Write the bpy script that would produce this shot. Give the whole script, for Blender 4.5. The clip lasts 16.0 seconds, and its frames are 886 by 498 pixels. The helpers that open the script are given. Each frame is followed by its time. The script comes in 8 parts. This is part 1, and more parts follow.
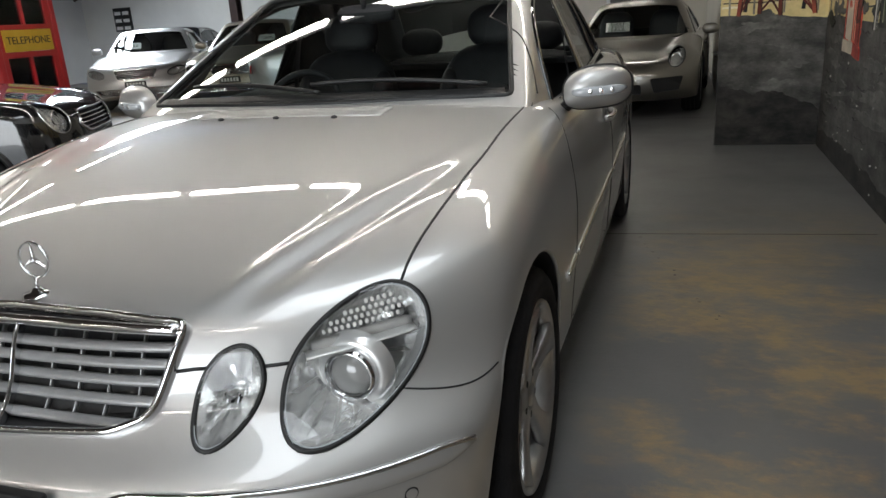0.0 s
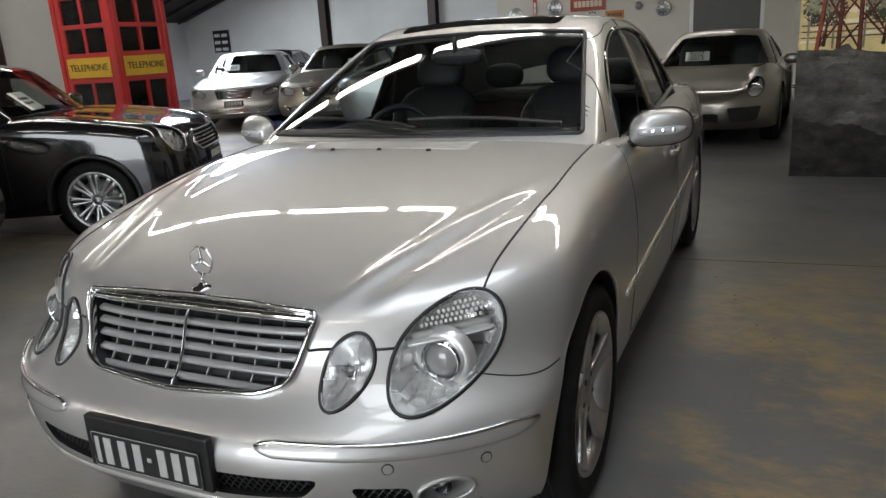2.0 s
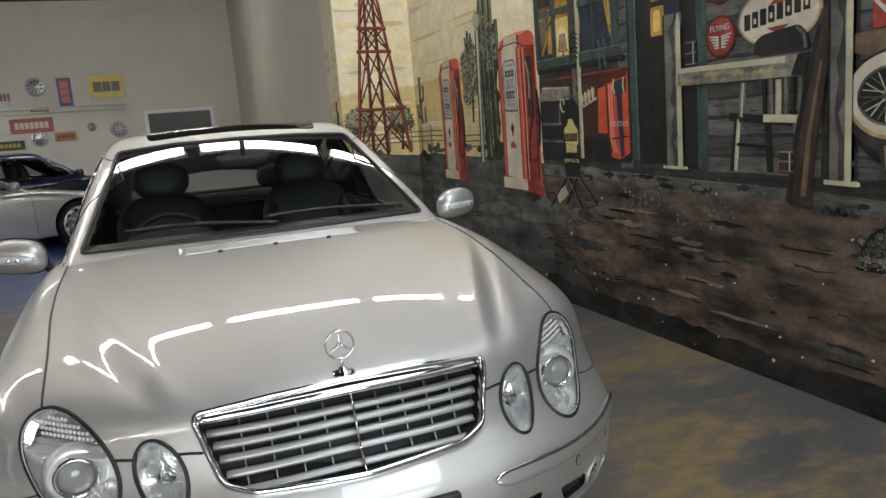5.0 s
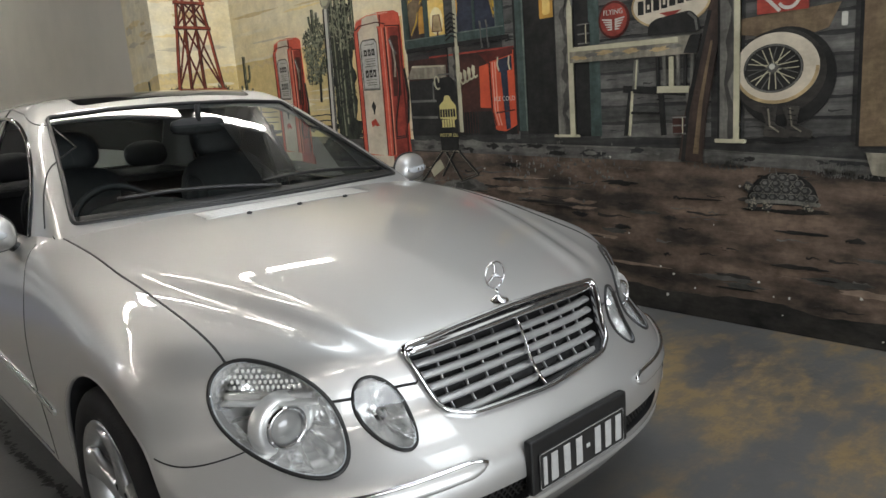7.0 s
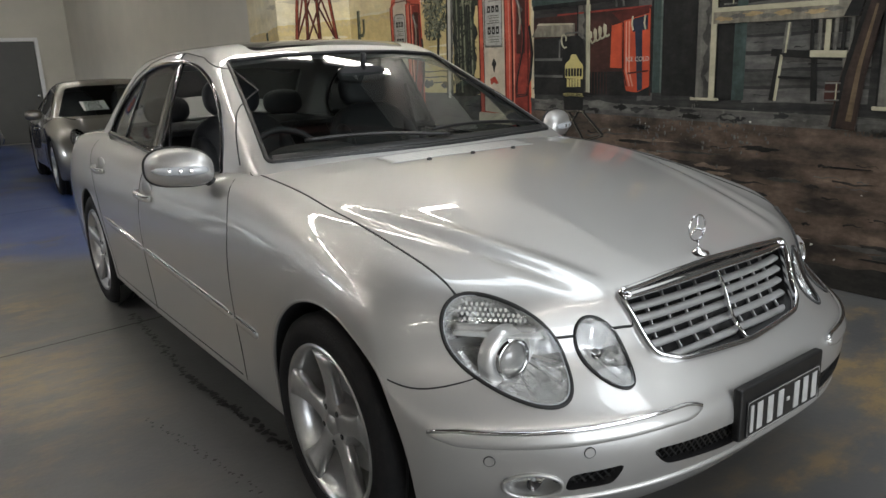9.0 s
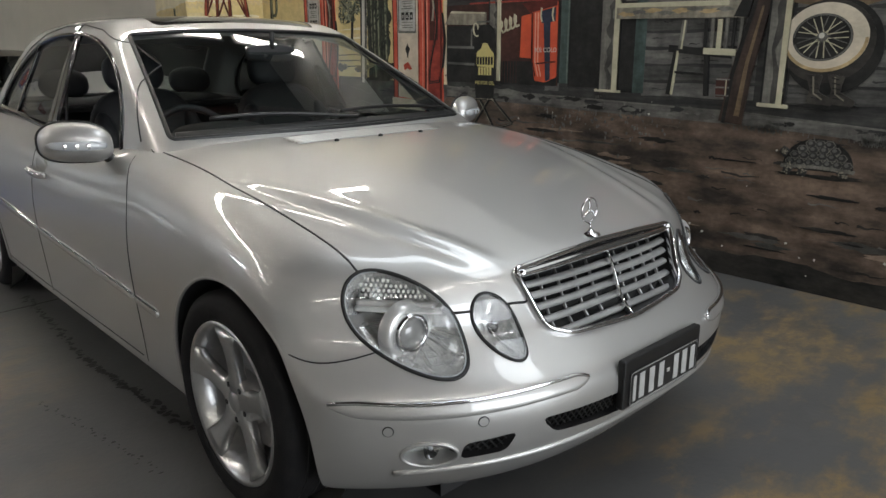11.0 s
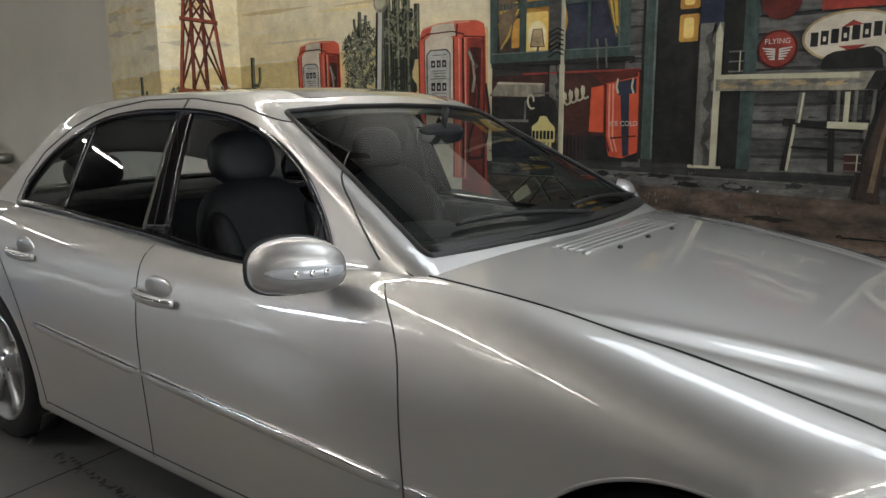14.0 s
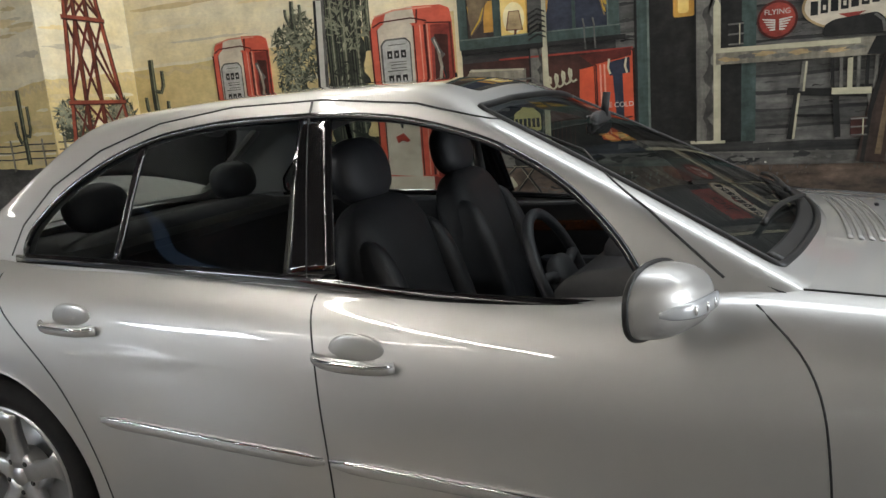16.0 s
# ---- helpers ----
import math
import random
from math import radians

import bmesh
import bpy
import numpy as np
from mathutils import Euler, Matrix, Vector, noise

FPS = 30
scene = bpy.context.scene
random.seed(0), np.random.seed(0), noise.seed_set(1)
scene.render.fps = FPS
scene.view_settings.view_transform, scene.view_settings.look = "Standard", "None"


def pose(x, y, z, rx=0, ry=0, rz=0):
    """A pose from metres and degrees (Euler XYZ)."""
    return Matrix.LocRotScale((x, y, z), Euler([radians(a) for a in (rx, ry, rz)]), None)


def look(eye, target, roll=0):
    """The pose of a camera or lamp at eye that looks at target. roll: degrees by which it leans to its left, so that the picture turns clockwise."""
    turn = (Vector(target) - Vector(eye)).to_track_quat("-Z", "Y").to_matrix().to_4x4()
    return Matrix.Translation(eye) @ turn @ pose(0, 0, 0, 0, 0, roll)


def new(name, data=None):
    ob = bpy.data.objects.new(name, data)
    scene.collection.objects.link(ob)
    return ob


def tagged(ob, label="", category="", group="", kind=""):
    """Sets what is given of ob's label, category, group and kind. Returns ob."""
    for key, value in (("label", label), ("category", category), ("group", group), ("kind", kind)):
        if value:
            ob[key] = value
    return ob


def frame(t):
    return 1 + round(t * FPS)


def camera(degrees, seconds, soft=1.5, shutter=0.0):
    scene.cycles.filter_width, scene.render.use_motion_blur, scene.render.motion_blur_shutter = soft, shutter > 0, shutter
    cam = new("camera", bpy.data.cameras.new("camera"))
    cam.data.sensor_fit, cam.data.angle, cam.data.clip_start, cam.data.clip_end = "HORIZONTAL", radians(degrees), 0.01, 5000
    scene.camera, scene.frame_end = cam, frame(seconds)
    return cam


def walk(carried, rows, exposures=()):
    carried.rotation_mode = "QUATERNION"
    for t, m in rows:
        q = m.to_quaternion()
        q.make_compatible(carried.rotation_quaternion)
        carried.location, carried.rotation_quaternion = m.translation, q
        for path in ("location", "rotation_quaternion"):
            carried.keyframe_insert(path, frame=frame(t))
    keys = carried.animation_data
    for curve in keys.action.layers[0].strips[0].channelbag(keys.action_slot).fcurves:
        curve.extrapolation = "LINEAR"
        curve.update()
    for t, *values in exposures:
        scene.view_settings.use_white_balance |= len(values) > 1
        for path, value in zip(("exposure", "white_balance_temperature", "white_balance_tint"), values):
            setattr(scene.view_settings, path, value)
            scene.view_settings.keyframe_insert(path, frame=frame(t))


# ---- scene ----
cam = camera(62.9, 16.0)
PATH = [
    (0, (1.209, -1.6, 1.243), (0.588, 0.202, 0.635), -3.9),
    (0.5, (1.421, -1.594, 1.254), (0.611, 0.139, 0.668), -2.0),
    (1, (1.508, -1.63, 1.277), (0.571, 0.053, 0.738), -2.6),
    (1.5, (1.447, -1.762, 1.31), (0.539, -0.074, 0.74), -3.3),
    (2, (1.316, -1.925, 1.34), (0.504, -0.181, 0.794), -3.5),
    (2.5, (1.086, -2.029, 1.348), (0.491, -0.178, 0.876), -4.2),
    (3, (0.818, -2.162, 1.359), (0.486, -0.223, 0.999), -3.1),
    (3.5, (0.569, -2.354, 1.385), (0.453, -0.4, 0.974), -3.2),
    (4, (0.286, -2.391, 1.367), (0.523, -0.443, 0.981), -5.3),
    (4.2, (0.157, -2.38, 1.384), (0.51, -0.447, 1.011), -5.9),
    (6.3, (-1.101, -2.121, 1.346), (-0.002, -0.49, 0.984), -3.7),
    (6.5, (-1.198, -2.067, 1.355), (-0.031, -0.492, 0.961), -4.7),
    (7, (-1.352, -1.896, 1.32), (-0.056, -0.429, 0.909), -4.3),
    (7.5, (-1.472, -1.747, 1.311), (-0.133, -0.33, 0.865), -3.5),
    (8, (-1.622, -1.696, 1.328), (-0.4, -0.18, 0.871), -3.8),
    (8.2, (-1.667, -1.687, 1.325), (-0.525, -0.108, 0.877), -3.2),
    (10.3, (-1.704, -1.793, 1.293), (-0.468, -0.324, 0.73), 0.3),
    (10.5, (-1.699, -1.798, 1.297), (-0.418, -0.367, 0.738), 0.1),
    (11, (-1.702, -1.78, 1.298), (-0.392, -0.367, 0.761), -0.3),
    (11.5, (-1.652, -1.641, 1.306), (-0.329, -0.226, 0.808), -0.2),
    (12, (-1.599, -1.425, 1.316), (-0.259, -0.021, 0.834), 2.1),
    (12.5, (-1.671, -1.138, 1.321), (-0.287, 0.201, 0.779), 0.0),
    (12.7, (-1.722, -1.018, 1.331), (-0.335, 0.334, 0.834), -0.2),
    (13, (-1.8, -0.86, 1.325), (-0.438, 0.522, 0.841), 1.1),
    (13.1, (-1.831, -0.819, 1.32), (-0.455, 0.559, 0.863), 0.8),
    (13.5, (-1.903, -0.631, 1.339), (-0.47, 0.713, 0.962), -2.9),
    (14, (-2.063, -0.401, 1.341), (-0.498, 0.789, 0.976), -0.5),
    (14.5, (-2.195, -0.189, 1.343), (-0.552, 0.862, 0.899), -0.7),
    (15, (-2.168, 0.111, 1.346), (-0.431, 1.031, 0.973), -2.9),
    (15.5, (-2.174, 0.429, 1.354), (-0.404, 1.3, 1.023), -2.3),
    (16, (-2.261, 0.763, 1.374), (-0.458, 1.531, 0.976), -4.4),
]
walk(cam, [(t, look(eye, target, roll)) for t, eye, target, roll in PATH], exposures=[(0.0, -0.12), (3.0, -0.15), (7.0, 0.04), (10.5, -0.1), (13.0, -0.2), (14.5, 0.0), (15.0, 0.08), (16.0, 0.27)])


# ---- world and light ----
world = bpy.data.worlds.new("world")
world.use_nodes = True
scene.world = world
sky = world.node_tree.nodes.new("ShaderNodeTexSky")
sky.sky_type, sky.sun_disc, sky.sun_elevation, sky.sun_rotation = "NISHITA", False, radians(50), radians(120)
world.node_tree.links.new(sky.outputs[0], world.node_tree.nodes["Background"].inputs[0])
world.node_tree.nodes["Background"].inputs[1].default_value = 0.08
TUBE_GLOW = 40.0

# ---- curves and implicit forms ----
def spline(knots):
    """Natural cubic curve through (t, value) knots, straight beyond the ends."""
    kx, ky = np.array([k[0] for k in knots], float), np.array([k[1] for k in knots], float)
    n, h = len(kx), np.diff(kx)
    A, b = np.eye(n), np.zeros(n)
    for i in range(1, n - 1):
        A[i, i - 1:i + 2] = h[i - 1], 2 * (h[i - 1] + h[i]), h[i]
        b[i] = 6 * ((ky[i + 1] - ky[i]) / h[i] - (ky[i] - ky[i - 1]) / h[i - 1])
    m = np.linalg.solve(A, b)

    def f(t):
        t = np.asarray(t, float)
        c = np.clip(t, kx[0], kx[-1])
        i = np.clip(np.searchsorted(kx, c) - 1, 0, n - 2)
        a, d, hh = kx[i + 1] - c, c - kx[i], h[i]
        v = m[i] * a ** 3 / (6 * hh) + m[i + 1] * d ** 3 / (6 * hh) + (ky[i] / hh - m[i] * hh / 6) * a + (ky[i + 1] / hh - m[i + 1] * hh / 6) * d
        s0 = (ky[1] - ky[0]) / h[0] - h[0] * m[1] / 6
        s1 = (ky[-1] - ky[-2]) / h[-1] + h[-1] * m[-2] / 6
        return v + np.where(t < kx[0], (t - kx[0]) * s0, 0) + np.where(t > kx[-1], (t - kx[-1]) * s1, 0)
    return f


def smax(a, b, k):
    d = np.maximum(k - np.abs(a - b), 0) / k
    return np.maximum(a, b) + d * d * d * k / 6


def bump1(t, a, b):
    """Smooth step from 0 at a to 1 at b."""
    s = np.clip((t - a) / (b - a), 0, 1)
    return s * s * s * (s * (6 * s - 15) + 10)

# ---- materials ----
def mat(name, c1, c2=None, rough=0.5, metal=0.0, scale=6.0, bump=0.0, coat=0.0, grain=0.0, detail=5.0, mid=0.5, wide=0.2, rvar=0.0, spec=0.5, trans=0.0, ior=1.5, emit=None, glow=0.0, stretch=(1, 1, 1)):
    m = bpy.data.materials.new(name)
    m.use_nodes = True
    nt = m.node_tree
    b = nt.nodes["Principled BSDF"]
    i = b.inputs
    i["Base Color"].default_value, i["Roughness"].default_value, i["Metallic"].default_value = (*c1, 1), rough, metal
    i["Coat Weight"].default_value, i["Coat Roughness"].default_value = coat, 0.02
    i["Specular IOR Level"].default_value, i["Transmission Weight"].default_value, i["IOR"].default_value = spec, trans, ior
    if emit:
        i["Emission Color"].default_value, i["Emission Strength"].default_value = (*emit, 1), glow
    if c2 or bump or rvar:
        co = nt.nodes.new("ShaderNodeTexCoord")
        mp = nt.nodes.new("ShaderNodeMapping")
        mp.inputs["Scale"].default_value = stretch
        nt.links.new(co.outputs["Object"], mp.inputs[0])
        n = nt.nodes.new("ShaderNodeTexNoise")
        n.inputs["Scale"].default_value, n.inputs["Detail"].default_value, n.inputs["Roughness"].default_value = scale, detail, 0.6
        nt.links.new(mp.outputs[0], n.inputs["Vector"])
        if c2:
            r = nt.nodes.new("ShaderNodeValToRGB")
            r.color_ramp.elements[0].position, r.color_ramp.elements[1].position = mid - wide, mid + wide
            r.color_ramp.elements[0].color, r.color_ramp.elements[1].color = (*c1, 1), (*c2, 1)
            nt.links.new(n.outputs[0], r.inputs[0])
            nt.links.new(r.outputs[0], i["Base Color"])
        if rvar:
            k = nt.nodes.new("ShaderNodeMapRange")
            k.inputs[3].default_value, k.inputs[4].default_value = max(rough - rvar, 0.02), rough + rvar
            nt.links.new(n.outputs[0], k.inputs[0])
            nt.links.new(k.outputs[0], i["Roughness"])
        if bump:
            g = nt.nodes.new("ShaderNodeTexNoise")
            g.inputs["Scale"].default_value, g.inputs["Detail"].default_value = grain or scale * 8, 4
            nt.links.new(mp.outputs[0], g.inputs["Vector"])
            u = nt.nodes.new("ShaderNodeBump")
            u.inputs["Strength"].default_value, u.inputs["Distance"].default_value = bump, 0.01
            nt.links.new(g.outputs[0], u.inputs["Height"])
            nt.links.new(u.outputs[0], i["Normal"])
    return m


def paint(name, c1, flake=0.34, metal=0.85):
    """Metallic base under a hard clear coat."""
    m = mat(name, c1, tuple(v * 0.93 for v in c1), rough=flake + 0.02, metal=metal, scale=900, wide=0.4, coat=1.0)
    m.node_tree.nodes["Principled BSDF"].inputs["Coat IOR"].default_value = 1.65
    return m


SILVER = paint("silver_metallic_paint", (0.54, 0.535, 0.52), 0.43, 0.72)
CHROME = mat("chrome", (0.75, 0.75, 0.76), rough=0.06, metal=1.0)
SATIN = mat("satin_alloy", (0.56, 0.56, 0.56), (0.50, 0.50, 0.50), rough=0.3, metal=0.9, scale=40, coat=0.4)
SLATS = mat("silver_slat", (0.46, 0.46, 0.46), (0.40, 0.40, 0.40), rough=0.35, metal=0.5, scale=30)
RUBBER = mat("tyre_rubber", (0.008, 0.008, 0.009), (0.014, 0.013, 0.013), rough=0.7, scale=20, bump=0.15, spec=0.2)
BLACK = mat("black_rubber", (0.008, 0.008, 0.008), (0.014, 0.014, 0.014), rough=0.45, scale=30)
PIANO = mat("gloss_black", (0.006, 0.006, 0.007), rough=0.08, coat=1.0)
DARK = mat("dark_plastic", (0.012, 0.012, 0.013), (0.02, 0.02, 0.021), rough=0.6, scale=60, bump=0.1)
LEATHER = mat("black_leather", (0.010, 0.011, 0.013), (0.018, 0.019, 0.022), rough=0.48, scale=25, bump=0.25, grain=300)
LINING = mat("grey_headlining", (0.30, 0.30, 0.29), (0.26, 0.26, 0.25), rough=0.9, scale=60, bump=0.1)
WALNUT = mat("walnut_veneer", (0.10, 0.035, 0.012), (0.045, 0.015, 0.006), rough=0.2, scale=9, coat=0.8, stretch=(1, 6, 6))
LAMP_BOWL = mat("lamp_reflector", (0.93, 0.93, 0.92), (0.86, 0.86, 0.85), rough=0.15, metal=0.78, scale=14, bump=0.06, grain=22)
LAMP_TRIM = mat("lamp_silver_trim", (0.78, 0.78, 0.77), (0.70, 0.70, 0.69), rough=0.28, metal=0.6, scale=20)
LAMP_SHADE = mat("lamp_grey_trim", (0.42, 0.41, 0.39), (0.36, 0.35, 0.34), rough=0.45, scale=20)
PROJECTOR = mat("projector_glass", (0.30, 0.30, 0.295), (0.24, 0.24, 0.235), rough=0.04, scale=6, coat=1.0)
PRISM = mat("prism_plastic", (0.72, 0.71, 0.68), rough=0.12, coat=0.8)
AMBER = mat("amber_bulb", (0.5, 0.2, 0.05), rough=0.2)


def glass(name, tint, rough=0.0):
    """Thin pane: lets light through with a tint, mirrors by Fresnel."""
    m = bpy.data.materials.new(name)
    m.use_nodes = True
    nt = m.node_tree
    nt.nodes.remove(nt.nodes["Principled BSDF"])
    t, g, f, x = (nt.nodes.new(n) for n in ("ShaderNodeBsdfTransparent", "ShaderNodeBsdfGlossy", "ShaderNodeFresnel", "ShaderNodeMixShader"))
    t.inputs[0].default_value = (*tint, 1)
    g.inputs["Roughness"].default_value = rough
    f.inputs[0].default_value = 1.5
    nt.links.new(f.outputs[0], x.inputs[0])
    nt.links.new(t.outputs[0], x.inputs[1])
    nt.links.new(g.outputs[0], x.inputs[2])
    nt.links.new(x.outputs[0], nt.nodes["Material Output"].inputs[0])
    return m


GLASS = glass("tinted_glass", (0.52, 0.58, 0.56))
SIDE_GLASS = glass("dark_tinted_glass", (0.58, 0.62, 0.62))
LENS = glass("clear_lens", (0.93, 0.94, 0.94))
DARK_GLASS = mat("smoked_glass", (0.01, 0.011, 0.012), rough=0.03, coat=1.0)
WHITE_WALL = mat("white_painted_block", (0.74, 0.74, 0.71), (0.66, 0.66, 0.63), rough=0.75, scale=1.2, bump=0.12, grain=60)
CREAM_WALL = mat("cream_painted_plaster", (0.66, 0.63, 0.55), (0.58, 0.56, 0.49), rough=0.8, scale=0.9, bump=0.12, grain=50)
ROOF_TIN = mat("dark_roof_sheet", (0.03, 0.024, 0.02), (0.05, 0.04, 0.034), rough=0.7, scale=3)
STEEL_RED = mat("oxide_red_steel", (0.10, 0.035, 0.025), (0.06, 0.025, 0.02), rough=0.6, scale=6, bump=0.1)
STEEL_BROWN = mat("brown_painted_steel", (0.055, 0.03, 0.025), (0.035, 0.022, 0.02), rough=0.5, scale=6)
TUBE_LIGHT = mat("fluorescent_tube", (0.9, 0.9, 0.9), emit=(1.0, 0.945, 0.86), glow=TUBE_GLOW)
WHITE_TIN = mat("white_enamel", (0.8, 0.8, 0.8), rough=0.4)
PAPER = mat("white_paper", (0.8, 0.8, 0.78), (0.74, 0.74, 0.72), rough=0.8, scale=15)
INK = mat("black_ink", (0.02, 0.02, 0.02), rough=0.6)


def floor_mat():
    m = mat("worn_grey_floor_paint", (0.135, 0.134, 0.130), (0.085, 0.086, 0.087), rough=0.36, scale=0.8, bump=0.10, grain=45, rvar=0.14, detail=8)
    nt = m.node_tree
    b = nt.nodes["Principled BSDF"]
    base = b.inputs["Base Color"].links[0].from_socket
    co = nt.nodes.new("ShaderNodeTexCoord")
    sep = nt.nodes.new("ShaderNodeSeparateXYZ")
    nt.links.new(co.outputs["Object"], sep.inputs[0])

    def noise_node(scale, detail, stretch=(1, 1, 1)):
        mp = nt.nodes.new("ShaderNodeMapping")
        mp.inputs["Scale"].default_value = stretch
        nt.links.new(co.outputs["Object"], mp.inputs[0])
        n = nt.nodes.new("ShaderNodeTexNoise")
        n.inputs["Scale"].default_value, n.inputs["Detail"].default_value, n.inputs["Roughness"].default_value = scale, detail, 0.7
        nt.links.new(mp.outputs[0], n.inputs["Vector"])
        return n.outputs[0]

    def calc(op, a, c):
        k = nt.nodes.new("ShaderNodeMath")
        k.operation = op
        for s, v in zip(k.inputs, (a, c)):
            if isinstance(v, (int, float)):
                s.default_value = v
            else:
                nt.links.new(v, s)
        return k.outputs[0]

    def ramp(v, a, c):
        k = nt.nodes.new("ShaderNodeMapRange")
        nt.links.new(v, k.inputs[0])
        k.inputs[1].default_value, k.inputs[2].default_value = a, c
        return k.outputs[0]

    def mix(f, a, colour):
        k = nt.nodes.new("ShaderNodeMix")
        k.data_type = "RGBA"
        nt.links.new(f, k.inputs[0])
        nt.links.new(a, k.inputs[6])
        k.inputs[7].default_value = (*colour, 1)
        return k.outputs[2]

    # worn-through ochre concrete: broken patches along the wall side and across the nose
    patch = ramp(noise_node(1.5, 9, (0.7, 1.2, 1)), 0.46, 0.56)
    flecks = ramp(noise_node(9.0, 9, (0.8, 1.3, 1)), 0.44, 0.56)
    near = calc("MULTIPLY", ramp(sep.outputs[1], 3.2, 1.6), ramp(sep.outputs[0], 0.9, 1.15))
    ahead = calc("MULTIPLY", ramp(sep.outputs[1], -0.5, -0.8), ramp(sep.outputs[0], -1.2, -0.4))
    side = calc("MULTIPLY", ramp(sep.outputs[0], -0.9, -1.3), ramp(sep.outputs[1], 0.2, 1.8))
    where = calc("MINIMUM", calc("ADD", calc("ADD", near, ahead), calc("MULTIPLY", side, 0.8)), 1.0)
    worn = calc("MULTIPLY", calc("MULTIPLY", patch, calc("ADD", calc("MULTIPLY", flecks, 0.6), 0.4)), where)
    out = mix(worn, base, (0.26, 0.186, 0.095))
    # blue bay paint with worn gaps
    bays = calc("MULTIPLY", ramp(calc("ADD", sep.outputs[1], calc("MULTIPLY", sep.outputs[0], 0.8)), 3.4, 3.8), ramp(sep.outputs[0], 0.3, 0.0))
    blue = calc("MULTIPLY", bays, ramp(noise_node(0.9, 7), 0.34, 0.46))
    out = mix(calc("MULTIPLY", blue, 0.85), out, (0.03, 0.075, 0.27))
    grime = ramp(noise_node(2.7, 9), 0.56, 0.72)
    out = mix(calc("MULTIPLY", grime, 0.45), out, (0.06, 0.058, 0.055))
    nt.links.new(out, b.inputs["Base Color"])
    return m


FLOOR = floor_mat()

# ---- mesh helpers ----
def thing(name, label, category, m=None, group="", kind=""):
    ob = tagged(new(name), label, category, group, kind)
    if m is not None:
        ob.matrix_world = m
    return ob


def solid(name, verts, faces, material, parent=None, label="", smooth=True, normals=None, kind=""):
    me = bpy.data.meshes.new(name)
    me.from_pydata([tuple(map(float, v)) for v in verts], [], [tuple(map(int, f)) for f in faces])
    me.materials.append(material)
    if smooth:
        me.polygons.foreach_set("use_smooth", [True] * len(me.polygons))
    me.update()
    if normals is not None:
        me.normals_split_custom_set_from_vertices([tuple(map(float, n)) for n in normals])
    ob = new(name, me)
    if parent is not None:
        ob.parent = parent
    return tagged(ob, label, kind=kind)


def part(name, bm, material, parent=None, label="", smooth=True):
    me = bpy.data.meshes.new(name)
    bm.to_mesh(me)
    bm.free()
    me.materials.append(material)
    if smooth:
        me.polygons.foreach_set("use_smooth", [True] * len(me.polygons))
    ob = new(name, me)
    if parent is not None:
        ob.parent = parent
    return tagged(ob, label)


def block(name, lo, hi, material, parent=None, label="", bevel=0.006, seg=2):
    bm = bmesh.new()
    lo, hi = Vector(lo), Vector(hi)
    bmesh.ops.create_cube(bm, size=1, matrix=Matrix.LocRotScale((lo + hi) / 2, None, hi - lo))
    if bevel:
        bmesh.ops.bevel(bm, geom=bm.edges[:], offset=min(bevel, 0.45 * min(hi - lo)), segments=seg, affect="EDGES", profile=0.5)
    return part(name, bm, material, parent, label, smooth=False)


def frames_along(pts, closed):
    pts = np.asarray(pts, float)
    d = np.roll(pts, -1, 0) - np.roll(pts, 1, 0) if closed else np.gradient(pts, axis=0)
    return pts, d / np.maximum(np.linalg.norm(d, axis=1, keepdims=True), 1e-9)


def sweep(name, pts, up, a, b, material, parent=None, label="", closed=False, n=8, square=2.0):
    """A bar along pts: half-size a along 'up' (one vector or one for each point), b across it; square > 2 flattens its sides."""
    pts, d = frames_along(pts, closed)
    up = np.broadcast_to(np.asarray(up, float), pts.shape)
    up = up - d * (up * d).sum(1, keepdims=True)
    up = up / np.maximum(np.linalg.norm(up, axis=1, keepdims=True), 1e-9)
    ac = np.cross(d, up)
    th = np.arange(n) / n * 2 * np.pi + np.pi / n
    cs, sn = np.sign(np.cos(th)) * np.abs(np.cos(th)) ** (2 / square), np.sign(np.sin(th)) * np.abs(np.sin(th)) ** (2 / square)
    a, b = np.broadcast_to(a, len(pts)), np.broadcast_to(b, len(pts))
    v = pts[:, None] + up[:, None] * (cs[None, :, None] * a[:, None, None]) + ac[:, None] * (sn[None, :, None] * b[:, None, None])
    m = len(pts)
    faces = [(i * n + j, i * n + (j + 1) % n, ((i + 1) % m) * n + (j + 1) % n, ((i + 1) % m) * n + j) for i in range(m if closed else m - 1) for j in range(n)]
    if not closed:
        faces += [tuple(range(n))[::-1], tuple(range((m - 1) * n, m * n))]
    return solid(name, v.reshape(-1, 3), faces, material, parent, label)


def tube(name, pts, r, material, parent=None, label="", closed=False, n=8):
    pts = np.asarray(pts, float)
    up = (0, 0, 1) if np.ptp(pts[:, 2]) < 0.6 * max(np.ptp(pts[:, 0]), np.ptp(pts[:, 1]), 1e-6) else ((1, 0, 0) if np.ptp(pts[:, 0]) <= np.ptp(pts[:, 1]) else (0, 1, 0))
    return sweep(name, pts, up, r, r, material, parent, label, closed, n)


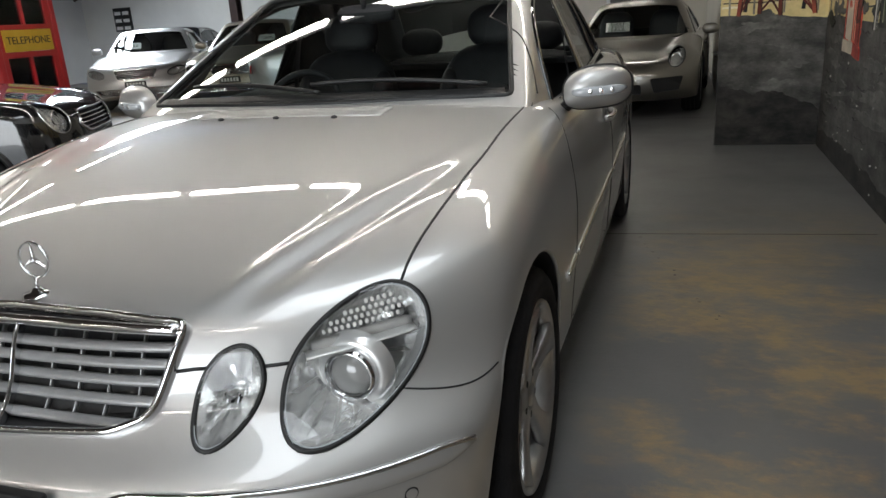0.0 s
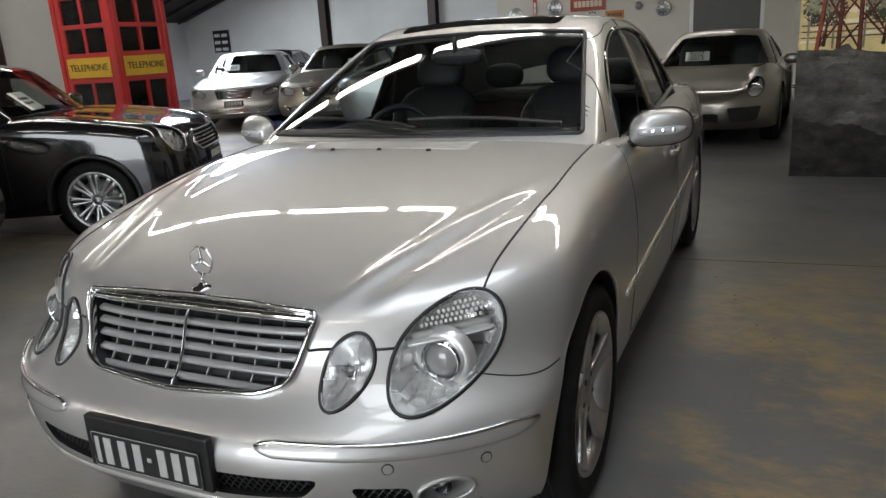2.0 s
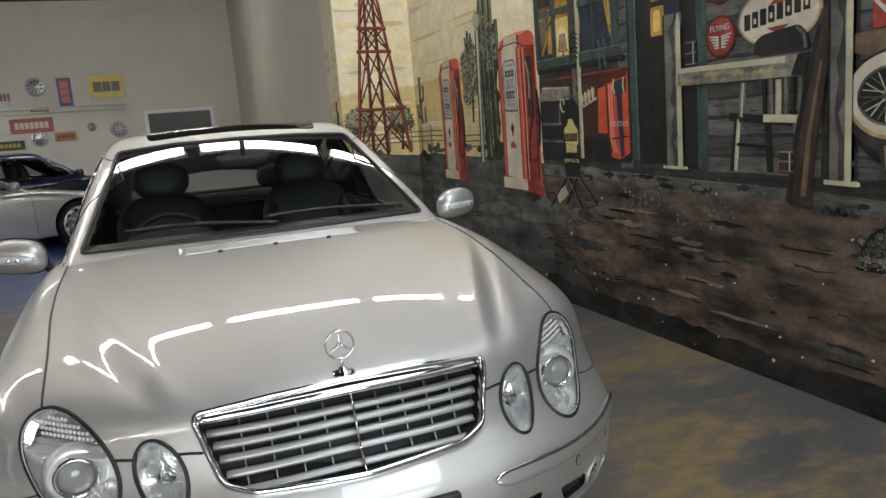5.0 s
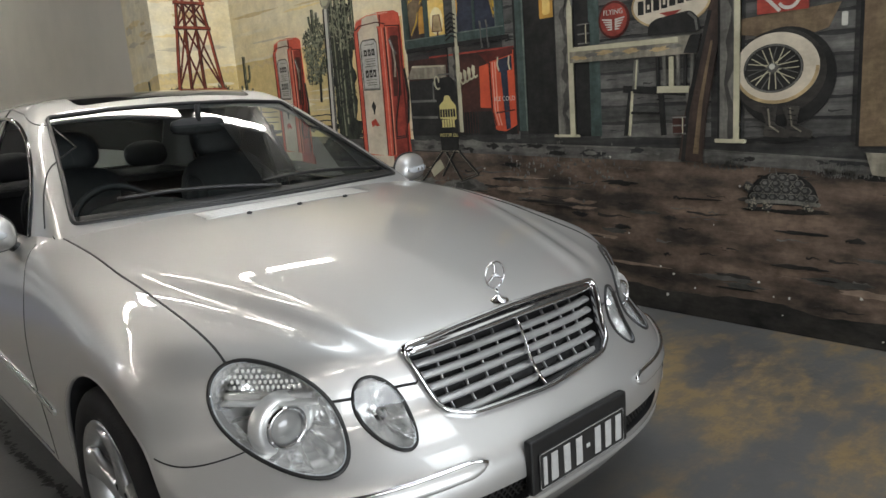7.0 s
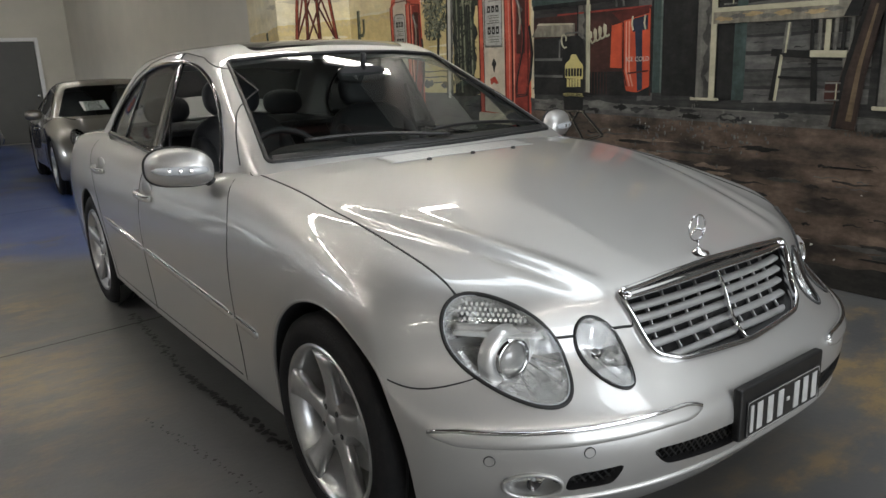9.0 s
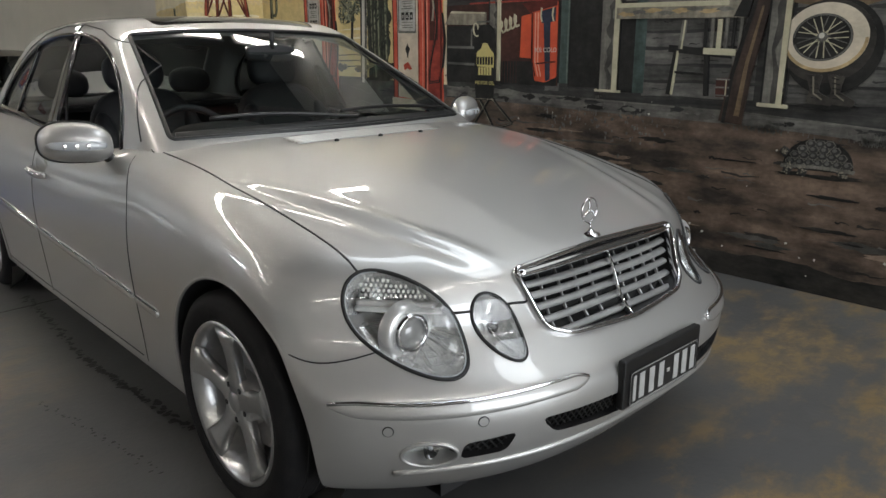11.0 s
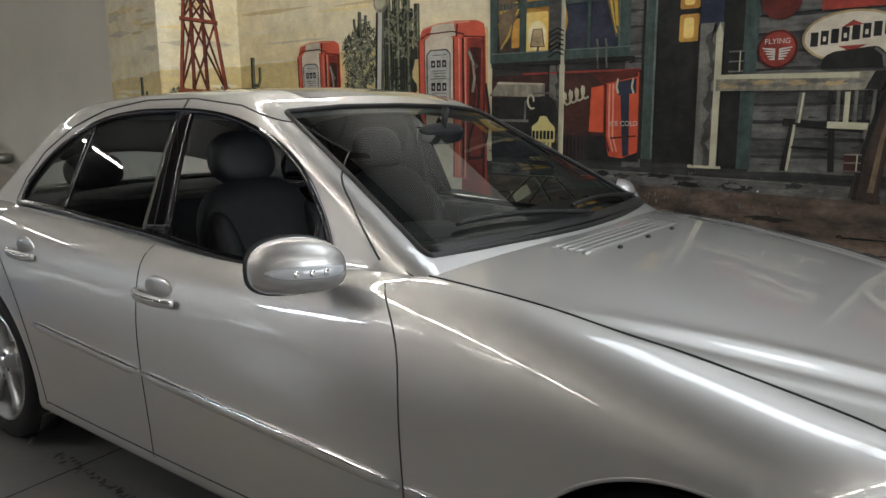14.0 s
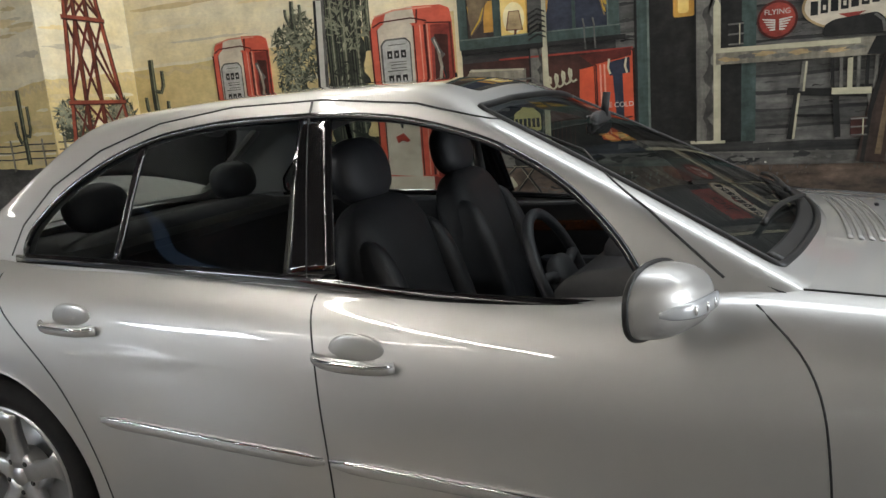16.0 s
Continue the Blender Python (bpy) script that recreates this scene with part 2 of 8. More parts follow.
def lathe(name, prof, axis, centre, material, parent=None, label="", n=48):
    """Turns (radius, offset) pairs round an axis ('x', 'y' or 'z') through centre."""
    th = np.arange(n) / n * 2 * np.pi
    rings = []
    for r, o in prof:
        c, s, k = r * np.cos(th), r * np.sin(th), np.full(n, o)
        rings.append(np.stack({"x": (k, c, s), "y": (c, k, s), "z": (c, s, k)}[axis], 1) + np.asarray(centre))
    m = len(prof)
    faces = [(i * n + j, i * n + (j + 1) % n, (i + 1) * n + (j + 1) % n, (i + 1) * n + j) for i in range(m - 1) for j in range(n)]
    return solid(name, np.concatenate(rings), faces, material, parent, label)


def blob(name, centre, size, material, parent=None, label="", square=3.0, n=32, turn=(0, 0, 0)):
    """A superellipsoid: a rounded cushion or shell."""
    u, w = np.meshgrid(np.arange(n) / n * 2 * np.pi, np.linspace(-np.pi / 2, np.pi / 2, n // 2 + 1), indexing="ij")
    e = 2 / square
    f = lambda v: np.sign(v) * np.abs(v) ** e
    p = np.stack((f(np.cos(w)) * f(np.cos(u)), f(np.cos(w)) * f(np.sin(u)), f(np.sin(w))), -1) * np.asarray(size) / 2
    r = np.array(Euler([radians(a) for a in turn]).to_matrix())
    p = p.reshape(-1, 3) @ r.T + np.asarray(centre)
    k = n // 2 + 1
    faces = [(i * k + j, ((i + 1) % n) * k + j, ((i + 1) % n) * k + j + 1, i * k + j + 1) for i in range(n) for j in range(k - 1)]
    return solid(name, p, faces, material, parent, label)


def text_mesh(name, words, size, m, material, parent, depth=0.002):
    c = bpy.data.curves.new(name, "FONT")
    c.body, c.size, c.extrude, c.align_x, c.align_y = words, size, depth, "CENTER", "CENTER"
    o = bpy.data.objects.new(name, c)
    scene.collection.objects.link(o)
    me = bpy.data.meshes.new_from_object(o.evaluated_get(bpy.context.evaluated_depsgraph_get()))
    bpy.data.objects.remove(o)
    me.materials.append(material)
    ob = new(name, me)
    ob.parent, ob.matrix_local = parent, m
    return ob


# ---- surfaces from implicit forms ----
def shoot(F, o, d, far):
    a, b = np.zeros(len(o)), np.full(len(o), float(far))
    for _ in range(34):
        m = (a + b) / 2
        p = o + d * m[:, None]
        inside = F(p[:, 0], p[:, 1], p[:, 2]) < 0
        a, b = np.where(inside, m, a), np.where(inside, b, m)
    return o + d * a[:, None]


def skin(F, y0, y1, z0, caps, mid, around, far=2.5):
    """Quads over the whole form, by rays from a spine along y."""
    ph = np.linspace(0.5 * np.pi, 0, caps, endpoint=False)
    rows = [(y0, -math.sin(p), math.cos(p)) for p in ph] + [(y, 0, 1) for y in np.linspace(y0, y1, mid)] + [(y1, math.sin(p), math.cos(p)) for p in ph[::-1]]
    th = (np.arange(around) + 0.5) / around * 2 * np.pi - np.pi / 2
    o = np.array([(0, y, z0) for y, s, c in rows for t in th])
    d = np.array([(c * math.cos(t), s, c * math.sin(t)) for y, s, c in rows for t in th])
    p = shoot(F, o, d, far)
    n = around
    i, j = np.meshgrid(np.arange(len(rows) - 1), np.arange(n), indexing="ij")
    k = (j + 1) % n
    q = np.stack((i * n + j, (i + 1) * n + j, (i + 1) * n + k, i * n + k), -1).reshape(-1, 4)
    return p, q


def gradient(F, p, h=0.0015):
    g = np.stack([(F(*(p + e).T) - F(*(p - e).T)) for e in np.eye(3) * h], 1)
    return g / np.maximum(np.linalg.norm(g, axis=1, keepdims=True), 1e-9)


def settle(F, p, ax, rounds=12):
    """Moves points along one axis until they lie on the form."""
    p = p.copy()
    e = np.eye(3)[ax] * 0.001
    for _ in range(rounds):
        f = F(*p.T)
        g = (F(*(p + e).T) - F(*(p - e).T)) / 0.002
        g = np.where(np.abs(g) < 0.08, np.where(g < 0, -0.08, 0.08), g)
        p[:, ax] -= np.clip(f / g, -0.03, 0.03)
    return p


def outline_distance(pts, poly):
    """Signed distance of 2D points to a closed outline (negative inside) and the nearest point on it."""
    a, b = poly, np.roll(poly, -1, 0)
    best, near, inside = np.full(len(pts), 1e9), np.zeros_like(pts), np.zeros(len(pts), bool)
    for s, t in zip(a, b):
        k = np.clip(((pts - s) @ (t - s)) / max((t - s) @ (t - s), 1e-12), 0, 1)
        c = s + k[:, None] * (t - s)
        d = np.linalg.norm(pts - c, axis=1)
        m = d < best
        best, near[m] = np.where(m, d, best), c[m]
        if s[1] != t[1]:
            inside ^= ((s[1] > pts[:, 1]) != (t[1] > pts[:, 1])) & (pts[:, 0] < (t[0] - s[0]) * (pts[:, 1] - s[1]) / (t[1] - s[1]) + s[0])
    return np.where(inside, -best, best), near


def cut(F, p, q, poly, ax, where):
    """Splits quads by an outline seen along an axis: the faces outside it, those inside, with the shared edge laid on the outline."""
    keep = [i for i in range(3) if i != ax]
    poly = np.asarray(poly, float)
    cen = p[q].mean(1)
    lo, hi = poly.min(0) - 0.06, poly.max(0) + 0.06
    c2 = cen[:, keep]
    cand = np.where(where(cen) & (c2 > lo).all(1) & (c2 < hi).all(1))[0]
    ins = np.zeros(len(q), bool)
    if len(cand):
        ins[cand] = outline_distance(c2[cand], poly)[0] < 0
    flag = np.zeros((len(p), 2), bool)
    flag[q[ins].ravel(), 0], flag[q[~ins].ravel(), 1] = True, True
    edge = np.where(flag.all(1))[0]
    if len(edge):
        e = p[edge]
        near = outline_distance(e[:, keep], poly)[1]
        e2 = e.copy()
        e2[:, keep] = near
        p[edge] = settle(F, e2, ax)
    return q[~ins], q[ins]


def skin_part(name, F, p, q, material, parent, label="", shift=0.0):
    used, inv = np.unique(q, return_inverse=True)
    v = p[used]
    g = gradient(F, v)
    return solid(name, v + g * shift, inv.reshape(q.shape), material, parent, label, normals=g)


def oval(cx, cz, a, b, tilt, n=48, egg=0.0, power=2.0):
    t = np.arange(n) / n * 2 * np.pi
    c, s = np.sign(np.cos(t)) * np.abs(np.cos(t)) ** (2 / power), np.sign(np.sin(t)) * np.abs(np.sin(t)) ** (2 / power)
    u, w = b * c * (1 + egg * s), a * s
    k, m = math.cos(radians(tilt)), math.sin(radians(tilt))
    return np.stack((cx + u * k + w * m, cz - u * m + w * k), 1)


def rounded(pts, r=0.03, n=6):
    """A closed outline with its corners rounded."""
    out = []
    pts = np.asarray(pts, float)
    rr = np.broadcast_to(r, len(pts))
    for i in range(len(pts)):
        a, c, b = pts[i - 1], pts[i], pts[(i + 1) % len(pts)]
        ka, kb = (a - c) / np.linalg.norm(a - c), (b - c) / np.linalg.norm(b - c)
        for s in np.linspace(0, 1, n):
            p0, p2 = c + ka * rr[i], c + kb * rr[i]
            out.append((1 - s) ** 2 * p0 + 2 * s * (1 - s) * c + s * s * p2)
    return np.array(out)


def dense(pts, step=0.012, closed=True):
    pts = np.asarray(pts, float)
    out = []
    for i in range(len(pts) if closed else len(pts) - 1):
        a, b = pts[i], pts[(i + 1) % len(pts)]
        k = max(1, int(np.linalg.norm(b - a) / step))
        out += [a + (b - a) * j / k for j in range(k)]
    if not closed:
        out.append(pts[-1])
    return np.array(out)


def on_form(F, pts2, ax, start, lift=0.0):
    """Lays a 2D line onto the form along an axis, from one side."""
    keep = [i for i in range(3) if i != ax]
    p = np.zeros((len(pts2), 3))
    p[:, keep] = pts2
    o, d = p.copy(), np.zeros_like(p)
    o[:, ax] = (1.7 if F is cabin else 0.6) if ax == 1 else (0.0 if ax == 0 else (0.5 if F is not cabin else 1.1))
    d[:, ax] = start
    p = shoot(F, o, d, 5.0)
    return p + gradient(F, p) * lift

# ---- the silver saloon's surfaces: x across (its left is +x), y to the tail, front axle at y = 0 ----


def bonnet_line(y):
    """Height of the bonnet's middle line: an even bow that turns down at the nose."""
    k = max(-0.45 - y, 0)
    return 0.985 - 0.08 * (0.5 - y) - 0.105 * (0.5 - y) ** 2 - 1.2 * k ** 3


HOOD_Z = spline([(y, bonnet_line(y)) for y in np.arange(-0.80, 0.61, 0.1)] + [(0.75, 0.997), (1.05, 0.982), (1.4, 0.980), (1.8, 0.996), (2.5, 1.02), (3.2, 1.02), (3.6, 1.0), (4.0, 0.96)])
CROWN = spline([(-0.6, 0.10), (-0.2, 0.10), (0.3, 0.085), (0.66, 0.065), (1.2, 0.07), (3.2, 0.07)])
WIDE = spline([(-0.7, 0.865), (-0.3, 0.887), (0.0, 0.897), (0.6, 0.90), (1.5, 0.908), (2.4, 0.908), (2.9, 0.90), (3.5, 0.87), (4.0, 0.81)])
SIDE = spline([(0.1, -0.06), (0.2, -0.035), (0.32, -0.02), (0.45, -0.008), (0.6, 0.0), (0.72, -0.006), (0.82, -0.026), (0.92, -0.062), (1.0, -0.105)])
NOSE = spline([(0.15, -0.60), (0.21, -0.70), (0.27, -0.765), (0.34, -0.81), (0.42, -0.828), (0.47, -0.826), (0.515, -0.80), (0.55, -0.755), (0.60, -0.70), (0.68, -0.662), (0.74, -0.632), (0.80, -0.585), (0.9, -0.48)])
TAIL = spline([(0.15, 3.85), (0.3, 3.97), (0.5, 3.99), (0.7, 3.95), (0.9, 3.88), (1.0, 3.8)])


def hood_top(x, y):
    x = np.abs(x)
    ridge = 0.385 + 0.37 * (y + 0.6) - 0.12 * np.maximum(y + 0.1, 0) ** 2
    on = bump1(y, -0.72, -0.40) * (1 - bump1(y, -0.15, 0.45))
    d = x - ridge
    swell = on * (0.0075 * np.exp(-(d / 0.034) ** 2) - 0.004 * np.exp(-((d - 0.055) / 0.03) ** 2) + 0.003 * np.exp(-((d - 0.10) / 0.028) ** 2))
    crest = 0.012 * np.exp(-((x - 0.77) / 0.09) ** 2) * bump1(y, -0.62, -0.35) * (1 - bump1(y, 0.2, 0.7))
    return crest + HOOD_Z(y) - CROWN(y) * (0.35 * x * x + 0.9 * x ** 3) + swell - 0.5 * np.maximum(x - 0.74, 0) ** 2


def saloon(x, y, z):
    x = np.abs(x)
    top = (z - hood_top(x, y)) * 0.98
    side = x - WIDE(y) - SIDE(z)
    front = (NOSE(z) + 0.11 * (x / 0.577) ** 2.94 - y) * 0.75
    back = (y - TAIL(z) + 0.12 * (x / 0.6) ** 3) * 0.9
    f = smax(top, side, 0.105)
    f = smax(f, front, 0.035 + 0.05 * bump1(x, 0.45, 0.7))
    f = smax(f, back, 0.12)
    return smax(f, 0.20 - z, 0.05)


ROOF = spline([(0.9, 1.36), (1.2, 1.412), (1.6, 1.448), (2.0, 1.452), (2.5, 1.432), (2.9, 1.385), (3.3, 1.31)])
LEAN = spline([(0.85, 0.80), (0.95, 0.775), (1.05, 0.735), (1.2, 0.672), (1.35, 0.60), (1.45, 0.55)])


def cabin(x, y, z):
    x = np.abs(x)
    top = z - ROOF(y) + 0.10 * x * x
    side = (x - LEAN(z) + 0.05 * ((y - 1.6) / 1.4) ** 2) * 0.9
    screen = (0.55 + 0.27 * x * x + (z - 0.985) * 1.93 + 0.25 * (z - 0.985) ** 2 - y) * 0.46
    back = (y - 3.42 + 0.35 * x * x + (z - 0.98) * 1.55) * 0.54
    f = smax(top, side, 0.10)
    f = smax(f, screen, 0.05)
    return smax(f, back, 0.08)

# ---- the hall ----
WALL_X, PIER_X, PIER_Y, BACK_Y, HIGH = 2.29, 1.47, 5.24, 16.3, 4.7
FAR_Y, BAY_Y = 17.9, 9.0


def wall(name, lo, hi, material, label):
    ob = block(name, lo, hi, material, None, label, bevel=0)
    return tagged(ob, label, "wall", kind="structure")


def flat_ground():
    ob = solid("floor", [(-18, -9.5, 0), (4, -9.5, 0), (4, 20, 0), (-18, 20, 0), (-18, -9.5, -0.2), (4, -9.5, -0.2), (4, 20, -0.2), (-18, 20, -0.2)],
               [(0, 1, 2, 3), (7, 6, 5, 4), (0, 4, 5, 1), (1, 5, 6, 2), (2, 6, 7, 3), (3, 7, 4, 0)], FLOOR, smooth=False)
    tagged(ob, "worn grey painted concrete floor with ochre patches and blue bays", "floor", kind="structure")
    joint = mat("floor_joint", (0.035, 0.033, 0.03), (0.06, 0.055, 0.05), rough=0.9, scale=12)
    for i, (a, b) in enumerate((((-9, 1.65), (2.2, 2.58)), ((-9, -3.4), (2.2, -2.6)), ((-9, 6.2), (1.4, 7.0)))):
        a, b = Vector((*a, 0)), Vector((*b, 0))
        n = Vector((-(b - a).y, (b - a).x, 0)).normalized() * 0.005
        solid("floor_joint", [a + n, a - n, b - n, b + n] + [p + Vector((0, 0, 0.0012)) for p in (a + n, a - n, b - n, b + n)], [(4, 5, 6, 7), (0, 1, 5, 4), (2, 3, 7, 6)], joint, ob, smooth=False)


flat_ground()


def stain_line():
    """A dark blotchy seep line beside the car, and a fainter one."""
    r = random.Random(5)
    black = mat("oil_stain", (0.006, 0.006, 0.006), (0.022, 0.022, 0.021), rough=0.4, scale=20)
    vs, fs = [], []
    for (x0, y0, x1, y1), n, w in (((-0.83, 2.5, -0.87, 1.4), 62, 0.019), ((-0.87, 1.4, -0.79, 0.5), 80, 0.021), ((-1.12, 1.1, -0.98, 0.3), 40, 0.010), ((1.0, 2.4, 1.4, 1.2), 14, 0.012)):
        for k in range(n):
            u = (k + r.uniform(-0.4, 0.4)) / n
            x, y = x0 + (x1 - x0) * u + r.gauss(0, 0.010), y0 + (y1 - y0) * u
            a, b = w * r.uniform(0.3, 1.0), w * r.uniform(0.25, 0.8)
            i = len(vs)
            vs += [(x + a * math.cos(t) * r.uniform(0.6, 1.2), y + b * math.sin(t) * r.uniform(0.6, 1.2), 0.0016 + 0.0004 * r.random()) for t in np.arange(9) * 0.698]
            fs.append(tuple(range(i, i + 9)))
    solid("oil_stain", vs, fs, black, bpy.data.objects["floor"], "dark blotchy oil seep along the floor", smooth=False, kind="stuff")


stain_line()
wall("wall_mural_side", (WALL_X, -9, 0), (WALL_X + 0.25, PIER_Y, HIGH), WHITE_WALL, "plastered wall that carries the painted desert mural")
# pier between the mural wall and the rear bay
foot = [(PIER_X, PIER_Y), (WALL_X + 0.25, PIER_Y), (WALL_X + 0.25, PIER_Y + 1.1), (PIER_X + 0.11, PIER_Y + 1.1)]
solid("wall_pier", [(x, y, z) for z in (0, HIGH) for x, y in foot], [(3, 2, 1, 0), (4, 5, 6, 7)] + [(i, (i + 1) % 4, 4 + (i + 1) % 4, 4 + i) for i in range(4)], CREAM_WALL, None, smooth=False)
tagged(bpy.data.objects["wall_pier"], "plastered return wall with painted desert sky", "wall", kind="structure")
wall("wall_rear_side", (1.60, PIER_Y + 1.1, 0), (1.85, BACK_Y, HIGH), CREAM_WALL, "pale cream plastered side wall of rear bay")
wall("wall_back", (-5.0, BACK_Y, 0), (1.85, BACK_Y + 0.25, HIGH), CREAM_WALL, "cream plastered back wall hung with signs")
wall("wall_back_step", (-5.25, BACK_Y, 0), (-5.0, FAR_Y, HIGH), CREAM_WALL, "cream plastered wall return")
wall("wall_far", (-17.3, FAR_Y, 0), (-5.0, FAR_Y + 0.25, HIGH), WHITE_WALL, "white painted block wall at far end")
wall("wall_left", (-11.3, -9, 0), (-11.0, BAY_Y, HIGH), WHITE_WALL, "white painted block wall")
wall("wall_left_return", (-17.0, BAY_Y - 0.3, 0), (-11.3, BAY_Y, HIGH), WHITE_WALL, "white painted block wall")
wall("wall_left_far", (-17.3, BAY_Y - 0.3, 0), (-17.0, FAR_Y, HIGH), WHITE_WALL, "white painted block wall")
# unseen street front, open roller door assumed; roof with an added light opening
DOOR = (-3.6, 1.9, 3.6)
wall("wall_front", (-11.3, -9.25, 0), (DOOR[0], -9, HIGH), WHITE_WALL, "white painted block wall")
wall("wall_front_corner", (DOOR[1], -9.25, 0), (2.55, -9, HIGH), WHITE_WALL, "white painted block wall")
wall("wall_front_lintel", (DOOR[0], -9.25, DOOR[2]), (DOOR[1], -9, HIGH), WHITE_WALL, "white painted lintel over the assumed street door")
# unseen roof opening, added to brighten bonnet and mural; bluish bonnet reflections suggest daylight
ADDED_ROOF_LIGHT = (0.55, 1.75, -4.2, 1.2)
for lo, hi in (((-11.3, -9.25), (ADDED_ROOF_LIGHT[0], BAY_Y)), ((-4.6, BAY_Y), (ADDED_ROOF_LIGHT[0], FAR_Y + 0.25)), ((ADDED_ROOF_LIGHT[1], -9.25), (2.55, FAR_Y + 0.25)), ((ADDED_ROOF_LIGHT[0], -9.25), (ADDED_ROOF_LIGHT[1], ADDED_ROOF_LIGHT[2])), ((ADDED_ROOF_LIGHT[0], ADDED_ROOF_LIGHT[3]), (ADDED_ROOF_LIGHT[1], FAR_Y + 0.25))):
    wall("ceiling", (*lo, HIGH), (*hi, HIGH + 0.12), ROOF_TIN, "dark corrugated roof sheeting")
# rear bay: a gable with its ridge along y, a roof light beside the ridge, and a valley to the next span
RIDGE, VALLEY = (-10.7, 4.5), (-7.7, 3.72)
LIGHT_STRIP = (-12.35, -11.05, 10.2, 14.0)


def pitch(x):
    return RIDGE[1] + 0.317 * (x - RIDGE[0]) if x < RIDGE[0] else RIDGE[1] - 0.26 * (x - RIDGE[0]) if x < VALLEY[0] else VALLEY[1] + 0.33 * (x - VALLEY[0])


def roof_slope(x0, x1, y0, y1):
    vs = [(x, y, pitch(x) + h) for h in (0, 0.1) for x, y in ((x0 + 1e-4, y0), (x1 - 1e-4, y0), (x1 - 1e-4, y1), (x0 + 1e-4, y1))]
    ob = solid("ceiling", vs, [(3, 2, 1, 0), (4, 5, 6, 7)] + [(i, (i + 1) % 4, 4 + (i + 1) % 4, 4 + i) for i in range(4)], ROOF_TIN, None, smooth=False)
    tagged(ob, "dark pitched roof sheeting over the rear bay", "ceiling", kind="structure")


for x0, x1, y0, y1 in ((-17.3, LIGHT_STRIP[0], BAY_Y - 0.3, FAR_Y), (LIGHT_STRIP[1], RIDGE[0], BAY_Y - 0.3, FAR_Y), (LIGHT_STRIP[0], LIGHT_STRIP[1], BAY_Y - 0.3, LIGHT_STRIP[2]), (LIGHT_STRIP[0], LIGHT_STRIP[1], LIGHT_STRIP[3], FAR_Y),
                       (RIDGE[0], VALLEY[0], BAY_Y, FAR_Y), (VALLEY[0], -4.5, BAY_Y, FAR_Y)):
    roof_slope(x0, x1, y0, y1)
def daylight(name, m, sx, sy, watts, colour):
    d = bpy.data.lights.new(name, "AREA")
    d.shape, d.size, d.size_y, d.energy, d.color = "RECTANGLE", sx, sy, watts, colour
    new(name, d).matrix_world = m


# daylight through the assumed door, added to brighten the car's front
daylight("assumed_door_daylight", look(((DOOR[0] + DOOR[1]) / 2, -9.1, DOOR[2] / 2), ((DOOR[0] + DOOR[1]) / 2, 0, DOOR[2] / 2)), DOOR[1] - DOOR[0], DOOR[2] - 0.05, 420, (0.90, 0.95, 1.0))
# lamp in the added roof opening, strength tuned for bonnet and mural
daylight("added_roof_daylight", look((1.15, -1.5, HIGH + 0.05), (1.15, -1.499, 0)), 1.15, 5.3, 105, (0.90, 0.96, 1.0))
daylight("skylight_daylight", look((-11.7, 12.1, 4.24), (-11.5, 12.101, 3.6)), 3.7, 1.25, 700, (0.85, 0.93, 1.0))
def steel_column(x, y, top):
    c = thing("steel_column", "brown painted steel column against the white wall", "column", pose(x, y, 0), group="steel columns", kind="structure")
    block("web", (-0.02, -0.11, 0), (0.02, 0.11, top), STEEL_BROWN, c, bevel=0.003)
    for o in (-0.13, 0.10):
        block("flange", (-0.12, o, 0), (0.12, o + 0.03, top), STEEL_BROWN, c, bevel=0.003)


steel_column(-10.85, 6.6, HIGH)
steel_column(-11.35, FAR_Y - 0.14, 4.2)
steel_column(-7.7, FAR_Y - 0.14, 3.6)


def roof_truss(a, b, low, high):
    """Two chords and a zigzag lacing between plan points a and b."""
    r = thing("roof_truss", "oxide red steel lattice truss under the roof", "truss", group="roof trusses", kind="structure")
    a, b = np.array(a, float), np.array(b, float)
    for z in (high, low):
        tube("chord", [(*a, z), (*b, z)], 0.04, STEEL_RED, r)
    n = int(np.linalg.norm(b - a) / 0.55)
    tube("lacing", [(*(a + (b - a) * i / n), high if i % 2 else low) for i in range(n + 1)], 0.022, STEEL_RED, r)


for yy in (-2.0, 2.4, 7.5):
    roof_truss((-10.9, yy), (1.4 if yy > 5 else 2.2, yy), HIGH - 0.5, HIGH - 0.08)
roof_truss((-11.2, BAY_Y), (-11.2, FAR_Y - 0.3), 3.46, 3.95)
valley = thing("valley_beam", "dark brown timber valley beam under the roof", "beam", kind="structure")
block("beam", (VALLEY[0] - 0.14, BAY_Y, 3.42), (VALLEY[0] + 0.14, FAR_Y, 3.70), STEEL_BROWN, valley)
for k in range(9):
    y = BAY_Y + 0.5 + k
    for x0, x1 in ((-16.9, RIDGE[0]), (RIDGE[0], VALLEY[0] - 0.15), (VALLEY[0] + 0.15, -4.7)):
        rafter = thing("rafter", "dark brown timber rafter under the roof", "rafter", group="rafters", kind="structure")
        sweep("timber", [(x0, y, pitch(x0 + 0.001) - 0.06), (x1, y, pitch(x1 - 0.001) - 0.06)], (0, 0, 1), 0.06, 0.03, STEEL_BROWN, rafter, n=4)


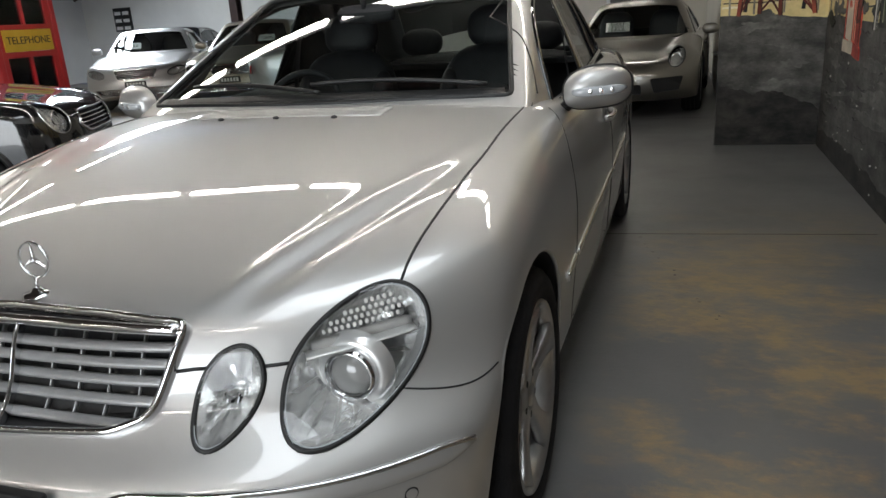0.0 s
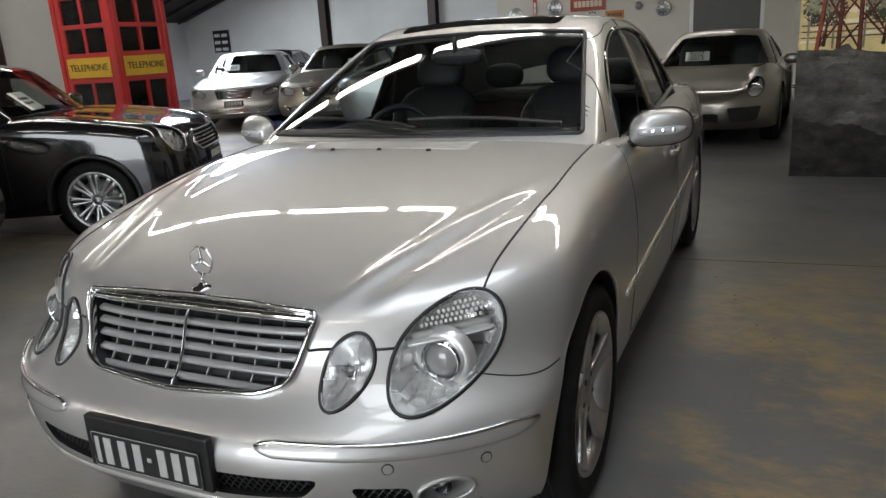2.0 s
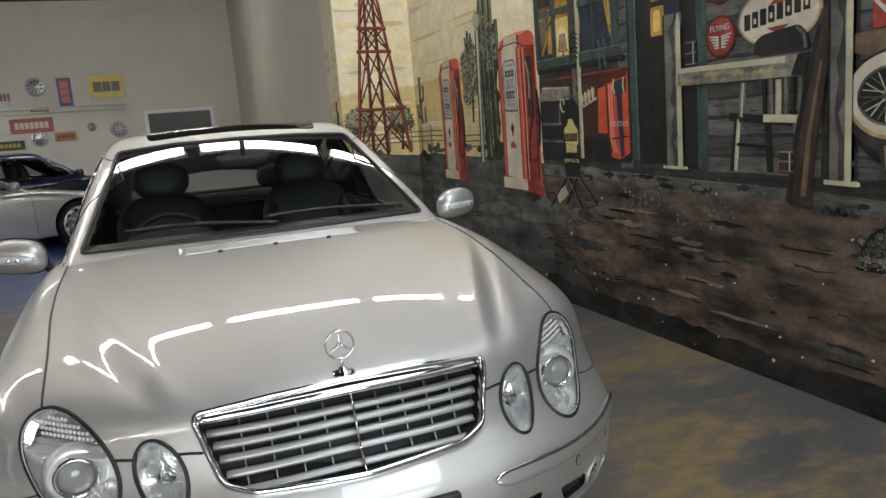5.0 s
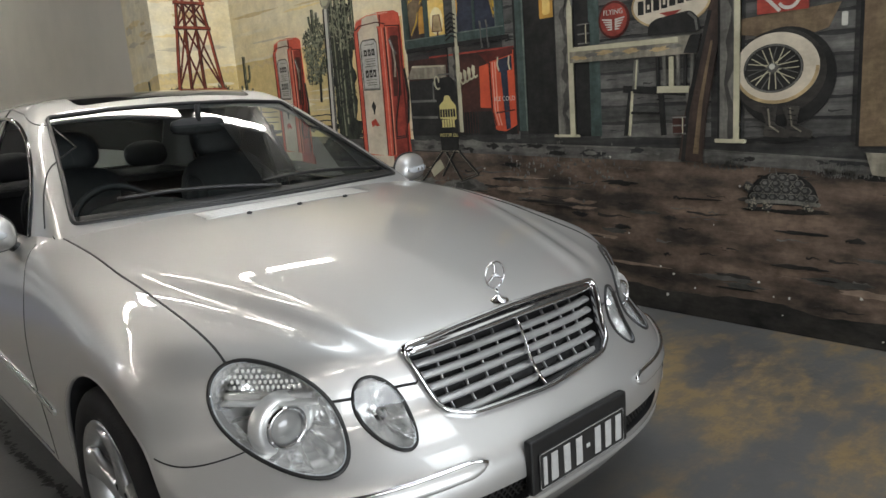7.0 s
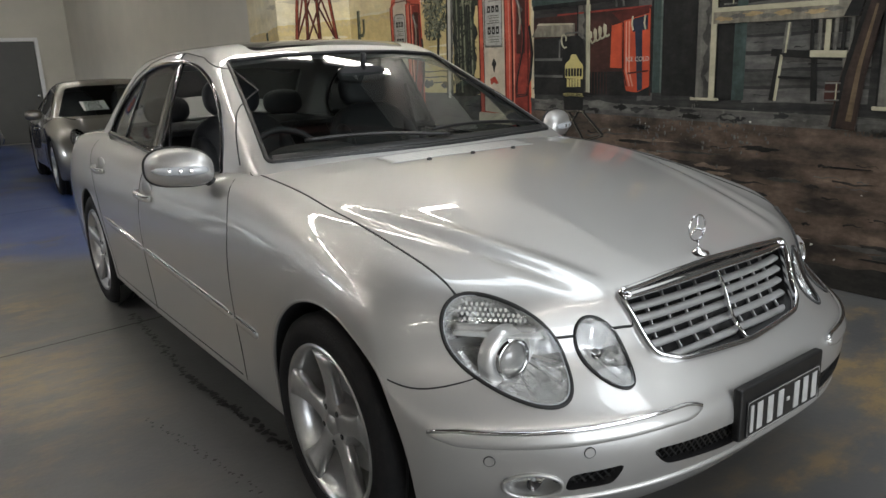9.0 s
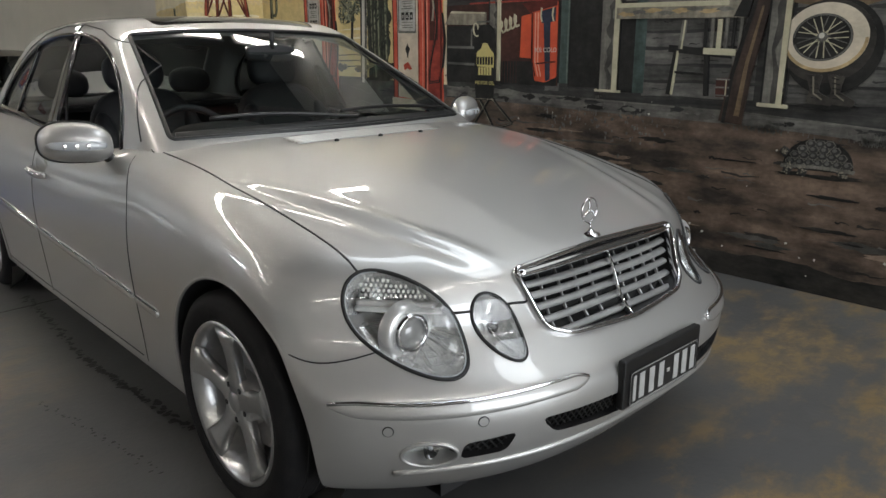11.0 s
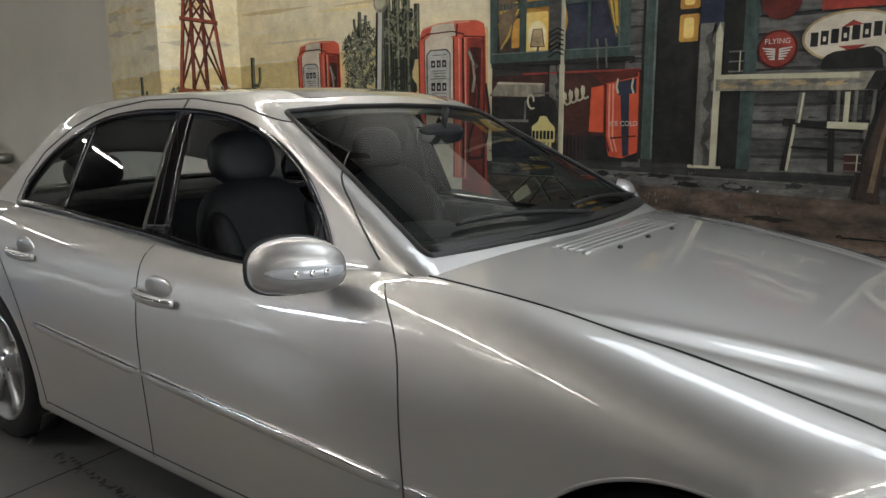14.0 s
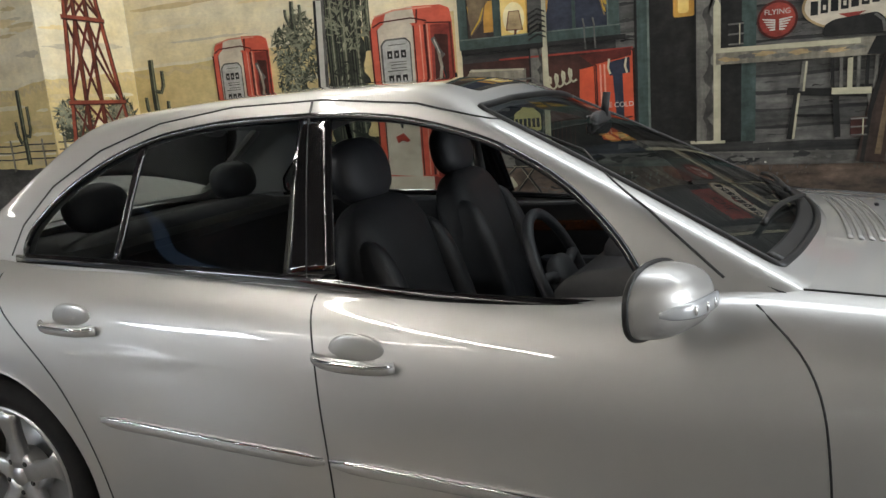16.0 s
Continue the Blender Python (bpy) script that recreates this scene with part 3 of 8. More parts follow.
def light_batten(x, y, z, length, along):
    t = thing("fluorescent_batten", "white fluorescent ceiling batten, lit", "ceiling light", pose(x, y, z, 0, 0, 0 if along == "x" else 90), "fluorescent battens")
    block("housing", (-length / 2, -0.05, 0.02), (length / 2, 0.05, 0.07), WHITE_TIN, t)
    block("diffuser", (-length / 2 + 0.03, -0.05, -0.03), (length / 2 - 0.03, 0.05, 0.018), TUBE_LIGHT, t, "glowing diffuser", bevel=0.02)
    for s in (-0.8, 0.8):
        tube("hanger", [(s * length / 2, 0, 0.06), (s * length / 2, 0, HIGH - z)], 0.006, STEEL_BROWN, t)
    return t


for gx in range(-6, 2):
    light_batten(gx * 1.55 + 0.55, 3.22, 3.75, 1.42, "x")
# unseen row towards the street end, assumed as general hall light
for gx in range(-5, 1):
    light_batten(gx * 1.9 + 0.4, -4.6, 3.9, 1.42, "x")
# unseen rear-bay battens, added to brighten the back and side walls
for gx in (-3.6, -1.8, 0.0):
    light_batten(gx, 11.5, 4.2, 1.42, "x")
# unseen battens on the left, added as fill for that side
for gy in (0, 1):
    light_batten(-7.6, gy * 2.0 + 4.6, 3.9, 1.42, "y")

# ---- the silver saloon ----
def wheel(parent, cx, cy, sign, r=0.325, rim=0.24, width=0.23, spokes=5, twin=False, metal=SATIN, paw=0.074):
    """Road wheel with tyre, rim, spokes, hub and bolts; sign: outward direction along x."""
    w = new("wheel")
    w.parent, w.location = parent, (cx, cy, r)
    s = sign
    h = width / 2
    lathe("tyre", [(rim - 0.005, -h * s), (rim + 0.03, -h * s), (r - 0.02, -h * 0.95 * s), (r, -h * 0.75 * s), (r, h * 0.72 * s), (r - 0.006, h * 0.86 * s), (r - 0.022, h * 0.97 * s),
                   (r - 0.045, h * 1.03 * s), (rim + 0.02, h * 1.0 * s), (rim + 0.004, h * 0.93 * s), (rim - 0.006, h * 0.86 * s)], "x", (0, 0, 0), RUBBER, w, "black low-profile tyre", 72)
    for k in (-0.45, 0, 0.45):
        lathe("groove", [(r - 0.004, h * (k - 0.035)), (r + 0.0008, h * (k - 0.03)), (r + 0.0008, h * (k + 0.03)), (r - 0.004, h * (k + 0.035))], "x", (0, 0, 0), BLACK, w, n=64)
    rim_ob = lathe("rim", [(rim - 0.035, -h * 0.8 * s), (rim - 0.035, h * 0.55 * s), (rim - 0.022, h * 0.80 * s), (rim - 0.012, h * 0.93 * s), (rim, h * 0.97 * s), (rim + 0.004, h * 0.90 * s)], "x", (0, 0, 0), metal, w, n=72)
    lathe("brake_disc", [(0.05, 0.01 * s), (rim - 0.075, 0.01 * s), (rim - 0.075, -0.015 * s), (0.05, -0.015 * s)], "x", (0, 0, 0), SLATS, w, "grey steel brake disc")
    lathe("barrel", [(rim - 0.037, -h * 0.7 * s), (0.02, -h * 0.72 * s)], "x", (0, 0, 0), DARK, w)
    n = spokes * (2 if twin else 1)
    for k in range(n):
        a = 2 * math.pi * (k // 2 if twin else k) / spokes + math.pi / 2 + ((0.13 if k % 2 else -0.13) if twin else 0)
        rad = np.linspace(0.03, rim - 0.018, 9)
        t = (rad - rad[0]) / (rad[-1] - rad[0])
        prof = h * (0.74 + 0.20 * t ** 2) * s
        pts = np.stack((prof - 0.012 * s, rad * math.cos(a), rad * math.sin(a)), 1)
        half = (paw * (0.54 - 0.17 * np.sin(np.pi * t) + 0.16 * t ** 4)) * (0.42 if twin else 1.0)
        sweep("spoke", pts, (0, -math.sin(a), math.cos(a)), half, 0.018, metal, w, n=16, square=3.6)
    lathe("hub", [(0.001, h * 0.82 * s), (0.028, h * 0.82 * s), (0.031, h * 0.77 * s), (0.070, h * 0.77 * s), (0.078, h * 0.72 * s), (0.082, h * 0.3 * s)], "x", (0, 0, 0), metal, w, n=36)
    for k in range(spokes):
        a = 2 * math.pi * (k + 0.5) / spokes + math.pi / 2
        lathe("bolt", [(0.001, h * 0.785 * s), (0.009, h * 0.785 * s), (0.011, h * 0.6 * s)], "x", (0, 0.055 * math.cos(a), 0.055 * math.sin(a)), DARK, w, n=10)
    return w


def arch(cy, r, z=0.33):
    t = np.linspace(0, 2 * np.pi, 72, endpoint=False)
    return np.stack((cy + r * np.cos(t), z + r * np.sin(t)), 1)


LAMP = oval(0.651, 0.654, 0.128, 0.095, 38, 56)
LAMP_SMALL = oval(0.4525, 0.629, 0.078, 0.053, 16, 44)
GRILLE = rounded([(-0.37, 0.744), (-0.2, 0.754), (0, 0.758), (0.2, 0.754), (0.37, 0.744), (0.322, 0.595), (0.26, 0.574), (0, 0.562), (-0.26, 0.574), (-0.322, 0.595)], (0.022, 0.03, 0.03, 0.03, 0.022, 0.02, 0.02, 0.03, 0.02, 0.02))
SCOOP = rounded([(-0.45, 0.425), (0.45, 0.425), (0.40, 0.375), (0.2, 0.362), (-0.2, 0.362), (-0.40, 0.375)], (0.03, 0.03, 0.02, 0.03, 0.03, 0.02))
FOG = oval(0.685, 0.362, 0.034, 0.054, -8, 28)
INLET = rounded([(0.505, 0.402), (0.622, 0.388), (0.625, 0.342), (0.525, 0.350)], 0.016)
ARCHES = [(-0.03, 0.372), (2.854, 0.365)]
# side windows, seen from the side: y, z
GLASS_SIDE = rounded([(0.93, 0.925), (1.0, 1.05), (1.13, 1.178), (1.30, 1.272), (1.52, 1.336), (1.75, 1.362), (2.1, 1.362), (2.35, 1.335), (2.55, 1.27), (2.72, 1.175), (2.83, 1.07), (2.84, 1.0), (2.4, 0.99), (1.8, 0.965), (1.4, 0.935)],
                     (0.03, 0.07, 0.08, 0.09, 0.1, 0.1, 0.1, 0.1, 0.1, 0.08, 0.04, 0.03, 0.2, 0.2, 0.15))
SCREEN = rounded([(-0.685, 0.995), (-0.4, 1.0), (0, 1.0), (0.4, 1.0), (0.685, 0.995), (0.535, 1.355), (0.3, 1.372), (0, 1.377), (-0.3, 1.372), (-0.535, 1.355)], 0.02)
BACKLIGHT = rounded([(-0.6, 1.02), (0.6, 1.02), (0.5, 1.33), (0.25, 1.35), (-0.25, 1.35), (-0.5, 1.33)], 0.03)


def flip(poly):
    return np.asarray(poly) * np.array([-1, 1])


def build_saloon():
    car = thing("saloon_car", "silver metallic four-door saloon with chrome grille and oval headlamps", "car")
    p, q = skin(saloon, -0.15, 3.3, 0.52, 110, 230, 340)
    front = lambda c: c[:, 1] < -0.2
    q, _ = cut(saloon, p, q, GRILLE, 1, front)
    lamps = []
    for s in (1, -1):
        f = (lambda a: a) if s > 0 else flip
        sidey = lambda c: c[:, 0] * s > 0.5
        q, a = cut(saloon, p, q, f(LAMP), 1, lambda c: front(c) & sidey(c))
        q, b = cut(saloon, p, q, f(LAMP_SMALL), 1, front)
        lamps += [(s, a, b)]
        q, g = cut(saloon, p, q, f(FOG), 1, front)
        q, _ = cut(saloon, p, q, f(INLET), 1, front)
        lamps[-1] += (g,)
        for cy, r in ARCHES:
            q, _ = cut(saloon, p, q, arch(cy, r), 0, lambda c: (c[:, 0] * s > 0.5) & (c[:, 2] < 0.75))
    q, _ = cut(saloon, p, q, SCOOP, 1, front)
    # the cabin's opening
    q, _ = cut(saloon, p, q, rounded([(-0.70, 0.72), (0, 0.58), (0.70, 0.72), (0.765, 1.0), (0.765, 2.7), (0.66, 3.2), (-0.66, 3.2), (-0.765, 2.7), (-0.765, 1.0)], 0.03), 2, lambda c: c[:, 2] > 0.8)
    # no skin under the car
    cen = p[q].mean(1)
    q = q[~((np.abs(cen[:, 0]) < 0.6) & (cen[:, 2] < 0.2))]
    body = skin_part("body", saloon, p, q, SILVER, car, "silver metallic painted body")
    solid("underside", [(x, y, z) for z in (0.2, 0.24) for x, y in ((-0.62, -0.6), (0.62, -0.6), (0.62, 3.7), (-0.62, 3.7))], [(3, 2, 1, 0), (4, 5, 6, 7), (0, 1, 5, 4), (2, 3, 7, 6)], DARK, car, smooth=False)

    # lamps
    for s, a, b, g in lamps:
        f = (lambda v: v) if s > 0 else flip
        for quads, line, deep, rim in ((a, f(LAMP), 0.060, 0.0056), (b, f(LAMP_SMALL), 0.05, 0.0052)):
            lamp = skin_part("headlamp", saloon, p, quads, LENS, car, "clear oval headlamp lens", 0.006)
            lamp.visible_shadow = False
            edge = on_form(saloon, dense(line, 0.012), 1, -1)
            normal = gradient(saloon, edge)
            n = len(edge)
            c2 = np.array(line).mean(0)
            centre = on_form(saloon, [c2], 1, -1)[0]
            aim = gradient(saloon, centre[None])[0]
            # bowl: rings that shrink towards a deep middle, with pressed facets
            rings, steps = [], 9
            for k in range(steps):
                u = k / (steps - 1)
                facet = 1 + 0.035 * np.sign(np.sin(np.arange(n) * 2 * np.pi * 7 / n)) * (u > 0.15)
                rings.append(centre + (edge - centre) * ((1 - 0.9 * u) * facet)[:, None] - aim * (deep * (1 - (1 - u) ** 2)) - normal * 0.006)
            solid("reflector", np.concatenate(rings), [(i * n + j, i * n + (j + 1) % n, (i + 1) * n + (j + 1) % n, (i + 1) * n + j) for i in range(steps - 1) for j in range(n)] + [tuple(range((steps - 1) * n, steps * n))], LAMP_BOWL, lamp, "bright faceted reflector bowl", smooth=False)
            tube("seal", edge + normal * 0.001, rim, BLACK, lamp, "black rubber seal", closed=True)
            tube("lens_rim", centre + (edge - centre) * 0.965 + normal * 0.003, 0.0018, LENS_SOLID, lamp, "pale lens edge", closed=True)
            if deep > 0.055:
                e = on_form(saloon, [c2 + np.array([0.012 * -s, -0.028])], 1, -1)[0]
                lathe("projector_bowl", [(0.050, -0.006), (0.062, -0.014), (0.072, -0.002), (0.076, 0.02)], "y", e + np.array([0, 0.032, 0]), LAMP_TRIM, lamp, "silver projector surround", n=40)
                lathe("projector_ring", [(0.040, -0.018), (0.044, -0.026), (0.050, -0.022), (0.051, 0.0)], "y", e + np.array([0, 0.032, 0]), CHROME, lamp, n=40)
                blob("projector_lens", e + np.array([0, 0.022, 0]), (0.082, 0.045, 0.082), PROJECTOR, lamp, "grey glass projector lens", square=2.0)
                # shelf between the main lamp and the indicator chamber
                bar = on_form(saloon, [c2 + np.array([s * x, 0.030 + 0.10 * x]) for x in np.linspace(-0.078, 0.090, 18)], 1, -1, -0.010)
                sweep("divider", bar, (0, 0, 1), 0.0035, 0.020, LAMP_TRIM, lamp, "silver divider", n=8)
                floor_bar = on_form(saloon, [c2 + np.array([s * x, 0.043 + 0.10 * x]) for x in np.linspace(-0.070, 0.086, 18)], 1, -1, -0.026)
                sweep("chamber_floor", floor_bar, (0, 0, 1), 0.010, 0.010, LAMP_SHADE, lamp, "grey indicator chamber floor", n=8, square=4)
                # ribbed indicator lens: rows of small prisms
                poly = np.asarray(line)
                for row in range(4):
                    for col in range(14):
                        q2 = c2 + np.array([s * (-0.062 + 0.0095 * col), 0.058 + 0.0115 * row + 0.0009 * col])
                        if outline_distance(q2[None], poly)[0][0] < -0.012:
                            e3 = on_form(saloon, [q2], 1, -1, -0.010)[0]
                            blob("prism", e3, (0.0085, 0.006, 0.0100), PRISM, lamp, square=2.6, n=8)
                for x, z, tone in ((0.070, 0.070, PROJECTOR), (0.082, 0.045, AMBER)):
                    e2 = on_form(saloon, [c2 + np.array([s * x, z])], 1, -1, -0.026)[0]
                    lathe("bulb_cup", [(0.006, 0.008), (0.016, -0.004), (0.019, -0.010)], "y", e2, CHROME, lamp, n=24)
                    blob("bulb", e2, (0.013, 0.018, 0.013), tone, lamp, square=2, n=16)
            else:
                e = on_form(saloon, [c2], 1, -1, -0.034)[0]
                lathe("lamp_cup", [(0.008, 0.010), (0.015, 0.0), (0.020, -0.008)], "y", e, CHROME, lamp, n=32)
                blob("bulb", e + np.array([0, -0.002, 0]), (0.014, 0.026, 0.014), PROJECTOR, lamp, square=2, n=16)
        fog = skin_part("fog_lamp", saloon, p, g, LENS, car, "clear oval fog lamp", -0.012)
        fog.visible_shadow = False
        fc = on_form(saloon, [np.array(f(FOG)).mean(0)], 1, -1, -0.024)[0]
        lathe("lamp_cup", [(0.008, 0.010), (0.020, 0.002), (0.026, -0.008)], "y", fc, CHROME, fog, n=24)
        blob("bulb", fc, (0.012, 0.02, 0.012), LENS_SOLID, fog, square=2, n=12)
        rimline = on_form(saloon, dense(f(FOG), 0.01), 1, -1, 0.002)
        tube("fog_surround", rimline, 0.005, SILVER, fog, closed=True)
        skin_part("reflector", saloon, p, g, LAMP_BOWL, fog, "silver reflector", -0.04)
        edge = on_form(saloon, dense(f(FOG), 0.01), 1, -1)
        n = len(edge)
        solid("lamp_wall", np.concatenate((edge, edge - gradient(saloon, edge) * 0.045)), [(i, (i + 1) % n, n + (i + 1) % n, n + i) for i in range(n)], SILVER, fog)

    # grille: chrome shell, slats, uprights, dark back
    grille = new("grille")
    grille.parent = car
    tagged(grille, "chrome radiator grille with silver slats")
    edge = on_form(saloon, dense(GRILLE, 0.012), 1, -1)
    sweep("grille_shell", edge + gradient(saloon, edge) * 0.003, gradient(saloon, edge), 0.016, 0.009, CHROME, grille, "chrome shell", closed=True, n=10)
    topband = on_form(saloon, [(x, 0.741 - 0.05 * x * x) for x in np.linspace(-0.355, 0.355, 40)], 1, -1, 0.002)
    sweep("top_band", topband, (0, -0.4, 1), 0.0105, 0.012, CHROME, grille, "wide chrome upper band")
    def inner_x(z):
        return 0.318 + (z - 0.595) * 0.34
    for k in range(5):
        z = 0.592 + k * 0.0305
        w = inner_x(z) - 0.012 if z > 0.595 else 0.295
        line = on_form(saloon, [(x, z + 0.006 * (1 - (x / 0.36) ** 2) * (1 - k / 5) - 0.006) for x in np.linspace(-w, w, 36)], 1, -1, -0.022)
        sweep("slat", line, (0, -0.45, 1), 0.0066, 0.011, SLATS, grille, n=8, square=3)
    for x in np.linspace(-0.27, 0.27, 9):
        if abs(x) < 0.01:
            continue
        line = on_form(saloon, [(x, z) for z in np.linspace(0.585, 0.735, 6)], 1, -1, -0.032)
        sweep("upright", line, (1, 0, 0), 0.0022, 0.006, SLATS, grille, n=6)
    line = on_form(saloon, [(0, z) for z in np.linspace(0.566, 0.745, 8)], 1, -1, -0.006)
    sweep("centre_bar", line, (1, 0, 0), 0.004, 0.012, CHROME, grille)
    for nm, poly, deep in (("grille_back", GRILLE, 0.06), ("scoop_back", SCOOP, 0.05)) + tuple(("inlet_back", INLET * np.array([s, 1]), 0.04) for s in (1, -1)):
        edge = on_form(saloon, dense(poly, 0.015), 1, -1)
        n = len(edge)
        inn = edge + np.array([0, deep, 0])
        solid(nm, np.concatenate((edge, inn)), [(i, (i + 1) % n, n + (i + 1) % n, n + i) for i in range(n)] + [tuple(range(n, 2 * n))], DARK, grille, "dark opening", smooth=False)
    for poly in (SCOOP,) + tuple(INLET * np.array([s, 1]) for s in (1, -1)):
        pl = np.asarray(poly)
        lo, hi = pl.min(0), pl.max(0)
        bars = []
        for c in np.arange(lo[0] - 0.1, hi[0] + 0.1, 0.019):
            for sl in (1, -1):
                zz = np.linspace(lo[1], hi[1], 9)
                xx = c + sl * (zz - lo[1]) * 0.8
                keep = outline_distance(np.stack((xx, zz), 1), pl)[0] < -0.001
                if keep.sum() > 2:
                    bars.append(on_form(saloon, np.stack((xx, zz), 1)[keep], 1, -1, -0.014))
        vs, fs = [], []
        for b in bars:
            for i in range(len(b) - 1):
                d = np.array([0.0026, 0, 0])
                k = len(vs)
                vs += [b[i] - d, b[i] + d, b[i + 1] + d, b[i + 1] - d] + [v + np.array([0, 0.006, 0]) for v in (b[i] - d, b[i] + d, b[i + 1] + d, b[i + 1] - d)]
                fs += [(k, k + 1, k + 2, k + 3), (k, k + 3, k + 7, k + 4), (k + 1, k + 5, k + 6, k + 2)]
        if vs:
            solid("honeycomb", vs, fs, BLACK, grille, "black honeycomb mesh", smooth=False, kind="stuff")

    # star on the bonnet
    star = new("bonnet_star")
    star.parent, star.location = car, (0, -0.575, float(hood_top(0, -0.575)) - 0.004)
    tagged(star, "chrome three-pointed bonnet emblem in a ring")
    lathe("base", [(0.001, 0.016), (0.008, 0.015), (0.012, 0.008), (0.026, 0.006), (0.030, 0.0)], "z", (0, 0, 0), CHROME, star, n=28)
    tube("stem", [(0, 0, 0.01), (0, 0.004, 0.036)], 0.004, CHROME, star)
    t = np.linspace(0, 2 * np.pi, 48, endpoint=False)
    tube("ring", np.stack((0.036 * np.sin(t), 0.008 + 0 * t, 0.070 + 0.036 * np.cos(t)), 1), 0.0028, CHROME, star, closed=True)
    for k in range(3):
        a = 2 * math.pi * k / 3
        sweep("point", [(0.035 * u * math.sin(a), 0.008, 0.070 + 0.035 * u * math.cos(a)) for u in np.linspace(0, 1, 5)], (math.cos(a), 0, -math.sin(a)), np.linspace(0.0065, 0.001, 5), np.linspace(0.005, 0.002, 5), CHROME, star, n=4)

    # number plate
    plate = new("number_plate")
    plate.parent = car
    tagged(plate, "black and white number plate in a black frame")
    block("plate_frame", (-0.195, -0.842, 0.375), (0.195, -0.818, 0.515), BLACK, plate, bevel=0.006)
    block("plate_face", (-0.172, -0.846, 0.383), (0.172, -0.8425, 0.478), mat("plate_black", (0.02, 0.02, 0.02), rough=0.4), plate, bevel=0.002)
    rim = rounded([(-0.170, 0.385), (0.170, 0.385), (0.170, 0.476), (-0.170, 0.476)], 0.008)
    tube("plate_border", [(x, -0.847, z) for x, z in rim], 0.0009, PLATE_GREY, plate, closed=True, n=6)
    for x in (-0.118, -0.07, -0.022, 0.055, 0.100, 0.145):
        block("plate_bar", (x - 0.0125, -0.849, 0.394), (x + 0.0125, -0.8462, 0.466), PLATE_GREY, plate, bevel=0.002)
    block("plate_bar", (0.008, -0.849, 0.425), (0.022, -0.8462, 0.436), PLATE_GREY, plate, bevel=0.002)
    block("plate_bar", (-0.160, -0.849, 0.394), (-0.146, -0.8462, 0.466), PLATE_GREY, plate, bevel=0.002)

    # bumper mouldings, sensors
    for s in (1, -1):
        xz = [(s * (0.30 + 0.56 * u), 0.482 + 0.012 * math.cos(u * 3.2) + 0.018 * u ** 3) for u in np.linspace(0, 0.985, 40)]
        line = on_form(saloon, xz, 1, -1, 0.0)
        g = gradient(saloon, line)
        up = np.cross(np.gradient(line, axis=0), g)
        ends = 0.021 * np.minimum(1, np.sqrt(np.minimum(np.arange(40), np.arange(40)[::-1]) / 3 + 0.05))
        sweep("bumper_moulding", line, up, ends, 0.009, SILVER, car, "silver bumper moulding", n=12, square=3)
        upn = up / np.linalg.norm(up, axis=1, keepdims=True)
        upn = upn * np.sign(upn[:, 2:3])
        sweep("bumper_strip", line + upn * (ends[:, None] * 0.75) + g * 0.006, upn, 0.0055, 0.006, CHROME, car, "chrome bumper strip")
        for x, z in ((0.585, 0.466), (0.765, 0.452)):
            e = on_form(saloon, [(s * x, z - 0.022)], 1, -1)[0]
            n_ = gradient(saloon, e[None])[0]
            disc_at("parking_sensor", e, n_, 0.0115, 0.002, SILVER, car)
            ring_at("sensor_ring", e, n_, 0.0125, 0.0016, BLACK, car)

    # lip under the lower opening, and its surround
    lip = on_form(saloon, [(x, 0.332 - 0.03 * (abs(x) / 0.74) ** 2) for x in np.linspace(-0.74, 0.74, 60)], 1, -1, -0.004)
    sweep("bumper_lip", lip, (0, 0, 1), 0.011, 0.012, SILVER, car, "silver bumper lip", n=12)
    # shut lines
    def seam(pts, ax, start, r=0.0026, lift=-0.0004):
        if len(pts) > 5 and pts[0][1] - pts[-1][1] > 0.5:
            bow = spline([(z, y) for y, z in reversed(pts)])
            pts = [(float(bow(z)), z) for z in np.linspace(pts[0][1], pts[-1][1], 30)]
        tube("shut_line", on_form(saloon, dense(pts, 0.02, False), ax, start, lift), r, BLACK, car, n=6)
    for s in (1, -1):
        bonnet = [(s * (0.705 + 0.025 * bump1(np.array(y), -0.4, 0.3) - 0.0 * y), y) for y in np.linspace(-0.40, 0.655, 24)]
        line = on_form(saloon, bonnet, 2, 1, -0.0004)
        tube("shut_line", line, 0.0035, BLACK, car, "dark bonnet gap", n=6)
        seam([(s * 0.356, 0.668), (s * 0.385, 0.671), (s * 0.412, 0.672)], 1, -1, 0.0038)
        seam([(s * 0.500, 0.668), (s * 0.556, 0.669)], 1, -1, 0.0038)
        side = 1 if s > 0 else -1
        seam([(0.74, 0.945), (0.69, 0.90), (0.64, 0.82), (0.62, 0.72), (0.61, 0.55), (0.61, 0.40), (0.625, 0.25)], 0, side)
        seam([(1.74, 0.955), (1.71, 0.85), (1.69, 0.72), (1.68, 0.6), (1.68, 0.4), (1.69, 0.25)], 0, side)
        seam([(2.86, 0.985), (2.80, 0.88), (2.70, 0.80), (2.58, 0.70), (2.50, 0.58), (2.45, 0.42), (2.43, 0.25)], 0, side)
        seam([(0.66, 0.262), (1.2, 0.262), (1.7, 0.262), (2.43, 0.262)], 0, side, 0.003)
        seam([(-0.33 - 0.165 * u, 0.580 - 0.012 * math.sin(3.1 * u) + 0.016 * u ** 3) for u in np.linspace(0, 1, 12)], 0, side, 0.0022)
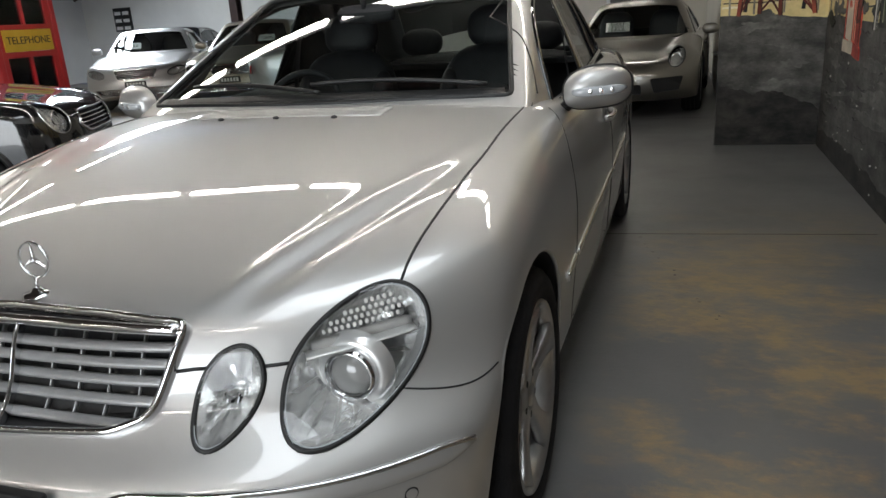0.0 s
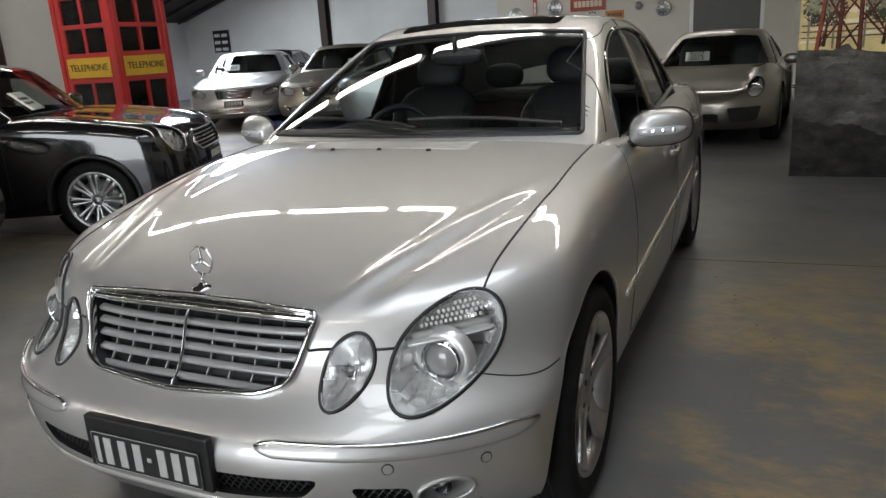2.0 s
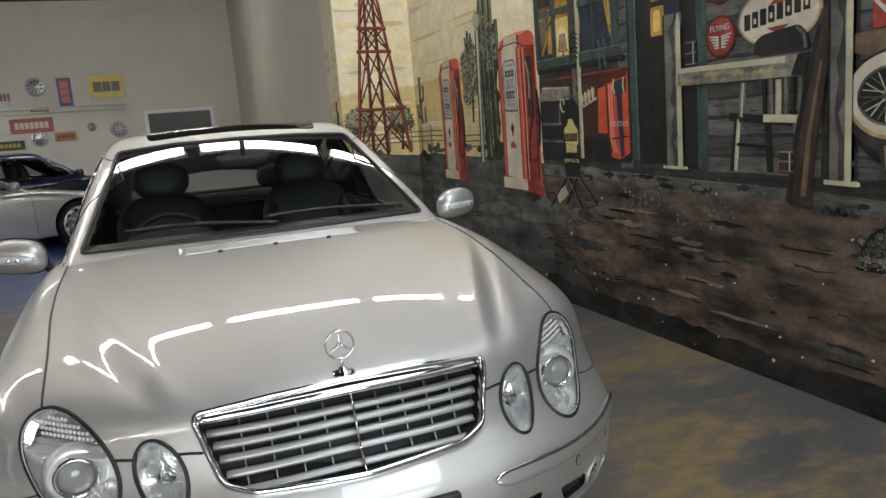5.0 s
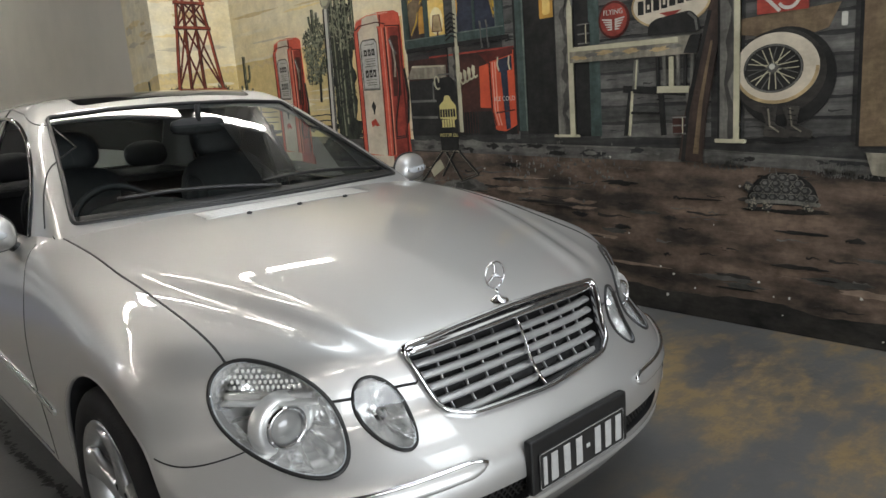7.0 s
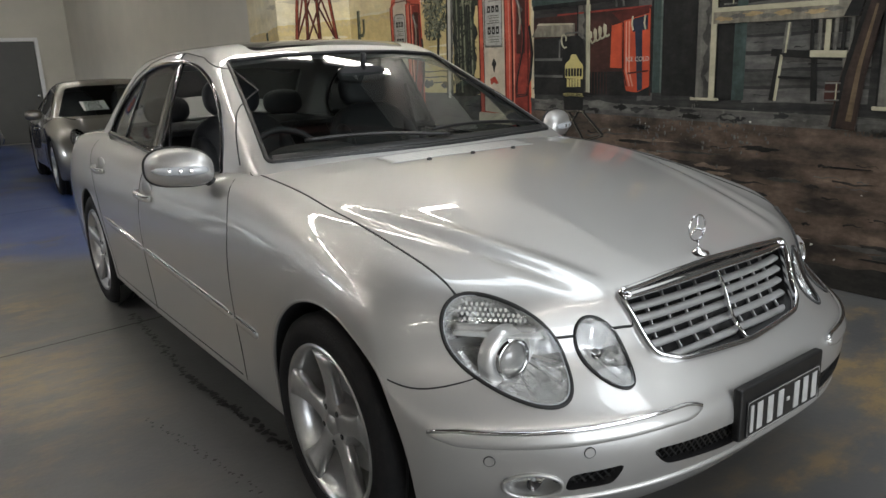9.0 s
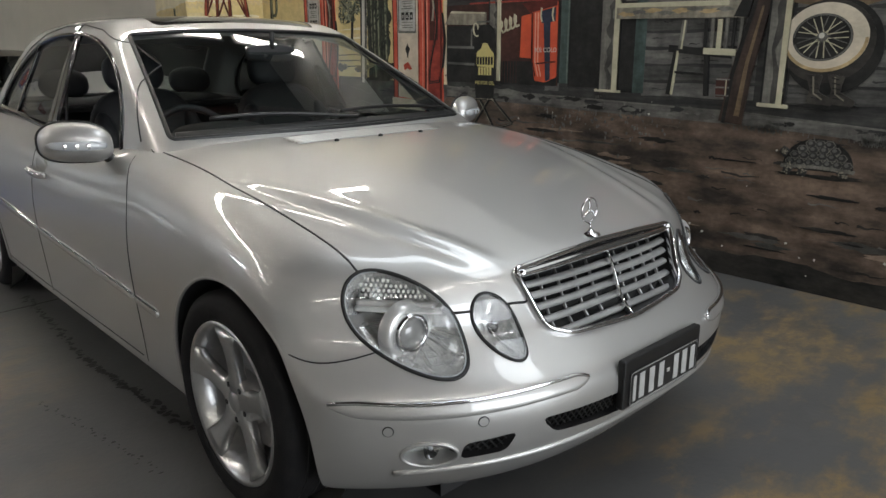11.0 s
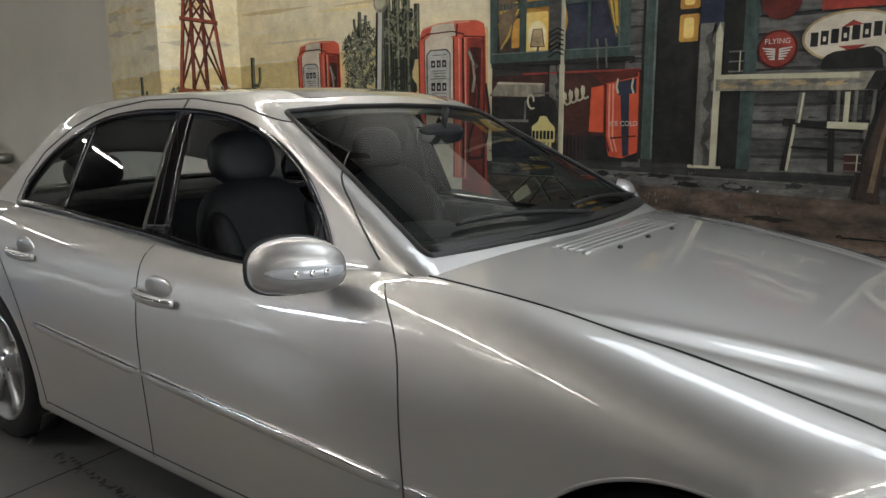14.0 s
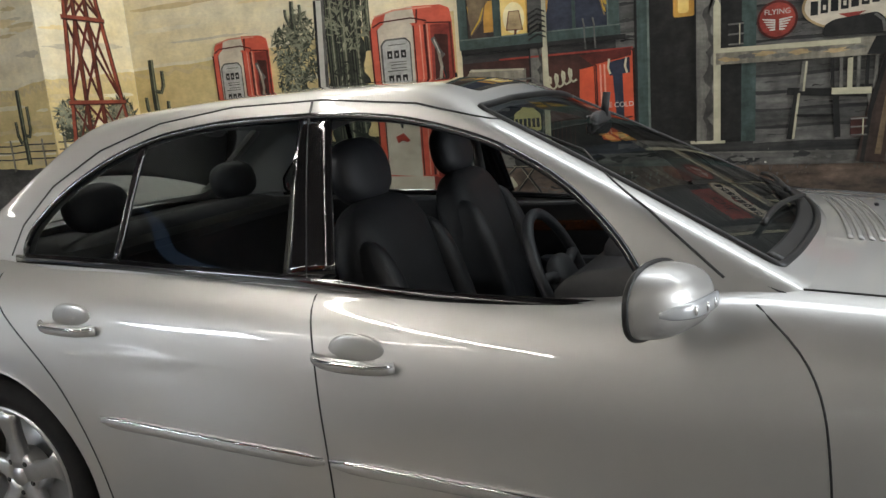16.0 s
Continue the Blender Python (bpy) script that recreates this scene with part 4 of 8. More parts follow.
        # side protective strips with chrome line
        for y0, y1 in ((0.42, 0.60), (0.62, 1.67), (1.69, 2.40)):
            ys = np.linspace(y0, y1, 24)
            yz = [(y, 0.488 + 0.05 * (y - 0.5)) for y in ys]
            line = on_form(saloon, yz, 0, side, 0.001)
            g = gradient(saloon, line)
            taper = 0.017 * np.minimum(1, np.sqrt(np.minimum(np.arange(24), np.arange(24)[::-1]) / 1.5 + 0.08))
            sweep("side_strip", line, (0, 0, 1), taper, 0.008, SILVER, car, "silver side strip", n=10, square=3)
            sweep("chrome_line", line + g * 0.006 + np.array([0, 0, 0.012]), (0, 0, 1), 0.004, 0.004, CHROME, car)
        for y0 in (1.59, 2.50):
            door_handle(car, s, side, y0, 0.815 + (0.035 if y0 > 2 else 0))
        for cy, r in ARCHES:
            a = arch(cy, r)
            a = a[(a[:, 1] > 0.2)]
            a = np.array(sorted(a.tolist(), key=lambda v: math.atan2(v[0] - cy, v[1] - 0.33)))
            line = on_form(saloon, a, 0, side)
            tube("arch_lip", line - np.array([side * 0.006, 0, 0]), 0.007, SILVER, car, "painted wheel arch lip")
            inner = line.copy()
            inner[:, 0] = side * 0.52
            k = len(line)
            solid("arch_liner", np.concatenate((line - np.array([side * 0.008, 0, 0]), inner)), [(i, i + 1, k + i + 1, k + i) for i in range(k - 1)] + [tuple(range(k, 2 * k))], DARK, car, "black wheel arch liner")
        for cy in (0.0, 2.854):
            wheel(car, s * 0.775, cy, s)
        door_mirror(car, s)

    build_cabin(car)
    # vent slats and washer jets at the back of the bonnet
    for k in range(5):
        pts = [(x, 0.43 + k * 0.022 + 0.10 * x * x) for x in np.linspace(-0.34, 0.34, 24)]
        sweep("bonnet_vent_slat", on_form(saloon, pts, 2, 1, 0.002), (0, -0.3, 1), 0.003, 0.008, SILVER, car, n=6)
    for x in (-0.2, 0.0, 0.2):
        e = on_form(saloon, [(x, 0.40)], 2, 1, 0.003)[0]
        blob("washer_jet", e, (0.02, 0.014, 0.012), BLACK, car, square=2.5, n=12)
    return car


PLATE_GREY = mat("plate_letter_white", (0.50, 0.50, 0.49), (0.42, 0.42, 0.41), rough=0.5, scale=40)
LENS_SOLID = mat("lamp_glass", (0.5, 0.52, 0.54), rough=0.05, metal=0.0, spec=0.8, coat=1.0)


def axes_of(n):
    n = Vector(n).normalized()
    return n.to_track_quat("Z", "Y").to_matrix()


def disc_at(name, e, n, r, deep, material, parent):
    m = np.array(axes_of(n))
    th = np.arange(20) / 20 * 2 * np.pi
    a = np.stack((r * np.cos(th), r * np.sin(th), 0 * th + deep), 1) @ m.T + e
    b = np.stack((r * np.cos(th), r * np.sin(th), 0 * th - deep), 1) @ m.T + e
    return solid(name, np.concatenate((a, b)), [tuple(range(20))] + [(i, 20 + i, 20 + (i + 1) % 20, (i + 1) % 20) for i in range(20)], material, parent, smooth=False)


def ring_at(name, e, n, r, t, material, parent):
    m = np.array(axes_of(n))
    th = np.arange(24) / 24 * 2 * np.pi
    pts = np.stack((r * np.cos(th), r * np.sin(th), 0 * th), 1) @ m.T + e
    return sweep(name, pts, np.array(n), t, t, material, parent, closed=True, n=6)


def door_handle(car, s, side, y0, z):
    h = new("door_handle")
    h.parent = car
    tagged(h, "silver door handle with chrome strip over a recess")
    e = on_form(saloon, [(y0, z)], 0, side)[0]
    blob("recess", e + np.array([-0.006 * s, 0, 0.005]), (0.018, 0.15, 0.095), SILVER_RECESS_SHADE, h, square=2.2, turn=(0, 0, 0))
    ys = np.linspace(-0.105, 0.11, 14)
    pts = [e + np.array([s * (0.008 + 0.030 * (1 - (y / 0.11) ** 4)), y, -0.012 + 0.04 * y]) for y in ys]
    sweep("grip", pts, (0, 0, 1), 0.017 - 0.004 * (ys / 0.11) ** 2, 0.008, SILVER, h, n=10)
    sweep("chrome_strip", [q_ + np.array([s * 0.007, 0, 0.006]) for q_ in pts], (0, 0, 1), 0.004, 0.003, CHROME, h, "chrome strip", n=6)


# darker copy of the body silver: the recess's shade put into its colour
SILVER_RECESS_SHADE = paint("silver_paint_recess_shade", (0.5, 0.5, 0.485), 0.36)


def door_mirror(car, s):
    m = new("door_mirror")
    m.parent = car
    tagged(m, "silver door mirror with clear indicator strip")
    c = np.array([s * 0.930, 0.915, 0.990])
    u, w = np.meshgrid(np.arange(40) / 40 * 2 * np.pi, np.linspace(0, np.pi / 2, 14), indexing="ij")
    e = 2 / 2.7
    f = lambda v, e: np.sign(v) * np.abs(v) ** e
    px = 0.108 * f(np.sin(w), 0.9) * f(np.cos(u), e)
    pz = 0.068 * f(np.sin(w), 0.9) * f(np.sin(u), e)
    py = -0.09 * np.cos(w) ** 0.75
    px = px + s * 0.0 * py
    py = py + s * px * 0.35
    v = np.stack((px, py, pz + s * px * 0.06 - 0.01 * (px / 0.125) ** 2), -1).reshape(-1, 3) + c
    faces = [(i * 14 + j, ((i + 1) % 40) * 14 + j, ((i + 1) % 40) * 14 + j + 1, i * 14 + j + 1) for i in range(40) for j in range(13)]
    solid("shell", v, faces, SILVER, m, "silver painted shell")
    rim = v.reshape(40, 14, 3)[:, -1]
    tube("rim", rim, 0.006, BLACK, m, closed=True)
    solid("mirror_glass", rim + np.array([0, -0.012, 0]), [tuple(range(40))], CHROME, m, "mirror glass", smooth=False)
    ys = np.linspace(-0.07, 0.092, 16)
    pts = [c + np.array([s * y, -0.093 + 0.35 * y + 0.075 * (abs(y) / 0.108) ** 3.2, -0.006 + 0.03 * y]) for y in ys]
    sweep("indicator", pts, (0, 0, 1), 0.016 * np.sqrt(np.clip(1 - ((ys - 0.01) / 0.085) ** 4, 0.06, 1)), 0.008, LENS_SOLID, m, "clear indicator strip", n=10, square=3)
    for k in range(3):
        i = 5 + k * 3
        blob("indicator_cell", pts[i] + np.array([0, -0.006, 0]), (0.022, 0.006, 0.018), LAMP_BOWL, m, square=3, n=12)
    sweep("mirror_arm", [c + np.array([-s * 0.09, 0.0, -0.05]), c + np.array([-s * 0.12, 0.0, -0.075]), c + np.array([-s * 0.16, 0.01, -0.09])], (0, 1, 0), 0.035, 0.02, BLACK, m, "black mirror foot", n=10)


def build_cabin(car):
    p, q = skin(cabin, 1.55, 2.2, 1.05, 90, 60, 300)
    up = lambda c: c[:, 2] > 0.88
    q, screen = cut(cabin, p, q, SCREEN, 1, lambda c: up(c) & (c[:, 1] < 1.5))
    q, rear = cut(cabin, p, q, BACKLIGHT, 1, lambda c: up(c) & (c[:, 1] > 2.5))
    sides = []
    for s in (1, -1):
        q, g = cut(cabin, p, q, GLASS_SIDE, 0, lambda c: (c[:, 0] * s > 0.3) & (c[:, 2] > 0.85))
        sides.append((s, g))
    q, sun = cut(cabin, p, q, rounded([(-0.40, 1.42), (0.40, 1.42), (0.42, 1.86), (-0.42, 1.86)], 0.04), 2, lambda c: c[:, 2] > 1.2)
    q = q[p[q][:, :, 2].max(1) > 0.90]
    skin_part("roof_shell", cabin, p, q, SILVER, car, "silver painted roof and pillars")
    liner = q[(p[q][:, :, 2].min(1) > 1.0)]
    skin_part("headlining", cabin, p, liner, LINING, car, "pale grey headlining", -0.028)
    skin_part("sunroof", cabin, p, sun, DARK_GLASS, car, "dark glass sunroof", -0.002)
    ws = skin_part("windscreen", cabin, p, screen, GLASS, car, "faintly tinted windscreen", -0.003)
    rw = skin_part("rear_window", cabin, p, rear, GLASS, car, "tinted rear window", -0.003)
    ws.visible_shadow = rw.visible_shadow = False
    # black ceramic band round the windscreen
    edge = on_form(cabin, dense(SCREEN, 0.015), 1, -1, -0.001)
    tube("screen_seal", edge, 0.009, BLACK, car, closed=True)
    band = on_form(cabin, [(x, 1.004 + 0.012 * (1 - (x / 0.68) ** 2)) for x in np.linspace(-0.66, 0.66, 40)], 1, -1, 0.0)
    sweep("screen_black_band", band, (0, 0.9, 0.45), 0.020, 0.004, BLACK, car, "black band along the windscreen foot", n=8, square=4)
    sweep("cowl_panel", [(x, 0.565 + 0.25 * x * x, 0.972 - 0.055 * x * x) for x in np.linspace(-0.70, 0.70, 40)], (0, 1, 0.2), 0.045, 0.012, BLACK, car, "black plastic cowl panel", n=8, square=4)
    for s, x0, x1 in ((1, 0.60, 0.0), (-1, 0.05, -0.52)):
        pts = on_form(cabin, [(x0 + (x1 - x0) * k / 20, 1.018 + 0.028 * math.sin(k / 20 * 2.2)) for k in range(21)], 1, -1, 0.016)
        sweep("wiper", pts, (0, 0.5, 1), 0.007, 0.008, BLACK, car, "black wiper arm and blade", n=6)
    for s, g in sides:
        side = 1 if s > 0 else -1
        g = g[p[g][:, :, 1].mean(1) > 1.79]  # the front windows are wound down
        sg = skin_part("side_glass", cabin, p, g, SIDE_GLASS, car, "dark tinted side window glass", -0.006)
        sg.visible_shadow = False
        edge = on_form(cabin, dense(GLASS_SIDE, 0.015), 0, side, 0.0)
        tube("window_trim", edge, 0.010, PIANO, car, "gloss black window surround", closed=True)
        belt = on_form(cabin, [(y, z) for y, z in zip(np.linspace(0.9, 2.86, 40), np.interp(np.linspace(0.9, 2.86, 40), (0.9, 1.4, 1.8, 2.4, 2.86), (0.912, 0.93, 0.958, 0.982, 0.992)))], 0, side, 0.006)
        sweep("belt_strip", belt, (0, 0, 1), 0.013, 0.008, PIANO, car, "gloss black belt strip", n=8, square=3)
        # middle post and quarter post
        for ys, w, m_ in (((1.768, 1.808), np.linspace(0.080, 0.050, 13), PIANO), ((2.437, 2.40), 0.012, PIANO)):
            zs = (0.965, 1.355) if ys[0] < 2 else (0.99, 1.31)
            line = on_form(cabin, [(ys[0] + (ys[1] - ys[0]) * k / 12, zs[0] + (zs[1] - zs[0]) * k / 12) for k in range(13)], 0, side, -0.001)
            sweep("window_post", line, (0, 1, 0), w, 0.006, m_, car, "gloss black window post", n=8, square=4)
        line = on_form(cabin, [(1.772 + 0.06 * k / 12, 0.965 + 0.435 * k / 12) for k in range(13)], 0, side, 0.003)
        tube("shut_line", line, 0.003, BLACK, car, n=6)
        # door frame gap along the roof
        arc = [(0.80, 0.985), (0.95, 1.115), (1.12, 1.235), (1.30, 1.318), (1.52, 1.375), (1.8, 1.402), (2.1, 1.402), (2.36, 1.372), (2.58, 1.305), (2.76, 1.205), (2.87, 1.09), (2.90, 1.0)]
        tube("shut_line", on_form(cabin, dense(arc, 0.03, False), 0, side, 0.0), 0.003, BLACK, car, n=6)
    interior(car)


def interior(car):
    block("cabin_floor", (-0.74, 0.5, 0.24), (0.74, 3.2, 0.30), DARK, car)
    block("bulkhead", (-0.70, 0.62, 0.25), (0.70, 0.66, 0.90), DARK, car)
    block("rear_bulkhead", (-0.70, 3.05, 0.25), (0.70, 3.10, 0.96), DARK, car)
    shelf = block("rear_shelf", (-0.66, 2.62, 0.955), (0.66, 3.25, 0.985), DARK, car, "dark rear shelf")
    for s in (1, -1):
        for y0, y1 in ((0.75, 1.72), (1.78, 2.75)):
            d = block("door_card", (s * 0.745 - 0.02, y0, 0.30), (s * 0.745 + 0.02, y1, 0.925 if y0 < 1 else 0.955), LEATHER, car, "black door trim", bevel=0.015)
            block("wood_strip", (s * 0.722 - 0.006, y0 + 0.1, 0.80), (s * 0.722 + 0.006, y1 - 0.1, 0.845), WALNUT, d, "walnut strip")
            block("armrest", (s * 0.69 - 0.035, y0 + 0.3, 0.64), (s * 0.69 + 0.035, y1 - 0.15, 0.70), LEATHER, d, bevel=0.02)
    # dashboard
    pts = [(x, 0.86 + 0.10 * x * x, 0.90) for x in np.linspace(-0.72, 0.72, 24)]
    sweep("dashboard", pts, (0, 0, 1), 0.085, 0.26, DARK, car, "black dashboard", n=16, square=3)
    sweep("dash_wood", [(x, 1.105 + 0.10 * x * x, 0.84) for x in np.linspace(-0.68, 0.68, 24)], (0, 0, 1), 0.022, 0.02, WALNUT, car, "walnut dashboard trim")
    blob("instrument_hood", (-0.36, 0.98, 0.965), (0.38, 0.24, 0.10), DARK, car, square=2.6)
    block("centre_console", (-0.13, 0.95, 0.28), (0.13, 1.95, 0.60), DARK, car, bevel=0.03)
    # steering wheel, on the right-hand side of the car
    sw = new("steering_wheel")
    sw.parent, sw.matrix_local = car, pose(-0.36, 1.22, 0.885, 65, 0, 0)
    tagged(sw, "black leather steering wheel")
    t = np.linspace(0, 2 * np.pi, 48, endpoint=False)
    tube("wheel_rim", np.stack((0.185 * np.cos(t), 0.185 * np.sin(t), 0 * t), 1), 0.015, LEATHER, sw, closed=True, n=10)
    blob("airbag_pad", (0, -0.01, 0), (0.17, 0.14, 0.06), DARK, sw, square=2.6, n=20)
    for a in (10, 170, 270):
        tube("wheel_spoke", [(0.06 * math.cos(radians(a)), 0.06 * math.sin(radians(a)), 0), (0.18 * math.cos(radians(a)), 0.18 * math.sin(radians(a)), 0)], 0.016, DARK, sw)
    # seats
    for s in (1, -1):
        seat = new("front_seat")
        seat.parent, seat.location = car, (s * 0.37, 1.29, 0.30)
        tagged(seat, "black leather front seat")
        blob("cushion", (0, 0.06, 0.16), (0.52, 0.56, 0.20), LEATHER, seat, square=3.4)
        blob("backrest", (0, 0.40, 0.50), (0.51, 0.17, 0.66), LEATHER, seat, square=3.2, turn=(-18, 0, 0))
        for k in (-0.2, 0.2):
            blob("bolster", (k, 0.355, 0.47), (0.11, 0.17, 0.52), LEATHER, seat, square=2.6, turn=(-18, 0, 0))
        blob("headrest", (0, 0.525, 0.89), (0.28, 0.12, 0.20), LEATHER, seat, square=2.5, turn=(-12, 0, 0))
        for k in (-0.06, 0.06):
            tube("headrest_post", [(k, 0.50, 0.74), (k, 0.52, 0.86)], 0.006, CHROME, seat)
    bench = new("rear_bench")
    bench.parent, bench.location = car, (0, 2.42, 0.30)
    tagged(bench, "black leather rear bench")
    blob("cushion", (0, 0.0, 0.14), (1.32, 0.52, 0.20), LEATHER, bench, square=5)
    blob("backrest", (0, 0.34, 0.43), (1.34, 0.18, 0.62), LEATHER, bench, square=5, turn=(-22, 0, 0))
    for x in (-0.38, 0.38):
        blob("headrest", (x, 0.46, 0.80), (0.27, 0.11, 0.17), LEATHER, bench, square=2.5, turn=(-10, 0, 0))
        for k in (-0.06, 0.06):
            tube("headrest_post", [(x + k, 0.45, 0.66), (x + k, 0.46, 0.78)], 0.006, CHROME, bench)
    mirror = new("rear_view_mirror")
    mirror.parent, mirror.location = car, (0, 1.17, 1.275)
    tagged(mirror, "black rear-view mirror")
    blob("mirror_shell", (0, 0, 0), (0.25, 0.04, 0.075), DARK, mirror, square=3, n=20)
    block("mirror_glass", (-0.11, 0.018, -0.028), (0.11, 0.024, 0.028), CHROME, mirror, bevel=0.004)
    tube("mirror_stem", [(0, -0.01, 0.02), (0, -0.02, 0.09)], 0.012, DARK, mirror)
    # seat belts on the middle posts
    for s in (1, -1):
        sweep("seat_belt", [(s * 0.66, 1.82, 1.20), (s * 0.70, 1.80, 0.95), (s * 0.70, 1.72, 0.45)], (0, 1, 0), 0.023, 0.002, DARK, car, "black seat belt", n=6)


build_saloon()

# ---- the desert mural, painted on the wall ----
MURAL = thing("mural", "painted desert filling-station mural covering the wall", "mural")


def wash(name, c1, c2, scale=5, stretch=(1, 1, 1), wide=0.16, bump=0.06):
    """Brushed wall paint: two tones, then broad cloudy shading and fine dry-brush mottle over them."""
    k = 0.80 if max(c1 + c2) < 0.3 else 1.0
    m = mat(name, tuple(v * k for v in c1), tuple(v * k for v in c2), rough=0.6, spec=0.25, scale=scale, wide=wide, bump=bump, grain=70, detail=10, stretch=stretch)
    nt = m.node_tree
    base = nt.nodes["Principled BSDF"].inputs["Base Color"]
    shade = base.links[0].from_socket
    co = nt.nodes.new("ShaderNodeTexCoord")
    soft = 0.4 if max(c1 + c2) > 0.55 else 1.0
    for size, low, high, squeeze in ((7.0, 0.60, 1.20, (1, 1, 1)), (38.0, 0.80, 1.12, (1, 0.6, 1.5))):
        mp, n, r, x = (nt.nodes.new("ShaderNode" + w) for w in ("Mapping", "TexNoise", "MapRange", "VectorMath"))
        mp.inputs["Scale"].default_value = squeeze
        n.inputs["Scale"].default_value, n.inputs["Detail"].default_value, n.inputs["Roughness"].default_value = size, 6, 0.65
        r.inputs[1].default_value, r.inputs[2].default_value, r.inputs[3].default_value, r.inputs[4].default_value = 0.33, 0.67, 1 - (1 - low) * soft, 1 + (high - 1) * soft
        x.operation = "MULTIPLY"
        nt.links.new(co.outputs["Object"], mp.inputs[0])
        nt.links.new(mp.outputs[0], n.inputs["Vector"])
        nt.links.new(n.outputs[0], r.inputs[0])
        nt.links.new(shade, x.inputs[0])
        nt.links.new(r.outputs[0], x.inputs[1])
        shade = x.outputs[0]
    nt.links.new(shade, base)
    return m


LAYER = [0]


def picture(name, pts, material, level, parent=None, pier=False, label=""):
    """A flat painted shape: outline as (along, up), raised by a hair for each layer. On the pier's front 'along' is x; on its side and on the wall it is y."""
    LAYER[0] = (LAYER[0] + 1) % 37
    t = 0.0012 * level + 0.00003 * LAYER[0]
    pts = [(float(a), float(b)) for a, b in pts]
    n = len(pts)
    if pier == "side":
        lean = lambda a: PIER_X + (a - PIER_Y) * 0.1
        front, back = [(lean(a) - t, a, b) for a, b in pts], [(lean(a) + 0.0005, a, b) for a, b in pts]
    elif pier:
        front, back = [(a, PIER_Y - t, b) for a, b in pts], [(a, PIER_Y + 0.0005, b) for a, b in pts]
    else:
        front, back = [(WALL_X - t, a, b) for a, b in pts], [(WALL_X + 0.0005, a, b) for a, b in pts]
    return solid(name, front + back, [tuple(range(n))] + [(i, (i + 1) % n, n + (i + 1) % n, n + i) for i in range(n)], material, parent or MURAL, label, smooth=False)


def rect(a0, a1, z0, z1):
    return [(a0, z0), (a1, z0), (a1, z1), (a0, z1)]


def stroke(pts, w0, w1=None):
    pts = np.asarray(pts, float)
    d = np.gradient(pts, axis=0)
    d = d / np.maximum(np.linalg.norm(d, axis=1, keepdims=True), 1e-9)
    w = np.linspace(w0, w0 if w1 is None else w1, len(pts))[:, None] / 2
    nrm = np.stack((-d[:, 1], d[:, 0]), 1) * w
    return np.concatenate((pts + nrm, (pts - nrm)[::-1]))


def ring2(cy, cz, r, n=40, squash=1.0):
    t = np.arange(n) / n * 2 * np.pi
    return np.stack((cy + r * np.cos(t), cz + r * squash * np.sin(t)), 1)


SKY = wash("mural_sky", (0.78, 0.68, 0.42), (0.84, 0.78, 0.60), 1.6, (1, 0.5, 2.2))
SKY_WARM = wash("mural_warm_sky", (0.84, 0.70, 0.36), (0.78, 0.66, 0.40), 3)
CLOUD_GREY = wash("mural_grey_cloud", (0.56, 0.51, 0.38), (0.66, 0.60, 0.45), 5)
DUNE = wash("mural_dune", (0.74, 0.61, 0.30), (0.64, 0.51, 0.24), 2.2, (1, 0.5, 2))
DUNE_EDGE = wash("mural_dune_light", (0.84, 0.78, 0.60), (0.74, 0.67, 0.47), 6)
SAND_SHADE = wash("mural_sand_shade", (0.60, 0.48, 0.25), (0.68, 0.57, 0.33), 5)
EARTH_LIGHT = wash("mural_light_earth", (0.20, 0.145, 0.11), (0.31, 0.235, 0.18), 4, (1, 0.5, 2.4))
ROAD = wash("mural_dark_ground", (0.035, 0.034, 0.032), (0.17, 0.165, 0.15), 3.2, (1, 0.7, 2.4), 0.2)
EARTH = wash("mural_brown_earth", (0.045, 0.038, 0.033), (0.25, 0.18, 0.135), 2.6, (1, 0.55, 2.2), 0.12)
NIGHT = wash("mural_black_base", (0.012, 0.012, 0.012), (0.06, 0.055, 0.048), 5, (1, 0.7, 2))
GREYBAND = wash("mural_grey_verge", (0.10, 0.098, 0.09), (0.22, 0.215, 0.195), 6, (1, 0.6, 2))
BOARD = wash("mural_grey_board", (0.10, 0.10, 0.094), (0.21, 0.205, 0.19), 5, (1, 0.5, 6))
BOARD_MID = wash("mural_mid_board", (0.065, 0.065, 0.062), (0.13, 0.128, 0.12), 5, (1, 0.5, 6))
BOARD_DARK = wash("mural_dark_board", (0.028, 0.029, 0.030), (0.075, 0.074, 0.070), 5, (1, 0.5, 6))
LINE = wash("mural_dark_line", (0.012, 0.012, 0.012), (0.030, 0.029, 0.027), 9)
POST = wash("mural_pale_post", (0.34, 0.31, 0.24), (0.18, 0.165, 0.13), 4, (1, 5, 0.8))
POST_GREY = wash("mural_grey_post", (0.26, 0.25, 0.215), (0.14, 0.135, 0.12), 4, (1, 6, 0.7))
POST_DARK = wash("mural_dark_post", (0.10, 0.095, 0.085), (0.05, 0.048, 0.044), 5, (1, 5, 0.8))
POST_LIGHT = wash("mural_post_light", (0.56, 0.53, 0.38), (0.40, 0.375, 0.26), 5)
TAN = wash("mural_tan", (0.50, 0.37, 0.20), (0.38, 0.27, 0.14), 5)
TAN_DARK = wash("mural_dark_tan", (0.26, 0.19, 0.11), (0.17, 0.12, 0.075), 5, (1, 3, 1))
RED = wash("mural_red", (0.50, 0.075, 0.045), (0.38, 0.05, 0.03), 6)
RED_MID = wash("mural_mid_red", (0.36, 0.06, 0.04), (0.24, 0.038, 0.028), 6)
RED_DARK = wash("mural_deep_red", (0.17, 0.028, 0.02), (0.08, 0.018, 0.014), 5)
